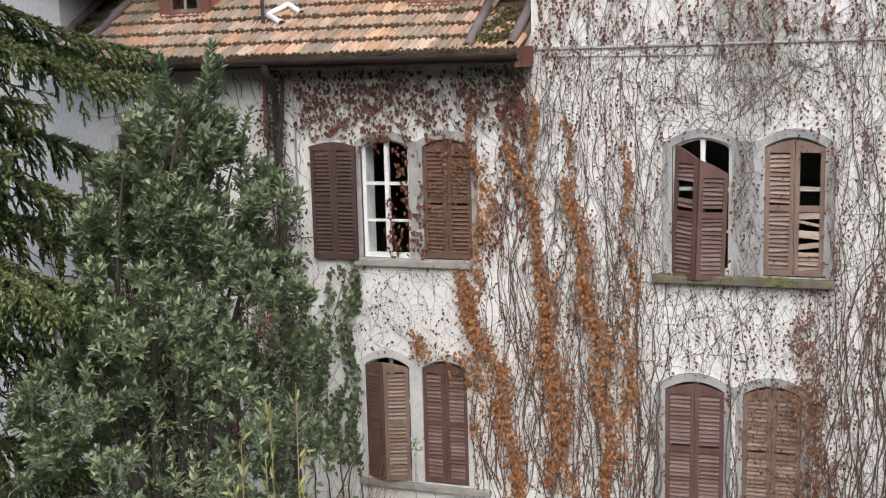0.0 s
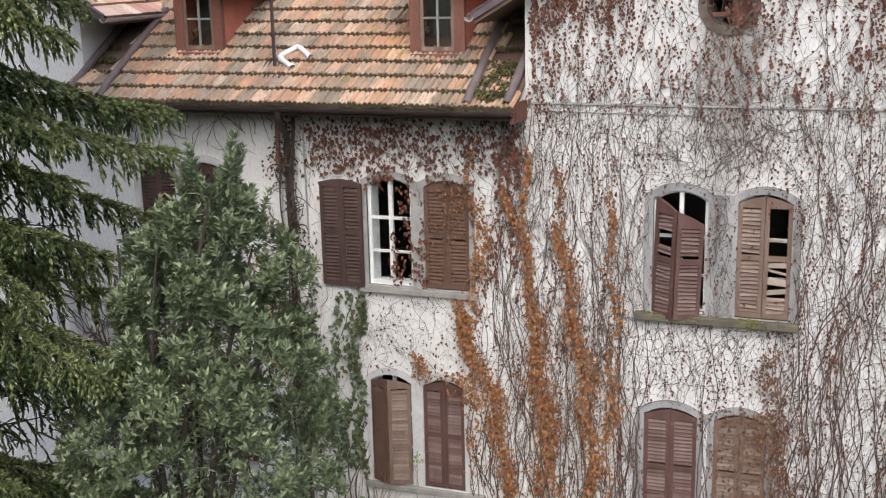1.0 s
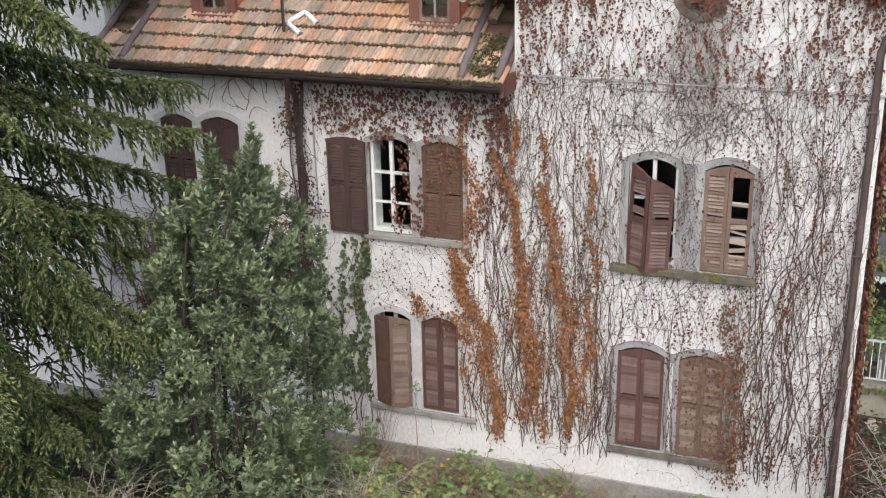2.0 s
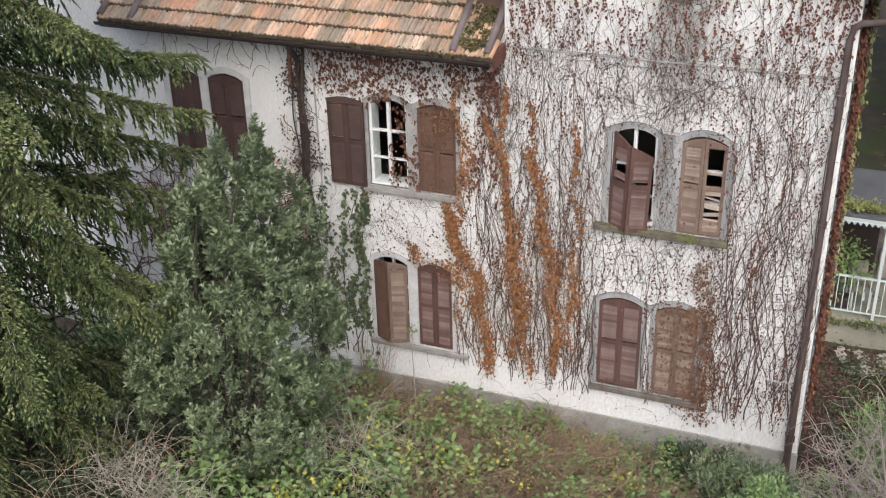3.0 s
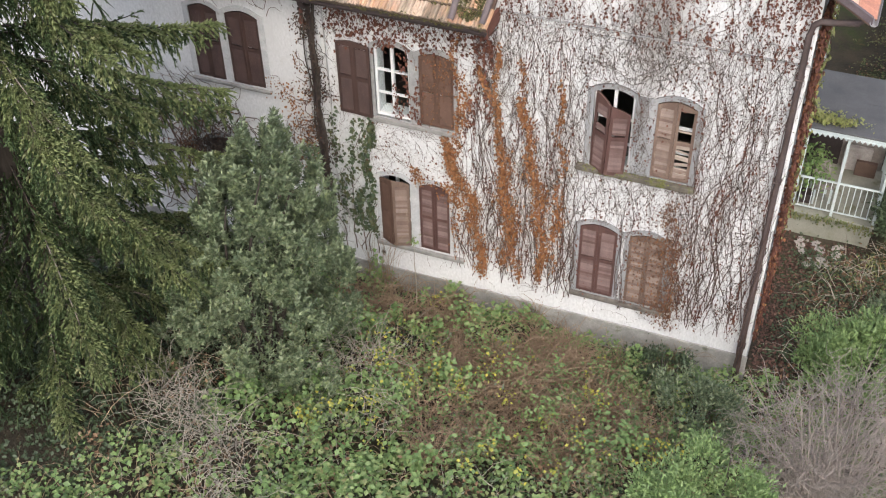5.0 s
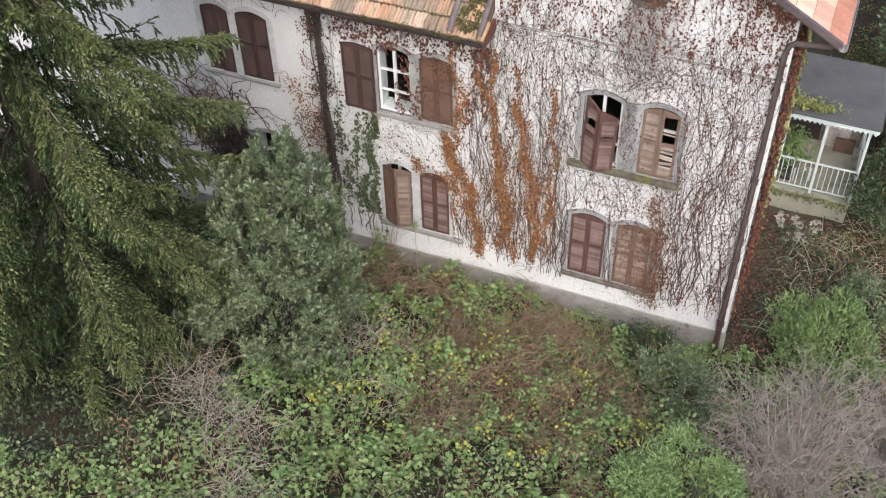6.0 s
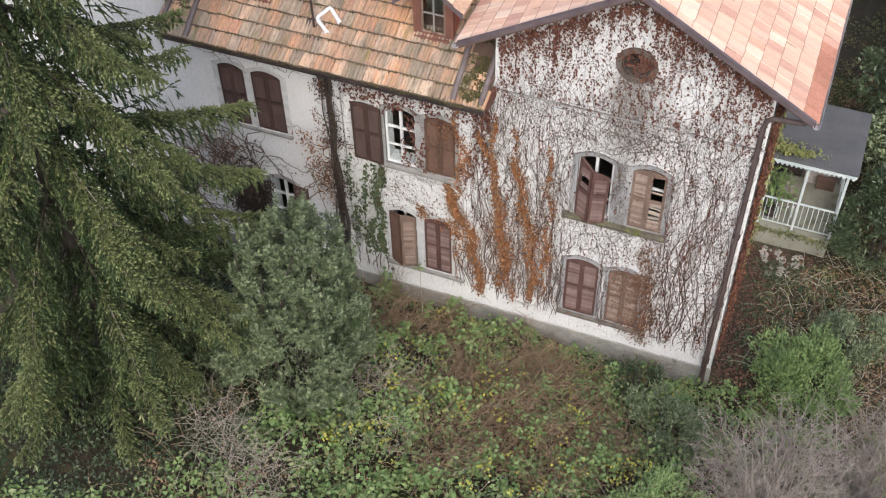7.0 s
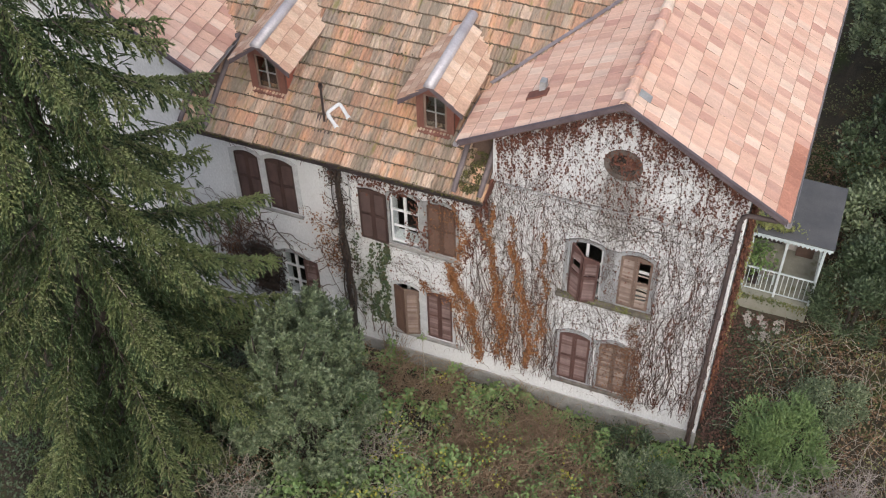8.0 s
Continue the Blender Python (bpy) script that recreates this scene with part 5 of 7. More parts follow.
    q = np.stack([ROUND[0] + rr * np.cos(a), -0.05 - 0.03 * rg.random(60), ROUND[1] + rr * np.sin(a)], 1)
    d, n, y = hang(60, rg)
    leaf_part("red_foliage", q, d, n, rg.uniform(0.04, 0.08, 60), M["leaf_red"], CREEPER, 0.7, 0.4, True, "dark red leaves over the round window's ring")
    # rust streams
    rust = []
    rust.append(stream(rg, [(-5.95, 3.85, 0.4), (-5.62, 3.0, 0.9), (-5.36, 2.3, 1.0), (-5.1, 0.65, 0.6)], 2000, 0.19))
    rust.append(stream(rg, [(-5.75, 3.9, 0.4), (-5.66, 2.2, 0.6), (-5.7, 1.0, 0.3)], 380, 0.26))
    rust.append(stream(rg, [(-5.20, 5.5, 0.15), (-5.0, 4.9, 0.25), (-4.80, 4.0, 0.4), (-4.68, 3.2, 1.3), (-4.6, 2.4, 1.2), (-4.5, 1.2, 0.7), (-4.45, 0.8, 0.3)], 2300, 0.18))
    rust.append(stream(rg, [(-4.47, 5.0, 0.2), (-4.28, 3.9, 0.5), (-4.08, 3.1, 1.2), (-4.0, 2.2, 0.9), (-3.96, 0.9, 0.3)], 1700, 0.17))
    rust.append(stream(rg, [(-3.62, 3.2, 0.5), (-3.75, 2.4, 0.9), (-3.8, 1.0, 0.4)], 300, 0.2))
    rust.append(stream(rg, [(-5.6, 6.2, 0.3), (-5.7, 5.7, 0.3), (-5.58, 4.5, 0.5), (-5.75, 3.3, 0.7), (-5.36, 2.5, 1.0), (-5.29, 1.0, 0.8)], 1100, 0.16))
    rust.append(stream(rg, [(-4.92, 6.0, 0.2), (-4.89, 4.55, 0.35), (-4.80, 3.4, 0.6), (-4.76, 2.9, 1.3), (-4.70, 1.1, 0.7)], 1400, 0.17))
    rust.append(stream(rg, [(-4.52, 5.8, 0.3), (-4.34, 4.6, 0.6), (-4.14, 3.1, 1.0), (-3.88, 1.2, 0.6)], 1100, 0.17))
    rust.append(stream(rg, [(-3.77, 5.5, 0.2), (-3.73, 4.6, 0.4), (-3.67, 3.1, 0.9), (-3.8, 1.5, 0.6)], 750, 0.17))
    rust.append(stream(rg, [(-5.55, 5.3, 0.4), (-5.45, 4.2, 0.3)], 260, 0.3))
    rust.append(stream(rg, [(-6.6, 3.0, 0.3), (-6.42, 2.6, 0.6)], 160, 0.3))
    rust.append(stream(rg, [(-6.0, 2.75, 1.0), (-5.8, 2.3, 0.8)], 340, 0.3))
    rust.append(stream(rg, [(-9.15, 4.3, 0.7), (-8.85, 3.4, 0.8), (-8.6, 2.2, 0.5)], 620, 0.5))
    x, z = np.concatenate([r[0] for r in rust]), np.concatenate([r[1] for r in rust])
    k = patchy(x * 2.6, z * 0.8, 4.5, rg, 0.32, 1.0) & (z > 0.4)
    x, z = clean(x[k], z[k], through=0.3)
    d, n, y = hang(len(x), rg, (0.02, 0.13))
    leaf_part("rust_foliage", np.stack([x, y, z], 1), d, n, rg.uniform(0.03, 0.068, len(x)), M["leaf_rust"], CREEPER, 0.75, 0.4, True, "rust-coloured dead leaves")
    # over the closed shutters
    sh = []
    x, z = rg.uniform(-6.42, -5.7, 1100), rg.uniform(3.9, 5.55, 1100)
    k = patchy(x, z, 5.0, rg, 0.05, 0.8) & (rg.random(1100) < 0.35 + 0.65 * np.clip((z - 4.4) / 1.1, 0, 1))
    sh.append((x[k], z[k]))
    x, z = rg.uniform(-2.36, -1.4, 3000), rg.uniform(0.7, 2.65, 3000)
    k = patchy(x, z, 4.0, rg, 0.15, 0.8) & (rg.random(3000) < 0.25 + 0.75 * np.clip((x + 2.3) / 0.6, 0, 1))
    sh.append((x[k], z[k]))
    sh.append(stream(rg, [(-1.62, 3.5, 0.4), (-1.55, 2.4, 0.9), (-1.45, 0.45, 0.8)], 800, 0.34))
    x, z = np.concatenate([r[0] for r in sh]), np.concatenate([r[1] for r in sh])
    d, n, y = hang(len(x), rg, (0.045, 0.09))
    leaf_part("brown_foliage", np.stack([x, y, z], 1), d, n, rg.uniform(0.03, 0.06, len(x)), M["leaf_brown"], CREEPER, 0.7, 0.4, True, "brown dead leaves over the shutters")
    # leaves that trail over the open casement's middle and outer side
    tr = [stream(rg, [(-6.90, 4.75, 0.3), (-6.84, 4.4, 0.9), (-6.80, 3.98, 0.5)], 46, 0.16), stream(rg, [(-6.72, 5.5, 1.0), (-6.62, 4.9, 0.6), (-6.58, 4.1, 0.6)], 90, 0.14),
          stream(rg, [(-7.15, 5.52, 1.0), (-6.85, 5.55, 1.0)], 40, 0.1)]
    x, z = np.concatenate([r[0] for r in tr]), np.concatenate([r[1] for r in tr])
    d, n, y = hang(len(x), rg, (0.0, 0.05))
    leaf_part("red_foliage", np.stack([x, y, z], 1), d, n, rg.uniform(0.045, 0.085, len(x)), M["leaf_red"], CREEPER, 0.7, 0.4, True, "dark red leaves over the open window")
    # green ivy low on the middle wall
    iv = thing("ivy", "green ivy climbing the white wall beside the downpipe", "ivy")
    g = []
    g.append(stream(rg, [(-7.62, 3.85, 0.6), (-7.56, 3.0, 0.6), (-7.62, 2.2, 0.5), (-7.75, 1.2, 0.4)], 330, 0.10))
    g.append(stream(rg, [(-7.80, 3.8, 0.5), (-7.78, 2.9, 0.6), (-7.95, 2.2, 1.0)], 170, 0.14))
    g.append(stream(rg, [(-7.38, 3.85, 0.3), (-7.42, 3.2, 0.3)], 130, 0.2))
    g.append(stream(rg, [(-8.15, 4.0, 0.6), (-8.15, 3.2, 1.0), (-8.05, 2.2, 0.9), (-8.2, 1.2, 0.5)], 210, 0.16))
    g.append(stream(rg, [(-7.48, 3.7, 0.5), (-7.45, 2.3, 0.6), (-7.5, 1.2, 0.7)], 330, 0.09))
    g.append(stream(rg, [(-7.95, 2.0, 0.5), (-7.85, 1.0, 0.5)], 110, 0.2))
    g.append(stream(rg, [(-7.50, 2.9, 0.8), (-7.47, 2.0, 1.0), (-7.46, 1.0, 0.7)], 300, 0.085))
    g.append(stream(rg, [(-7.70, 2.1, 0.6), (-7.72, 1.6, 1.0), (-7.66, 1.1, 0.6)], 160, 0.11))
    x, z = np.concatenate([r[0] for r in g]), np.concatenate([r[1] for r in g])
    k = patchy(x, z, 6.0, rg, 0.3, 1.0)
    x, z = clean(x[k], z[k])
    d, n, y = hang(len(x), rg, (0.02, 0.10))
    leaf_part("foliage", np.stack([x, y, z], 1), d, n, rg.uniform(0.05, 0.10, len(x)), M["leaf_ivy"], iv, 0.85, 0.3, True)
    rnd = random.Random(2)
    st = []
    for x0 in (-7.6, -7.8, -7.42, -8.12, -7.9, -7.7):
        pts = grow(rnd, x0, 0.5, math.pi / 2, 3.5, 0.15)
        if len(pts) > 4:
            st.append((pts, 0.012, 0.006))
    tube_part("stem_network", st, M["vine_bark"], iv, sides=4)
    # rusty creeper on the end wall
    e = thing("creeper", "dense rust-coloured creeper on the end wall by the path", "creeper")
    m = 7500
    y, z = 0.08 + 2.2 * rg.uniform(0, 1, m) ** 1.8, 7.45 - 6.9 * rg.uniform(0, 1, m) ** 1.35
    x = X_R + 0.03 + np.abs(rg.normal(0.0, 0.032, m)) * (0.6 + np.clip(y, 0, 1))
    d = np.stack([rg.normal(0.2, 0.3, m), rg.normal(0, 0.5, m), -np.abs(rg.normal(0.9, 0.3, m))], 1)
    n = np.stack([np.abs(rg.normal(1, 0.2, m)), rg.normal(-0.2, 0.5, m), rg.normal(0.3, 0.4, m)], 1)
    green = (y > 1.0) & (z > 2.0) & (rg.random(m) < 0.3)
    redd = ~green & (rg.random(m) < 0.85)
    leaf_part("red_foliage", np.stack([x, y, z], 1)[redd], d[redd], n[redd], rg.uniform(0.05, 0.10, redd.sum()), M["leaf_red"], e, 0.8, 0.4, True)
    rst = ~green & ~redd
    leaf_part("rust_foliage", np.stack([x, y, z], 1)[rst], d[rst], n[rst], rg.uniform(0.045, 0.085, rst.sum()), M["leaf_rust"], e, 0.8, 0.4, True)
    leaf_part("green_foliage", np.stack([x, y, z], 1)[green] + np.array([[0.03, 0, 0]]), d[green], n[green], rg.uniform(0.06, 0.12, green.sum()), M["yellow_green"], e, 0.8, 0.4, True, "yellowish green leaves")
    # dead tangle before the far lower window
    t = thing("creeper", "dark bushy tangle of dead creeper before a window", "creeper")
    tw, q = [], []
    for i in range(420):
        p = np.array([rnd.gauss(-10.68, 0.24), -0.03 - abs(rnd.gauss(0, 0.16)), rnd.gauss(1.95, 0.42)])
        a, pts = rnd.uniform(0, 6.28), []
        for j in range(7):
            pts.append(p)
            a += rnd.gauss(0, 0.5)
            p = p + np.array([math.cos(a) * 0.06, rnd.uniform(-0.03, 0.03), math.sin(a) * 0.06])
            p[1] = min(p[1], -0.02)
        tw.append((pts, 0.007, 0.003))
        q.append(pts[3])
    tagged(tube_part("twig_mass", tw, M["bark"], t, sides=3), kind="stuff")
    q = np.repeat(np.array(q), 4, axis=0) + rg.normal(0, 0.06, (len(q) * 4, 3))
    q[:, 1] = np.minimum(q[:, 1], -0.03)
    d, n, _ = hang(len(q), rg)
    leaf_part("dead_foliage", q, d, n, rg.uniform(0.05, 0.09, len(q)), M["leaf_dark"], t, 0.7, 0.4, True)


build_leaves()


# ---- trees, shrubs and undergrowth ----
def sprays(rg, centres, outward, per, spread, size, up=0.25):
    """Leaves in small sprays round the given centres, pointing outwards."""
    m = len(centres)
    c = np.repeat(centres, per, axis=0)
    o = np.repeat(unit(outward), per, axis=0)
    p = c + rg.normal(0, spread, (m * per, 3))
    d = o + rg.normal(0, 0.65, (m * per, 3)) + np.array([[0, 0, up]])
    n = np.array([[0, 0, 1.0]]) + o * 0.7 + rg.normal(0, 0.5, (m * per, 3))
    s = rg.uniform(size[0], size[1], m * per)
    return p, d, n, s


def laurel(x, y):
    rg = np.random.default_rng(21)
    t = thing("laurel_tree", "dense grey-green laurel growing before the house", "tree", at=(x, y, 0))
    z0 = float(ground_z(x, y))
    lean = lambda z: 0.16 * (z - 3.2)
    lines = []
    for k in range(9):
        a = k * 2.4
        pts = [np.array([0.12 * math.cos(a), 0.12 * math.sin(a), z0 - 0.1])]
        r, top = 1.0 * rg.uniform(0.5, 1.0), rg.uniform(4.2, 6.2)
        for u in np.linspace(0.15, 1, 9):
            zz_ = z0 + (top - z0) * u
            pts.append(np.array([r * u ** 0.8 * math.cos(a + 0.4 * u) + lean(zz_) * u, r * u ** 0.8 * math.sin(a + 0.4 * u), zz_]))
        lines.append((pts, 0.06, 0.012))
    tube_part("trunk", lines, M["bark"], t, "several thin upright stems", sides=6)
    # leafy boughs: each a lump of shoots, with dark gaps between the lumps
    nb = 150
    bz = 0.55 + 5.3 * np.linspace(0, 1, nb) ** 0.92 + rg.normal(0, 0.16, nb)
    rad = np.interp(bz, [0, 0.8, 2.0, 3.2, 4.3, 5.2, 5.9, 6.4], [1.25, 1.55, 1.66, 1.48, 1.20, 0.86, 0.48, 0.12])
    ba = np.arange(nb) * 2.399 + rg.normal(0, 0.4, nb)
    br = rad * rg.uniform(0.58, 1.0, nb)
    size = rg.uniform(0.20, 0.44, nb) * np.interp(bz, [0, 4, 6], [1.1, 1.0, 0.7])
    centre = np.stack([br * np.cos(ba) + lean(bz), br * np.sin(ba), bz], 1)
    out = unit(np.stack([np.cos(ba), np.sin(ba), np.full(nb, 0.7)], 1))
    per = 22
    e = unit(rg.normal(0, 0.7, (nb * per, 3)) + np.repeat(out, per, axis=0))
    tip = np.repeat(centre, per, axis=0) + e * (np.repeat(size, per) * rg.uniform(0.72, 1.12, nb * per))[:, None] * np.array([[1, 1, 0.85]])
    axis = unit(e * 0.6 + np.array([[0, 0, 0.75]]) + rg.normal(0, 0.25, e.shape))
    # shoots that stand up out of the top and the shoulders
    ms = 130
    h = rg.uniform(3.2, 6.35, ms)
    a0 = rg.uniform(0, 6.28, ms)
    r0 = np.interp(h, [3.0, 4.2, 5.2, 6.0, 6.5], [1.5, 1.25, 0.85, 0.45, 0.15]) * rg.uniform(0.3, 1.0, ms)
    up = unit(np.stack([np.cos(a0) * 0.28, np.sin(a0) * 0.28, np.ones(ms)], 1))
    foot = np.stack([r0 * np.cos(a0) + lean(h), r0 * np.sin(a0), h], 1)
    long = rg.uniform(0.15, 0.42, ms)
    st = np.concatenate([foot + up * (long * w)[:, None] for w in (0.0, 0.35, 0.7, 1.0)])
    tip, axis = np.concatenate([tip, st]), np.concatenate([axis, np.tile(up, (4, 1))])
    tip[:, 2] = np.maximum(tip[:, 2], z0 + 0.12)
    # every shoot: a rosette at its end and leaves down its last span
    m = len(tip)
    k = 20
    T, A = np.repeat(tip, k, axis=0), np.repeat(axis, k, axis=0)
    back = rg.uniform(0, 1, m * k) ** 1.6
    side = unit(np.cross(A, rg.normal(0, 1, A.shape)))
    p = T - A * (back * 0.17)[:, None]
    d = A * (1.0 - 0.55 * back)[:, None] + side * (0.55 + 0.6 * back)[:, None]
    n = A * 0.9 - side * 0.35 + rg.normal(0, 0.25, A.shape)
    length = rg.uniform(0.065, 0.115, m * k)
    # thin leaves deep inside
    mi = 5200
    zi = rg.uniform(0.4, 5.4, mi)
    ri = np.interp(zi, [0, 2, 4, 5.6], [0.7, 0.8, 0.55, 0.15]) * np.sqrt(rg.random(mi))
    ai = rg.uniform(0, 6.28, mi)
    pi = np.stack([ri * np.cos(ai) + lean(zi), ri * np.sin(ai), zi], 1)
    leaf_part("crown", np.concatenate([p, pi]), np.concatenate([d, rg.normal(0, 1, (mi, 3))]), np.concatenate([n, rg.normal(0, 0.4, (mi, 3)) + np.array([[0, 0, 1.0]])]),
              np.concatenate([length, rg.uniform(0.07, 0.12, mi)]), M["leaf_laurel"], t, 0.33, 0.3, False, "narrow leathery leaves")


laurel(-7.70, -4.05)


def brush_shoots(rg, base, way, length, thick):
    """Short shoots set all round with needles, each one piece: vertices and faces."""
    m = len(base)
    way = unit(way)
    a = unit(np.cross(way, rg.normal(0, 1, (m, 3))))
    b = np.cross(way, a)
    down = np.array([0, 0, -1.0])

    def at(w):
        return base + way * (w * length)[:, None] + down * (0.22 * length * w ** 2)[:, None]

    stem, tips = [], []
    for j, (w, r) in enumerate(((0.0, 0.6), (0.38, 1.0), (0.76, 0.75))):
        c = at(w)
        for k in range(3):
            f = k * math.pi / 1.5 + j * 1.05
            stem.append(c + (a * math.cos(f) + b * math.sin(f)) * (thick * r)[:, None])
            f2 = f + math.pi / 3 + rg.uniform(-0.5, 0.5, m)
            rad = a * np.cos(f2)[:, None] + b * np.sin(f2)[:, None]
            tips.append(c + (way * rg.uniform(0.5, 1.0, (m, 1)) + rad * rg.uniform(0.7, 1.1, (m, 1))) * rg.uniform(0.03, 0.05, (m, 1)))
    v = np.stack(stem + [at(1.1)] + tips, 1).reshape(-1, 3)
    f = []
    for j in range(3):
        for k in range(3):
            q, o = (k + 1) % 3, 3 * j
            if j < 2:
                f += [(o + k, o + q, o + 3 + q), (o + k, o + 3 + q, o + 3 + k)]
            else:
                f.append((o + k, o + q, 9))
            f.append((o + k, o + q, 10 + o + k))
    i = (np.arange(m) * 19)[:, None, None]
    return v, (i + np.array(f)[None]).reshape(-1, 3)


def spruce(x, y, height, seed):
    """Whorls of drooping limbs; each limb bears side twigs in a flat fan, and these hang full of short brushy shoots."""
    rg = np.random.default_rng(seed)
    t = thing("spruce_tree", "tall drooping spruce with hanging green branchlets", "tree", at=(x, y, 0))
    z0 = float(ground_z(x, y))
    tube_part("trunk", [([(0, 0, z0 - 0.2), (0.05, 0, height * 0.4), (0, 0.05, height * 0.75), (0, 0, height)], 0.30, 0.03)], M["bark"], t, sides=10)
    limbs = [(7.8, 0.98, 3.7, 0.55), (5.5, -0.13, 3.5, 0.55), (5.6, -0.64, 3.95, 0.57), (5.5, 1.22, 3.0, 0.53)]
    z, k = z0 + 1.1, 0
    while z < height - 0.6:
        f = (z - z0) / (height - z0)
        reach = np.interp(z, [0.5, 2.5, 4.5, 7.0, 10.0, 14.0, 20.0, 24.0], [2.0, 2.7, 3.4, 3.6, 3.05, 2.5, 1.3, 0.3])
        for j in range(5 if z < 4.5 else 6 if z < 6.5 else 7):
            limbs.append((z + rg.uniform(-0.3, 0.3), 2 * math.pi * j / (5 if z < 4.5 else 6 if z < 6.5 else 7) + k * 0.83 + rg.normal(0, 0.2), reach * rg.uniform(0.62, 1.06), rg.uniform(0.45, 0.72) * min(1.0, 0.45 + 0.12 * z)))
        z += 0.54 + 0.3 * f
        k += 1
    B, W, L, Q, twigs, spines, dead = [], [], [], [], [], [], []
    drop = np.array([[0, 0, -1.0]])
    for z, a, ln, droop in limbs:
        f = (z - z0) / (height - z0)
        out, side = np.array([math.cos(a), math.sin(a), 0]), np.array([-math.sin(a), math.cos(a), 0])
        u = np.linspace(0, 1, 14)[:, None]
        bend = rg.normal(0, 0.10)
        pts = out * u * ln + side * bend * ln * u ** 2 + np.array([0, 0, 1.0]) * (z + 0.10 * ln * u - droop * ln * u ** 1.5 + 0.15 * ln * u ** 4)
        pts[:, 2] = np.maximum(pts[:, 2], ground_z(pts[:, 0] + x, pts[:, 1] + y) + 0.3 + 0.3 * u[:, 0])
        tube_part("limb", [(pts, 0.022, 0.006)], M["bark"], t, sides=5)
        near = z < 13.6 and math.cos(a + 0.70) > -0.45
        vs = np.arange(0.10, 1.0, (0.064 if near else 0.30) / ln)
        for i, v in enumerate(vs):
            # strands that leave the limb sideways and soon hang
            s = 1.0 if i % 2 else -1.0
            c = np.array([np.interp(v, u[:, 0], pts[:, q]) for q in range(3)])
            sl = (0.13 + 0.52 * math.sin(math.pi * min(1.0, 0.18 + 0.78 * v)) * (0.5 if v < 0.25 else 1.0)) * rg.uniform(0.5, 1.25) * (0.45 + 0.55 * ln / 3.5)
            way = out * rg.uniform(0.5, 1.0) + side * s * rg.uniform(0.35, 1.0)
            way /= np.linalg.norm(way)
            w = np.linspace(0, 1, 6)[:, None]
            tw = c + way * sl * 0.62 * (1 - (1 - w) ** 2) + drop * (rg.uniform(0.55, 1.0) * sl * w ** 1.5)
            if near:
                twigs.append((tw, 0.0055, 0.003))
            ns = max(3, int(sl / (0.056 if near else 0.11)))
            q = (np.arange(ns) + rg.uniform(0.2, 0.8, ns)) / ns
            base = np.stack([np.interp(q, w[:, 0], tw[:, n]) for n in range(3)], 1)
            along = np.stack([np.interp(q, w[:, 0], np.gradient(tw[:, n])) for n in range(3)], 1)
            across = np.cross(way, [0, 0, 1.0])
            alt = np.where(np.arange(ns) % 2, 1.0, -1.0) * rg.uniform(0.4, 1.0, ns)
            B.append(base)
            W.append(unit(along) * 0.85 + across * alt[:, None] * 0.6 + way * rg.uniform(0.0, 0.4, (ns, 1)))
            L.append(rg.uniform(0.10, 0.17, ns) * (1.2 - 0.4 * q) * (1.0 if near else 1.6))
            Q.append((v ** 0.5 * (1.05 - 0.55 * q)) * near)
            B.append(tw[-1:])
            W.append(tw[-1:] - tw[-2:-1])
            L.append(np.array([0.13]))
            Q.append(np.array([0.6 * v * near]))
        # shoots along the limb's own back and at its end
        ns = int(ln / (0.05 if near else 0.3))
        q = 0.3 + 0.7 * rg.random(ns)
        B.append(np.stack([np.interp(q, u[:, 0], pts[:, n]) for n in range(3)], 1))
        W.append(out * 0.9 + side * rg.normal(0, 0.6, (ns, 1)) + np.array([[0, 0, 0.25]]))
        L.append(rg.uniform(0.07, 0.13, ns))
        Q.append((0.5 + 0.5 * q) * near)
        B.append(pts[-1:])
        W.append(pts[-1:] - pts[-2:-1])
        L.append(np.array([0.16]))
        Q.append(np.array([1.0 * near]))
        if near:
            # the bare grey back of the limb
            g = int(4 + 5 * rg.random())
            spines.append((pts[g - 2:g + 4] + np.array([0, 0, 0.02]), 0.011, 0.006))
            for i in range(6):
                v = rg.uniform(0.04, 0.5)
                c = np.array([np.interp(v, u[:, 0], pts[:, n]) for n in range(3)])
                w = np.linspace(0, 1, 4)[:, None]
                d = rg.normal(0, 0.25, 3) + out * 0.15
                hl = rg.uniform(0.25, 0.7)
                dead.append((c + np.array([d[0], d[1], 0]) * w * hl + drop * w ** 1.3 * hl, 0.008, 0.003))
    # extra shoots in the crown's heart, added as a dark backdrop
    m = 2600
    h, a, r = rg.uniform(0, 0.5, m), rg.uniform(0, 6.28, m), np.sqrt(rg.uniform(0.02, 0.55, m))
    r = r * 3.3 * (1 - h) ** 0.6
    B.append(np.stack([r * np.cos(a), r * np.sin(a), z0 + 0.7 + h * (height - z0) - 0.4 * r], 1))
    W.append(np.stack([np.cos(a) * 0.5, np.sin(a) * 0.5, np.full(m, -0.7)], 1) + rg.normal(0, 0.35, (m, 3)))
    L.append(rg.uniform(0.22, 0.42, m))
    Q.append(np.zeros(m))
    tagged(tube_part("twig_mass", twigs, M["bark"], t, "thin brown side twigs", sides=3), kind="stuff")
    tagged(tube_part("spine_mass", spines, M["lichen_twig"], t, "grey lichen on the limbs' backs", sides=4), kind="stuff")
    tagged(tube_part("dead_twig_mass", dead, M["dead_wood"], t, "brown dead twigs hanging inside the crown", sides=3), kind="stuff")
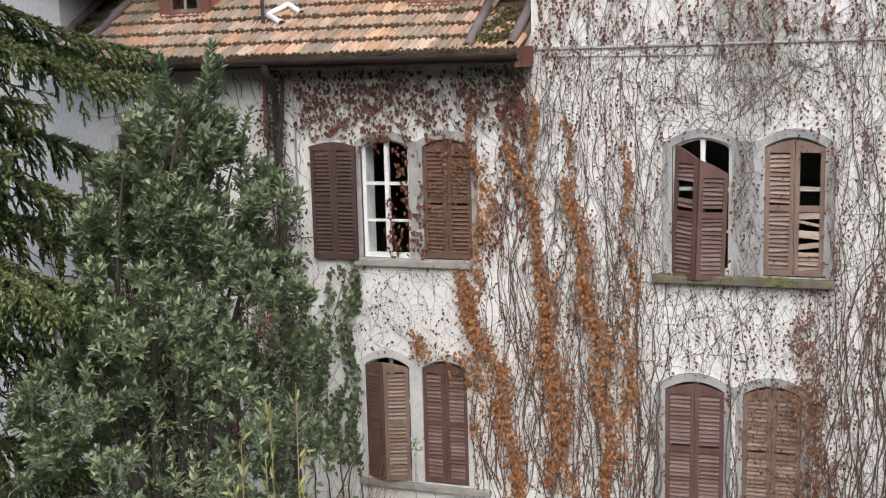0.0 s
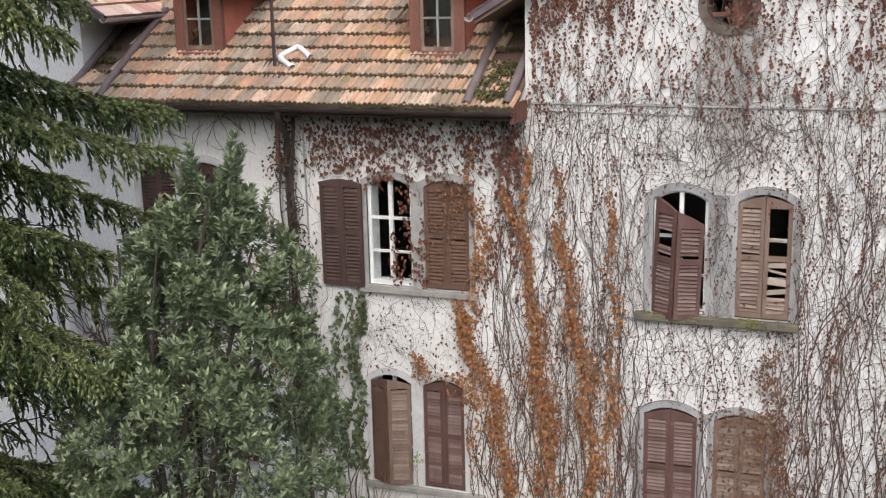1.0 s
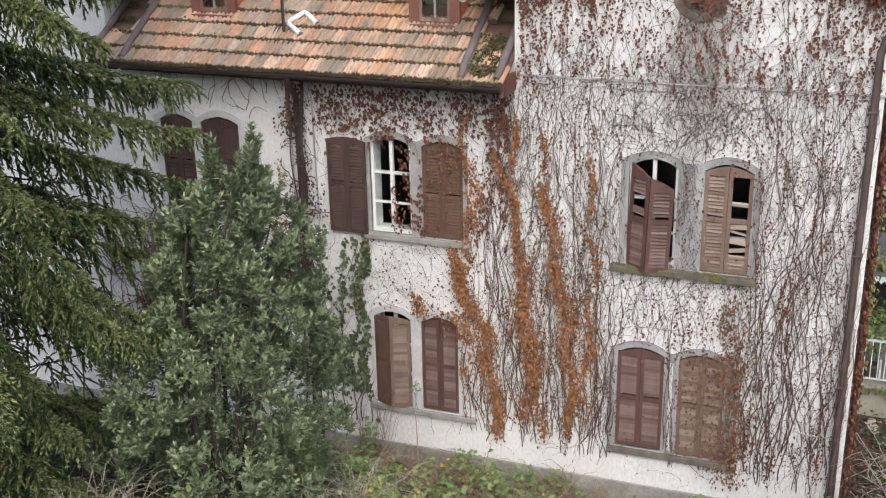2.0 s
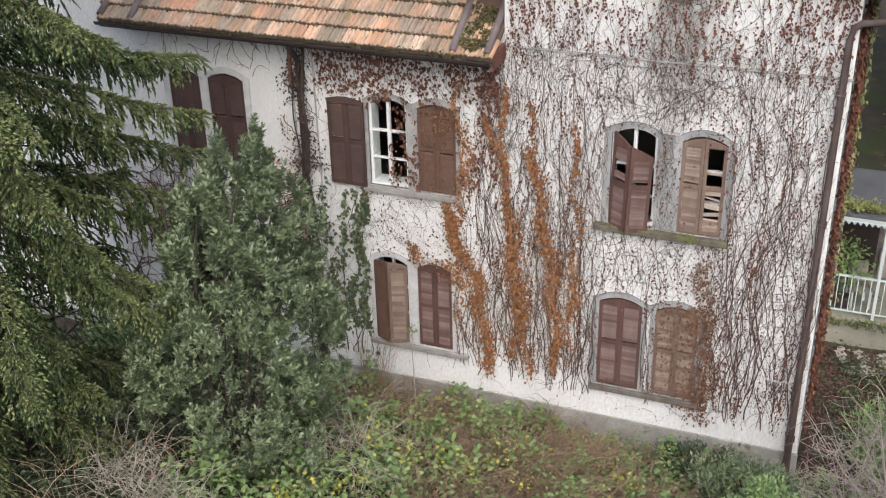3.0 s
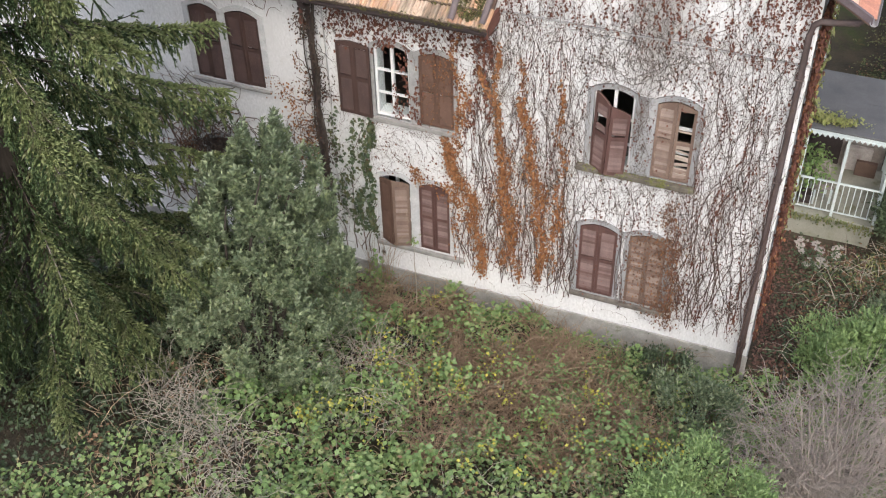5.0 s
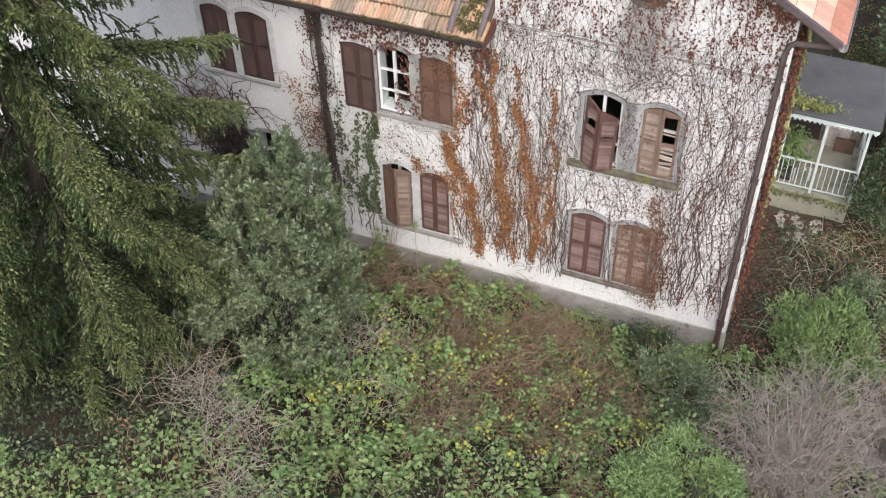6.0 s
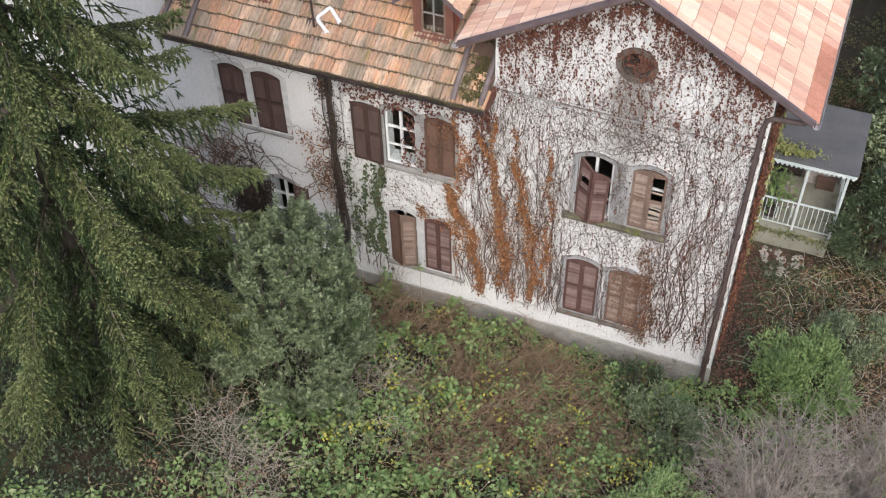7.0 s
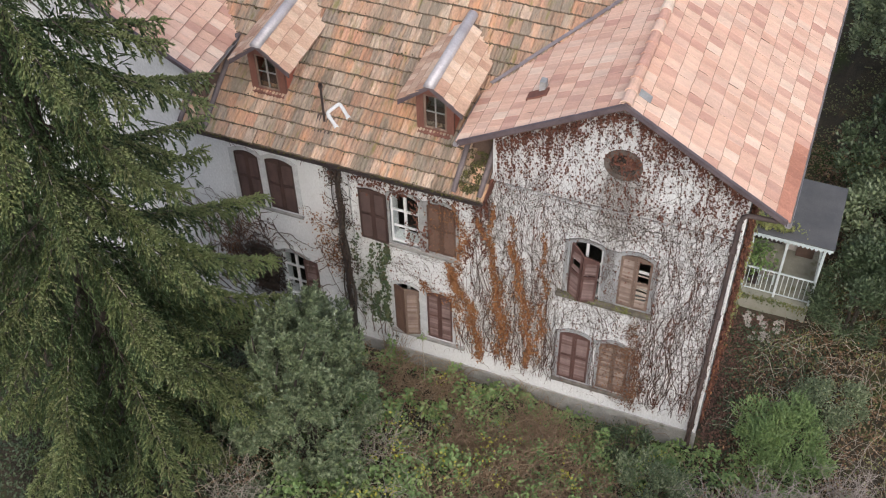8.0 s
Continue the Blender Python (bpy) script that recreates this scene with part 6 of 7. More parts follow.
    B, W, L, Q = np.concatenate(B), np.concatenate(W), np.concatenate(L), np.concatenate(Q)
    # paler colour painted on limb tops and outer ends, where light falls
    lit_ends = Q + rg.normal(0, 0.14, len(Q)) > 0.62
    for k, name, key, label in ((~lit_ends, "needle_mass", "needles", "hanging and inner sprays of short needles, painted darker as in shade"), (lit_ends, "shoot_mass", "needle_tips", "lighter green shoots at limbs' tops and ends, new growth and painted light")):
        big = 1.3 if key == "needle_tips" else 1.0
        v, f = brush_shoots(rg, B[k], W[k], L[k] * big, rg.uniform(0.014, 0.021, k.sum()) * big)
        tagged(mesh_of(name, v, f, M[key], t, label), kind="stuff")
    # small brown buds and cones at some ends
    ends = B[rg.random(len(B)) < 0.006]
    leaf_part("bud_mass", ends, rg.normal(0, 0.4, ends.shape) + drop, rg.normal(0, 1, ends.shape), rg.uniform(0.04, 0.08, len(ends)), M["leaf_tan"], t, 0.4, 0.5)["kind"] = "stuff"
    return t


spruce(-11.2, -5.1, 24.0, 31)


def shrub(name, label, x, y, top, radius, material, n, size, seed, aspect=0.4, group="", squash=1.0, stem="bark", flat=0.6):
    """A rounded shrub: several stems from the ground and a lumpy crown of sprays."""
    rg = np.random.default_rng(seed)
    z0 = float(ground_z(x, y))
    t = thing(name, label, "shrub", group, at=(x, y, z0))
    h = top - z0
    lines = []
    for k in range(8):
        a = rg.uniform(0, 6.28)
        r = radius * rg.uniform(0.2, 0.75)
        pts = [(0.1 * math.cos(a), 0.1 * math.sin(a), -0.1)] + [(r * u * math.cos(a + 0.5 * u), r * u * math.sin(a + 0.5 * u), h * rg.uniform(0.8, 0.9) * u ** 0.8) for u in (0.3, 0.6, 0.85, 1)]
        lines.append((pts, 0.035, 0.01))
    tagged(tube_part("stem_mass", lines, M[stem], t, sides=5), kind="stuff")
    base = max(0.12 * h, h - 2.6 * radius * squash)
    k = max(12, n // 22)
    e = unit(rg.normal(0, 1, (k, 3)))
    e[:, 2] = np.abs(e[:, 2]) - 0.55 * (rg.random(k) < 0.4)
    r = rg.uniform(0.62, 1.0, (k, 1))
    mid = (base + h) / 2
    lobe = np.concatenate([e[:, :2] * radius * r, mid + e[:, 2:] * (h - base) / 2 * r * 0.9], 1)
    pick = rg.integers(0, k, n)
    d = unit(rg.normal(0, 0.8, (n, 3)) + e[pick] * 0.8 + np.array([[0, 0, 0.35]]))
    c = lobe[pick] + d * radius * rg.uniform(0.16, 0.30, k)[pick][:, None] * rg.uniform(0.7, 1.1, (n, 1))
    c[:, 2] = np.clip(c[:, 2], 0.05, h)
    p, dd, nn, s = sprays(rg, c, d + np.array([[0, 0, 0.4]]), 14, 0.3 * size[1] + 0.05, size, 0.3)
    leaf_part("crown", p, dd, nn, s, material, t, aspect, 0.3)
    return t


shrub("evergreen_shrub", "bright green feathery shrub beside the path", 2.05, 0.42, 0.85, 1.02, M["shrub"], 760, (0.06, 0.13), 41, 0.3, "green shrubs")
shrub("evergreen_shrub", "tall bright green shrub in the garden's corner", 0.25, -5.6, 3.75, 0.95, M["shrub"], 560, (0.05, 0.10), 42, 0.34, "green shrubs")
shrub("evergreen_shrub", "dark green low shrub at the wall's corner", -0.35, -2.1, 1.2, 0.85, M["leaf_laurel"], 460, (0.05, 0.10), 43, 0.4, "green shrubs")
shrub("evergreen_shrub", "dark green low shrub at the foot of the wall", -1.3, -1.0, 0.55, 0.6, M["bramble_dark"], 240, (0.05, 0.10), 44, 0.4, "green shrubs")
shrub("evergreen_shrub", "dark blue-green shrub behind the bright one", 2.75, 1.75, 0.9, 0.8, M["leaf_laurel"], 420, (0.05, 0.10), 45, 0.4, "green shrubs")
shrub("evergreen_shrub", "dark green shrub beside the porch", 3.0, 4.9, 1.9, 1.15, M["bramble_dark"], 620, (0.06, 0.12), 46, 0.45, "green shrubs")
# woodland edge behind the porch
rw = random.Random(77)
for i, (x, y, top, r) in enumerate(((4.3, 6.2, 2.6, 1.7), (3.9, 9.6, 4.0, 2.0), (3.4, 13.2, 4.6, 2.1), (6.6, 9.0, 4.6, 2.3), (5.8, 13.0, 5.4, 2.4), (2.9, 17.0, 5.0, 2.3), (6.3, 3.4, 2.4, 1.6), (5.6, 17.5, 6.0, 2.6), (1.6, 20.5, 5.5, 2.4), (8.6, 6.0, 3.6, 1.9), (4.2, 22, 6.5, 2.8), (3.2, 7.6, 1.8, 1.2))):
    shrub("woodland_shrub", "dark ivy-grown shrub at the woodland's edge", x, y, top, r, M[("bramble_dark", "bramble_dark", "leaf_laurel")[i % 3]], int(440 * r), (0.08, 0.17), 60 + i, 0.55, "woodland's edge")


def bare_shrub(x, y, top, radius, seed, n=150):
    """A leafless shrub: stems that fork again and again into thin twigs."""
    rg = np.random.default_rng(seed)
    z0 = float(ground_z(x, y))
    t = thing("bare_shrub", "leafless grey-mauve shrub of tangled thin twigs", "shrub", "bare shrubs", at=(x, y, z0))
    h = top - z0
    stems, twigs = [], []
    for i in range(n):
        a = rg.uniform(0, 6.28)
        r = radius * math.sqrt(rg.uniform(0.02, 1))
        hh = h * rg.uniform(0.72, 1.0) * (1 - 0.35 * (r / radius) ** 2)
        u = np.linspace(0, 1, 7)[:, None]
        pts = np.concatenate([r * u ** 1.3 * math.cos(a), r * u ** 1.3 * math.sin(a), hh * u ** 0.85], 1) + np.array([[0.25 * math.cos(a * 3), 0.25 * math.sin(a * 3), 0]]) * (1 - u)
        pts = pts + rg.normal(0, 0.15, pts.shape) * u
        stems.append((pts, 0.012, 0.004))
        for j in range(25):
            v = rg.uniform(0.2, 1.0)
            p = np.array([np.interp(v, u[:, 0], pts[:, c]) for c in range(3)])
            way = np.array([math.cos(a), math.sin(a), 0.3]) * 0.4 + rg.normal(0, 0.8, 3)
            way /= np.linalg.norm(way)
            ln = rg.uniform(0.2, 0.55)
            q = [p]
            for _ in range(4):
                p = p + way * ln / 4
                way = way + rg.normal(0, 0.4, 3)
                way /= np.linalg.norm(way)
                q.append(p)
            twigs.append((q, 0.005, 0.002))
    tagged(tube_part("stem_mass", stems, M["twig"], t, sides=4), kind="stuff")
    tagged(tube_part("twig_mass", twigs, M["twig"], t, sides=3), kind="stuff")


bare_shrub(1.75, -4.1, 4.6, 1.65, 51, 150)
bare_shrub(3.5, -2.3, 2.9, 1.5, 52, 95)
bare_shrub(4.2, -5.6, 4.4, 1.6, 53, 80)


def undergrowth():
    rg = np.random.default_rng(9)

    def inside(x, y):
        return (x > -17) & (x < X_R + 0.1) & (y > -0.05) & (y < 10.1)

    def bank(x, y):
        """Depth of the growth over the ground."""
        return 0.24 + 0.66 * np.clip(-y / 3.2, 0, 1) + 0.22 * np.clip(-y / 1.2, 0.2, 1) * np.sin(1.7 * x + 0.8) * np.sin(1.9 * y) + 0.14 * np.sin(4.1 * x) * np.cos(3.7 * y + 1)

    def scatter(n, x0, x1, y0, y1):
        x, y = rg.uniform(x0, x1, n), rg.uniform(y0, y1, n)
        k = ~inside(x, y)
        return x[k], y[k]

    def leaves(name, x, y, lo, hi, size, material, label, category, aspect=0.6, lobed=False, dome=None):
        m = len(x)
        mound = 0.16 * np.sin(5.3 * x + 2.1 * np.sin(2.3 * y)) * np.sin(5.9 * y + 1.7 * np.sin(2.9 * x)) + 0.08 * np.sin(11 * x + 1) * np.sin(12 * y)
        z = ground_z(x, y) + np.maximum(0.04, (bank(x, y) + mound) * rg.uniform(lo, hi, m))
        if dome is not None:
            z = z + dome
        d = np.stack([rg.normal(0, 1, m), rg.normal(0, 1, m), rg.normal(-0.15, 0.35, m)], 1)
        n = np.stack([rg.normal(0, 0.55, m), rg.normal(-0.2, 0.55, m), np.ones(m)], 1)
        v, f = leaf_arrays(np.stack([x, y, z], 1), d, n, rg.uniform(size[0], size[1], m), aspect, 0.3, lobed)
        ob = mesh_of(name, v, f, material)
        tagged(ob, label, category, kind="stuff")

    def clumps(n, per, spread, x0, x1, y0, y1, keep=None, lift=0.0):
        """Leaves bunched in low domes; with lift also the height of each leaf in its dome."""
        cx, cy = scatter(n, x0, x1, y0, y1)
        if keep is not None:
            k = keep(cx, cy)
            cx, cy = cx[k], cy[k]
        m = len(cx) * per
        sp = np.repeat(spread * rg.uniform(0.6, 1.5, len(cx)), per)
        dx, dy = rg.normal(0, 1, m), rg.normal(0, 1, m)
        x, y = np.repeat(cx, per) + dx * sp, np.repeat(cy, per) + dy * sp
        up = lift * np.repeat(rg.uniform(-0.4, 1.3, len(cx)), per) * np.exp(-0.4 * (dx ** 2 + dy ** 2))
        k = ~inside(x, y)
        return (x[k], y[k], up[k]) if lift else (x[k], y[k])

    def patch(x, y, spots):
        return sum(np.exp(-((x - a) ** 2 + (y - b) ** 2) / c ** 2) for a, b, c in spots)

    open_ground = lambda x, y: np.hypot(x + 11.2, y + 5.1) > 3.4
    rough = lambda x, y: np.sin(2.1 * x + 1.2) * np.sin(2.4 * y + 0.5 * x) + 0.5 * np.sin(4.3 * x - 3.7 * y)
    # dry places: along the wall, before the wing, and the grey tangle beside the laurel
    brown = lambda x, y: 1.15 * patch(x, y, ((-7.0, -0.9, 0.95), (-4.5, -2.3, 0.95), (-3.1, -2.9, 1.1), (-1.9, -2.0, 0.9), (-3.4, -1.2, 0.8), (-1.7, -4.0, 0.9), (-4.0, -4.0, 0.7))) + 0.6 * rough(x, y)
    pale = lambda x, y: 1.25 * patch(x, y, ((-6.35, -3.7, 0.8), (-8.4, -6.0, 0.8), (-7.1, -6.6, 0.7), (-6.5, -7.7, 0.6), (-5.2, -4.9, 0.5))) + 0.3 * rough(x, y)
    x, y, up = clumps(2300, 27, 0.10, -13, 5.0, -11.5, -0.15, lambda a, b: (brown(a, b) < 1.0) & (pale(a, b) < 1.0) & open_ground(a, b), 0.36)
    leaves("bramble_leaves", x, y, 0.35, 1.0, (0.055, 0.125), M["bramble"], "thick green brambles over the garden", "brambles", 0.7, dome=up)
    x, y, up = clumps(900, 26, 0.11, -9, 5.0, -10, -0.15, lambda a, b: open_ground(a, b) & (rough(a + 3, b) > 0.15) & (brown(a, b) < 1.1), 0.42)
    leaves("fresh_leaves", x, y, 0.5, 1.05, (0.06, 0.135), M["fresh"], "fresh green leaves in clumps among the brambles", "brambles", 0.75, dome=up)
    x, y, up = clumps(900, 26, 0.13, -12, 3.0, -11, -1.5, lambda a, b: open_ground(a, b) & ((rough(a, b + 2) > 0.1) | (pale(a, b) > 0.8)), 0.3)
    leaves("grey_leaves", x, y, 0.4, 1.05, (0.045, 0.09), M["grey_green"], "grey-green leaves among dead stems", "brambles", 0.45, dome=up)
    # leaves below the spruce take a dark colour for its shade
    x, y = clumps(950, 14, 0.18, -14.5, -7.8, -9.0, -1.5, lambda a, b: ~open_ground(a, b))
    leaves("shaded_leaves", x, y, 0.1, 0.6, (0.05, 0.10), M["bramble_dark"], "ivy leaves on the ground under the spruce, shade put into their colour", "ivy", 0.7)
    x, y, up = clumps(460, 20, 0.10, -5.8, -0.6, -4.8, -0.7, lambda a, b: (brown(a, b) > 0.5) & (rough(2 * a, 2 * b + 1) > 0.0), 0.3)
    leaves("fresh_leaves", x, y, 0.7, 1.1, (0.04, 0.09), M["fresh"], "green leaves showing through the dry grass", "brambles", 0.7, dome=up)
    # low leaves coloured dark to stand for shade between the clumps
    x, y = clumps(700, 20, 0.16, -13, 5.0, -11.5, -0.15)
    leaves("dark_leaves", x, y, 0.1, 0.7, (0.05, 0.10), M["bramble_dark"], "green leaves deep in the brambles, coloured darker for the shade there", "brambles", 0.6)
    x, y = clumps(210, 15, 0.10, -6.6, -0.4, -5.6, -0.6, lambda a, b: rough(2.3 * a + 1, 2.1 * b) > 0.25)
    leaves("yellow_leaves", x, y, 0.95, 1.25, (0.04, 0.085), M["yellow"], "yellow autumn leaves among the brambles", "leaves", 0.75)
    x, y = clumps(1700, 16, 0.16, -9, 5.0, -9, 0.2, lambda a, b: (brown(a, b) > 0.5) | (rough(a, b) > 0.45))
    leaves("dead_leaves", x, y, 0.3, 0.95, (0.05, 0.10), M["leaf_tan"], "withered brown leaves among the brambles", "leaves", 0.6)
    x, y = scatter(7000, 0.2, 2.2, -3.5, 4.6)
    m = len(x)
    z = ground_z(x, y) + rg.uniform(0.01, 0.05, m)
    v, f = leaf_arrays(np.stack([x, y, z], 1), np.stack([rg.normal(0, 1, m), rg.normal(0, 1, m), rg.normal(0, 0.2, m)], 1), np.stack([rg.normal(0, 0.4, m), rg.normal(0, 0.4, m), np.ones(m)], 1), rg.uniform(0.05, 0.10, m), 0.7, 0.4, True)
    tagged(mesh_of("fallen_leaves", v, f, M["leaf_fallen"]), "fallen red-brown leaves along the side path", "leaves", kind="stuff")
    x, y = clumps(1500, 18, 0.2, 1.0, 9.0, -1.5, 20, lambda a, b: (np.hypot(a - 0.6, b - 5.6) > 1.9) & (rough(a, b + 1) > 0.0))
    leaves("side_growth", x, y, 0.15, 0.9, (0.05, 0.11), M["bramble_side"], "dull green growth beside the path", "undergrowth", 0.6)

    x, y = clumps(520, 16, 0.2, 1.2, 7.0, -1.0, 12, lambda a, b: (np.hypot(a - 0.6, b - 5.6) > 1.9) & (rough(a, b) > 0.1))
    leaves("yellowish_growth", x, y, 0.6, 1.0, (0.05, 0.11), M["yellow_green"], "yellowish grass and leaves beside the path", "undergrowth", 0.35)
    x, y = clumps(1500, 16, 0.18, 0.9, 7.0, -1.0, 12, lambda a, b: (np.hypot(a - 0.6, b - 5.6) > 1.9) & (rough(a + 2, b) > -0.5))
    leaves("dead_leaves", x, y, 0.2, 0.85, (0.05, 0.10), M["leaf_tan"], "withered brown leaves beside the path", "leaves", 0.6)

    x, y = clumps(150, 20, 0.13, -3.6, 0.2, -1.6, -0.2)
    leaves("wall_weeds", x, y, 0.4, 1.25, (0.05, 0.11), M["bramble"], "green weeds along the wall's foot", "weeds", 0.5)
    x, y = clumps(260, 18, 0.15, 0.5, 2.6, -1.0, 4.4)
    leaves("path_weeds", x, y, 0.2, 1.0, (0.05, 0.10), M["bramble_dark"], "dark green weeds beside the path", "weeds", 0.5)

    def stalks(name, n, x0, x1, y0, y1, length, r, material, label, keep=None, lean=0.7, sides=3, arch=0.5, low=0.1):
        cx, cy = scatter(n, x0, x1, y0, y1)
        if keep is not None:
            k = keep(cx, cy)
            cx, cy = cx[k], cy[k]
        lines = []
        for a, b in zip(cx, cy):
            ln = rg.uniform(*length)
            th = rg.uniform(0, 6.28)
            le = lean * rg.uniform(0.3, 1.2)
            z0 = float(ground_z(a, b)) + float(bank(a, b)) * rg.uniform(low, low + 0.5)
            u = np.linspace(0, 1, 6)[:, None]
            p = np.concatenate([a + ln * le * u * math.cos(th), b + ln * le * u * math.sin(th), z0 + ln * (u - arch * u ** 2)], 1) + rg.normal(0, 0.02, (6, 3))
            p[:, 1] = np.where((p[:, 0] < X_R) & (p[:, 1] > -0.05), -0.05, p[:, 1])
            lines.append((p, r, r * 0.4))
        v, f = tubes(lines, sides)
        tagged(mesh_of(name, v, f, material), label, "stalks", kind="stuff")

    stalks("dry_grass", 3800, -8.6, -3.0, -3.2, -0.15, (0.5, 1.2), 0.008, M["dry_red"], "dry brown grass along the wall", lambda a, b: brown(a, b) > 0.45, 0.75, 3, 0.65)
    stalks("dry_grass", 8500, -5.8, 0.2, -5.5, -0.2, (0.4, 1.0), 0.007, M["dry_red"], "dry brown grass among the brambles", lambda a, b: brown(a, b) > 0.4, 0.8, 3, 0.65, 0.35)
    stalks("pale_stems", 3300, -10, -4.4, -8.6, -2.4, (0.4, 1.2), 0.006, M["pale_twig"], "pale dead stems arching over the brambles", lambda a, b: pale(a, b) > 0.75, 0.9, 3, 0.75, 0.75)
    stalks("pale_stems", 330, -9.0, 2.5, -8.0, -0.5, (0.5, 1.3), 0.006, M["pale_twig"], "pale dead stems among the brambles", None, 0.9, 4, 0.75)
    # dry canes that arch up before the sill of the middle window
    canes = []
    for i in range(34):
        a, top, reach = rg.uniform(-7.5, -6.95), rg.uniform(0.75, 1.35), rg.normal(0, 0.3)
        u = np.linspace(0, 1, 8)[:, None]
        z0 = float(ground_z(a, -0.4))
        p = np.concatenate([a + reach * u ** 1.5, -0.42 + 0.22 * u + 0 * u, z0 + (top - z0) * (1.45 * u - 0.45 * u ** 3)], 1) + rg.normal(0, 0.012, (8, 3))
        canes.append((p, 0.005, 0.002))
    v, f = tubes(canes, 3)
    tagged(mesh_of("dry_canes", v, f, M["dry_red"]), "dry brown canes arching before a window sill", "stalks", kind="stuff")
    stalks("fallen_branches", 16, 0.9, 2.1, 1.2, 3.0, (0.4, 0.8), 0.011, M["pale_twig"], "pale fallen branches lying beside the path", None, 1.4, 5, 0.95)
    stalks("bramble_canes", 1700, -10, 4, -10, -0.3, (0.5, 1.3), 0.007, M["dry"], "brown bramble canes", None, 0.8, 3, 0.7)
    stalks("pale_stems", 520, 0.9, 5.0, -0.5, 7.0, (0.5, 1.2), 0.007, M["pale_twig"], "pale dead stems beside the path", lambda a, b: np.hypot(a - 0.6, b - 5.6) > 1.7, 0.9, 4, 0.7)


undergrowth()


def wispy_shrub(x, y, top, radius, seed, n=46):
    """Upright yellowish shoots with small leaves."""
    rg = np.random.default_rng(seed)
    z0 = float(ground_z(x, y))
    t = thing("wispy_shrub", "slender yellowish green shrub of upright shoots", "shrub", at=(x, y, z0))
    h = top - z0
    lines, P, D = [], [], []
    for i in range(n):
        a, r = rg.uniform(0, 6.28), radius * math.sqrt(rg.random())
        hh = h * rg.uniform(0.55, 1.0) * (1 - 0.3 * r / radius)
        u = np.linspace(0, 1, 8)[:, None]
        pts = np.concatenate([r * u * math.cos(a), r * u * math.sin(a), hh * u], 1) + rg.normal(0, 0.015, (8, 3))
        lines.append((pts, 0.008, 0.003))
        m = 70
        q = rg.uniform(0.35, 1, m)
        P.append(np.stack([np.interp(q, u[:, 0], pts[:, c]) for c in range(3)], 1))
        D.append(np.array([[math.cos(a) * 0.4, math.sin(a) * 0.4, 1.0]]) + rg.normal(0, 0.5, (m, 3)))
    tagged(tube_part("shoot_mass", lines, M["dry"], t, sides=3), kind="stuff")
    P = np.concatenate(P)
    leaf_part("foliage", P, np.concatenate(D), rg.normal(0, 1, P.shape), rg.uniform(0.05, 0.10, len(P)), M["yellow_green"], t, 0.25, 0.3)


wispy_shrub(-3.45, -9.5, 5.45, 0.5, 81)
wispy_shrub(-2.87, -9.5, 5.0, 0.16, 82, 10)
# a thin sapling before the wall
sap = thing("sapling", "thin bare sapling standing before the wall", "sapling", at=(-6.38, -0.6, float(ground_z(-6.38, -0.6))))
tube_part("stem", [([(0, 0, -0.1), (0.02, 0.01, 0.7), (0.0, 0.0, 1.5), (0.03, 0.0, 2.1)], 0.013, 0.005)], M["pale_twig"], sap, sides=5)
rs = np.random.default_rng(5)
leaf_part("foliage", np.array([[0.02, 0, 2.0]]) + rs.normal(0, 0.05, (26, 3)), rs.normal(0, 1, (26, 3)), rs.normal(0, 0.4, (26, 3)) + np.array([[0, 0, 1.0]]), rs.uniform(0.05, 0.1, 26), M["bramble"], sap, 0.5)

# ---- roof tiles: last of all ----
def tile_mesh(name, w, l, material, flat=False):
    """An interlocking clay tile, 0.0 at the lower left corner: flutes across, a thick lower edge."""
    prof = [(0, 0.004), (0.10, 0.038), (0.24, 0.038), (0.36, 0.004), (0.50, 0.030), (0.64, 0.004), (0.76, 0.038), (0.92, 0.038), (1.0, 0.0)]
    if flat:
        prof = [(0, 0.0), (0.05, 0.009), (0.20, 0.008), (0.5, 0.005), (0.80, 0.008), (0.95, 0.009), (1.0, 0.0)]
    verts, faces = [], []
    n = len(prof)
    lift = 0.060 if not flat else 0.046
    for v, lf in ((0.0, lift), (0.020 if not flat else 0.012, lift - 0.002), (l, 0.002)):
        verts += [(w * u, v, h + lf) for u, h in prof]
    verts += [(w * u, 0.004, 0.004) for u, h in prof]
    for i in range(n - 1):
        faces.append((n + i, n + i + 1, 2 * n + i + 1, 2 * n + i))
    for i in range(n - 1):
        faces.append((i, i + 1, n + i + 1, n + i))
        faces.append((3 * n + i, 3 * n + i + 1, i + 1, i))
    me = bpy.data.meshes.new(name)
    me.from_pydata(verts, [], faces)
    me.materials.append(material)
    # lower strip and front face carry the painted course shadow
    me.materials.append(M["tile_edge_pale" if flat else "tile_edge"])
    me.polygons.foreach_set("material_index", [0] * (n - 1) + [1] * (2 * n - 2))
    return me


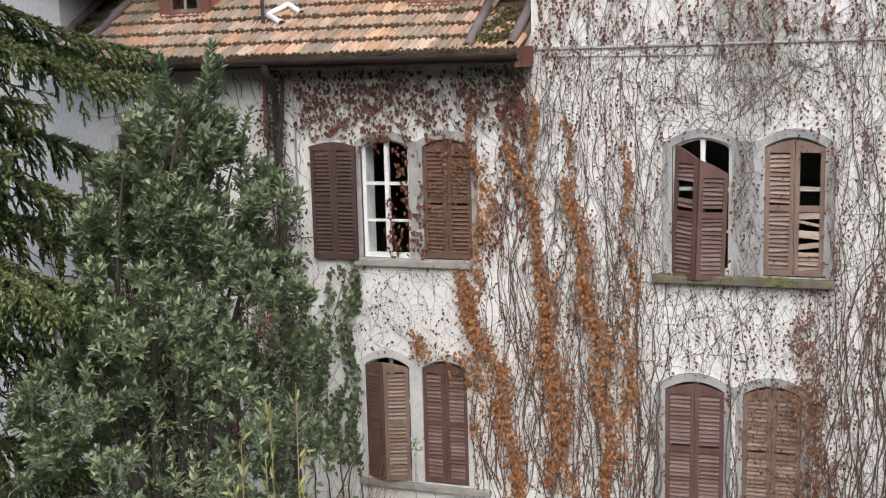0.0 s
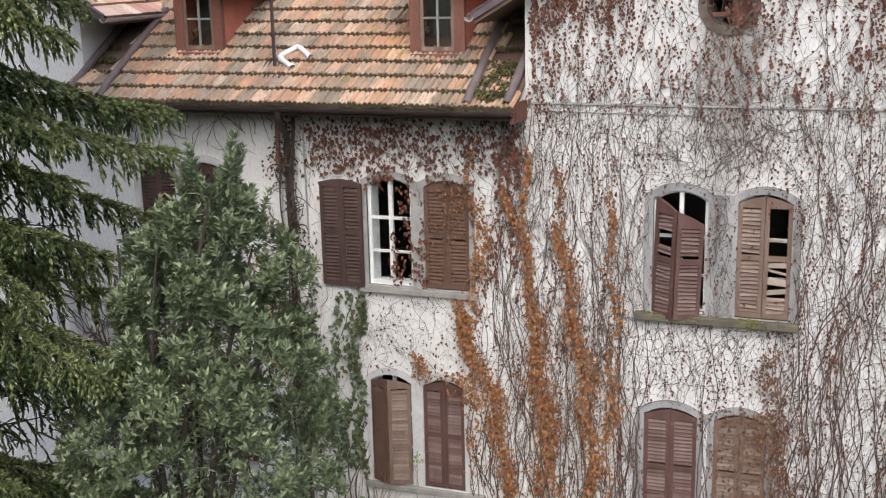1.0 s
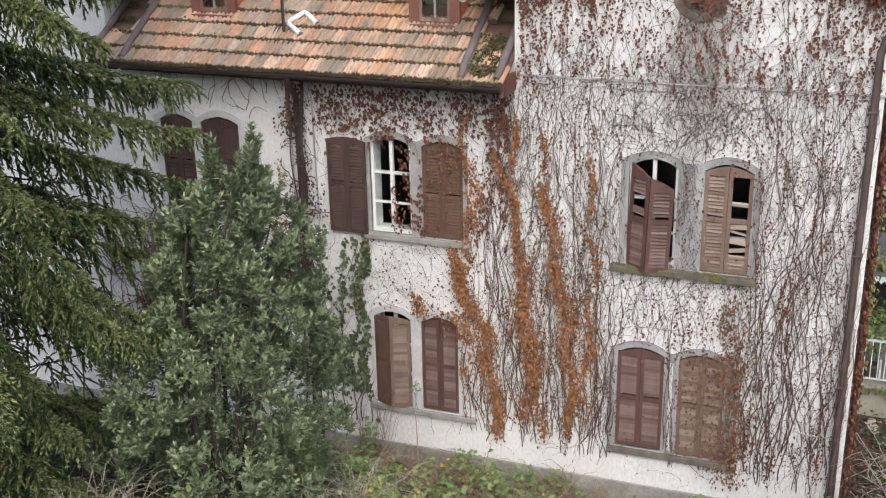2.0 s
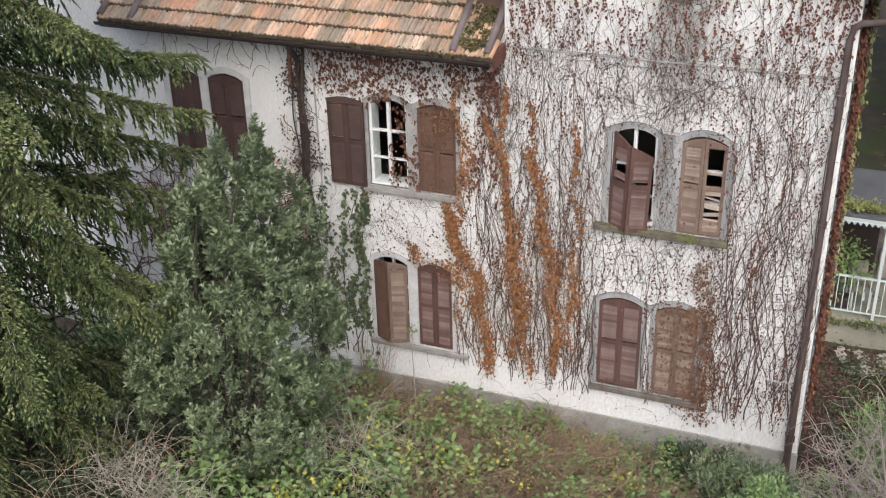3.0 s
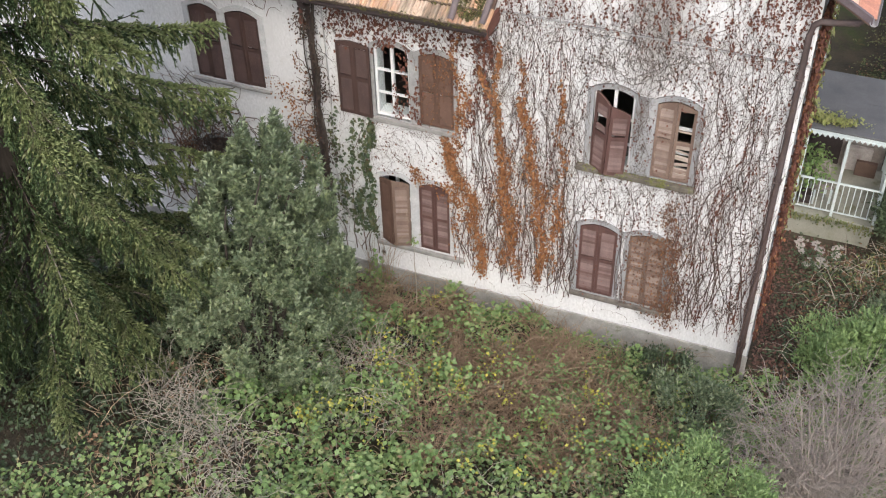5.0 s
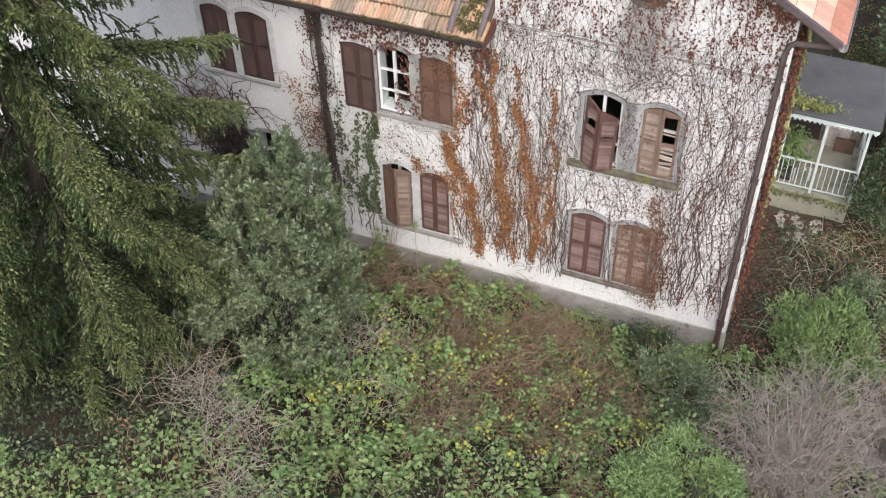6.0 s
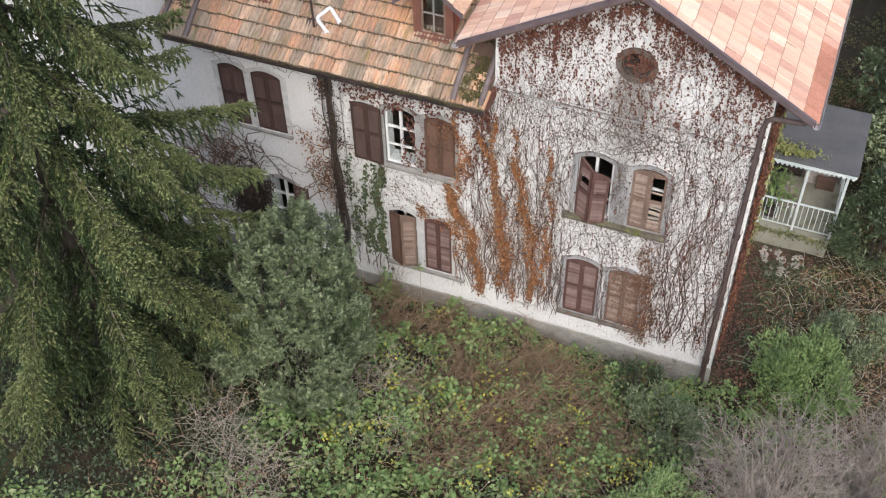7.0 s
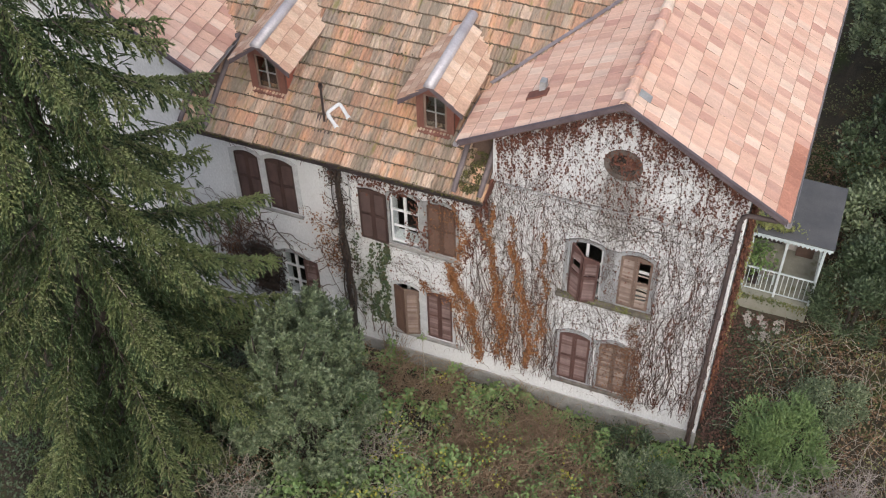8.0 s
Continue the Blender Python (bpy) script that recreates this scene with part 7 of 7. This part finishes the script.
def lay_tiles(parent, me, origin, across, up, cols, rows, cw, ch, keep, near, rnd, stagger=False, rest_label="", first=None):
    """Courses of tiles from the eave upwards. near(p) tells which become pieces of their own; the rest are one mesh."""
    a, u = Vector(across).normalized(), Vector(up).normalized()
    n = a.cross(u).normalized()
    rest, count = [], 0
    for r in range(rows):
        for c in range(cols):
            off = (0.5 * cw if stagger and r % 2 else 0.0) + rnd.uniform(-0.006, 0.006)
            p = Vector(origin) + a * (c * cw + off) + u * (r * ch + rnd.uniform(-0.008, 0.008))
            mid = p + a * cw * 0.5 + u * ch * 0.5
            if not keep(mid):
                continue
            rot = Matrix((a, u, n)).transposed().to_4x4()
            m = Matrix.Translation(p + n * rnd.uniform(0.0, 0.006)) @ rot @ pose(0, 0, 0, rnd.uniform(-0.9, 0.9), rnd.uniform(-0.9, 0.9), rnd.uniform(-1.2, 1.2))
            if near(mid) and count < 300:
                shared("tile", first if first and r == 0 and c < 9 else me, m, parent)
                count += 1
            else:
                rest.append(m)
    if rest:
        base = np.array([v.co[:] for v in me.vertices])
        quads = np.array([p.vertices[:] for p in me.polygons])
        allv = np.concatenate([base @ np.array(m.to_3x3()).T + np.array(m.translation) for m in rest])
        allf = np.concatenate([quads + i * len(base) for i in range(len(rest))])
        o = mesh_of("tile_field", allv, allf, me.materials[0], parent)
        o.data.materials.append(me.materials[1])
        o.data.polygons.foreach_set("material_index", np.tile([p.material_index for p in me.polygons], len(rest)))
        tagged(o, rest_label, kind="stuff")


def build_tiles():
    rnd = random.Random(5)
    old = tile_mesh("tile", 0.225, 0.42, M["tile_old"])
    newt = tile_mesh("tile", 0.23, 0.44, M["tile_new"], flat=True)
    redt = tile_mesh("tile", 0.23, 0.44, M["tile_red"], flat=True)
    deck = bpy.data.objects["roof_middle"]
    cs = 1 / math.sqrt(1 + MT * MT)

    def keep_mid(p):
        if p.y > EY + (GZ - EZ) / MT or (p.y < 0.6 and (p.x < X_JL + 0.07 or p.x > X_J - 0.03)):
            return False
        for xc in (-6.27, -10.02):
            if abs(p.x - xc) < 0.34 and 0.36 < p.y < 1.3:
                return False
        for ridge in (GX, LX):
            if abs(p.x - ridge) < GH - 0.1 and p.y > 0 and p.z < gable_z(p.x, ridge) - 0.30:
                return False
        return True

    lay_tiles(deck, old, (X_JL + 0.3 - 13 * 0.222, EY - 0.06, EZ - 0.04), (1, 0, 0), (0, cs, MT * cs), 56, 18, 0.222, 0.325, keep_mid,
              lambda p: -9.8 < p.x < X_J and p.y < 2.0, rnd, True, "weathered clay tiles, mossy")
    gs = 1 / math.sqrt(1 + GT * GT)
    wing = bpy.data.objects["roof_wing"]
    ez = gable_z(GX + GH)
    # outer slope of the near wing: courses run along the eave
    lay_tiles(wing, newt, (GX + GH + 0.05, -0.36, ez - 0.03), (0, 1, 0), (-gs, 0, GT * gs), 45, 11, 0.228, 0.335,
              lambda p: p.y < 9.9 and p.x > GX, lambda p: p.y < 4.6, rnd, False, "salmon clay tiles", redt)

    def keep_left(p):
        return p.x < GX and p.y < EY + (p.z - EZ) / MT + 0.35

    lay_tiles(wing, newt, (GX - GH - 0.05, 4.75, ez - 0.03), (0, -1, 0), (gs, 0, GT * gs), 23, 11, 0.222, 0.335,
              keep_left, lambda p: True, rnd, False, "salmon clay tiles")
    far = bpy.data.objects["roof_far_wing"]
    lay_tiles(far, newt, (LX + GH + 0.05, -0.36, ez - 0.03), (0, 1, 0), (-gs, 0, GT * gs), 23, 11, 0.228, 0.335,
              lambda p: p.x > LX and p.y < EY + (p.z - EZ) / MT + 0.35, lambda p: p.y < 2, rnd, False, "salmon clay tiles")
    lay_tiles(far, newt, (LX - GH - 0.05, 9.8, ez - 0.03), (0, -1, 0), (gs, 0, GT * gs), 45, 11, 0.228, 0.335,
              lambda p: p.x < LX, lambda p: False, rnd, False, "salmon clay tiles")
    # ridge tiles
    n = 6
    verts, faces = [], []
    for v, rr in ((0.0, 0.125), (0.40, 0.10)):
        verts += [(rr * math.cos(math.pi * i / n), v, rr * 0.85 * math.sin(math.pi * i / n)) for i in range(n + 1)]
    verts += [(0.105 * math.cos(math.pi * i / n), 0.0, 0.085 * math.sin(math.pi * i / n) - 0.01) for i in range(n + 1)]
    for i in range(n):
        faces += [(i, i + 1, n + 2 + i, n + 1 + i), (2 * n + 2 + i, 2 * n + 3 + i, i + 1, i)]
    rt = bpy.data.meshes.new("ridge_tile")
    rt.from_pydata(verts, [], faces)
    rt.materials.append(M["tile_new"])
    for ridge, dk in ((GX, wing), (LX, far)):
        for i in range(28):
            shared("ridge_tile", rt, pose(ridge, -0.38 + i * 0.365, GZ + 0.03 + rnd.uniform(-0.004, 0.004), rnd.uniform(-1, 1), 0, rnd.uniform(-1.5, 1.5)), dk)
    # dormer roofs
    dt = tile_mesh("tile", 0.21, 0.36, M["tile_dormer"], flat=True)
    for d, (y0, yr, ye, zr, ze, rh) in DORMERS:
        t = (zr - ze) / rh
        k = 1 / math.sqrt(1 + t * t)
        dd = bpy.data.objects[d.name]
        deck_d = [c for c in dd.children if c.name.startswith("deck")][0]
        x0 = d.location.x
        for s in (1, -1):
            across = (0, 1, 0) if s > 0 else (0, -1, 0)
            oy = y0 - 0.03 if s > 0 else y0 - 0.03 + 11 * 0.2
            o = (s * (rh + 0.03), oy, ze - 0.01)
            lay_tiles(deck_d, dt, o, across, (-s * k, 0, t * k), 11, 3, 0.2, 0.27,
                      lambda p: p.y < EY + (p.z - EZ) / MT + 0.12 and p.y > y0 - 0.05 and p.x * s > 0.02, lambda p: True, rnd, False)


def build_moss():
    """Small cushions of moss along the lower edges of the old courses."""
    rg = np.random.default_rng(12)
    cs = 1 / math.sqrt(1 + MT * MT)
    P = []
    for r in range(18):
        y = EY - 0.06 + r * 0.325 * cs
        n = 260
        x = rg.uniform(X_JL + 0.12, X_J - 0.05, n)
        k = rg.random(n) < 0.35 + 0.65 * np.clip(np.sin(x * 1.7 + r) + 0.4 + 1.2 * (x > -6.2), 0, 1)
        k &= (y < 2.9) & ~((np.abs(x + 6.27) < 0.42) & (y > 0.3)) & ~((np.abs(x + 10.02) < 0.42) & (y > 0.3))
        P.append(np.stack([x[k], np.full(k.sum(), y) + rg.normal(0.0, 0.012, k.sum()), main_z(y) + 0.02 + rg.uniform(-0.01, 0.035, k.sum())], 1))
    n = 300
    x, y = rg.uniform(-5.45, X_J - 0.1, n), EY + 0.02 + 0.7 * rg.random(n) ** 1.6
    k = np.sin(x * 17) * np.sin(y * 13) > -0.35
    P.append(np.stack([x[k], y[k], main_z(y[k]) + 0.075], 1))
    c = np.concatenate(P)
    c = c[(c[:, 1] < 0.9) | (c[:, 0] < -5.2)]
    p = np.repeat(c, 7, axis=0) + rg.normal(0, 0.016, (len(c) * 7, 3))
    d = rg.normal(0, 1, p.shape) + np.array([[0, -0.4, 0.3]])
    n = rg.normal(0, 0.5, p.shape) + np.array([[0, -0.4, 1.0]])
    ob = leaf_part("moss", p, d, n, rg.uniform(0.02, 0.05, len(p)), M["moss"], None, 0.9, 0.3)
    tagged(ob, "olive moss along the courses of old tiles", "moss", kind="stuff")


build_tiles()
build_moss()
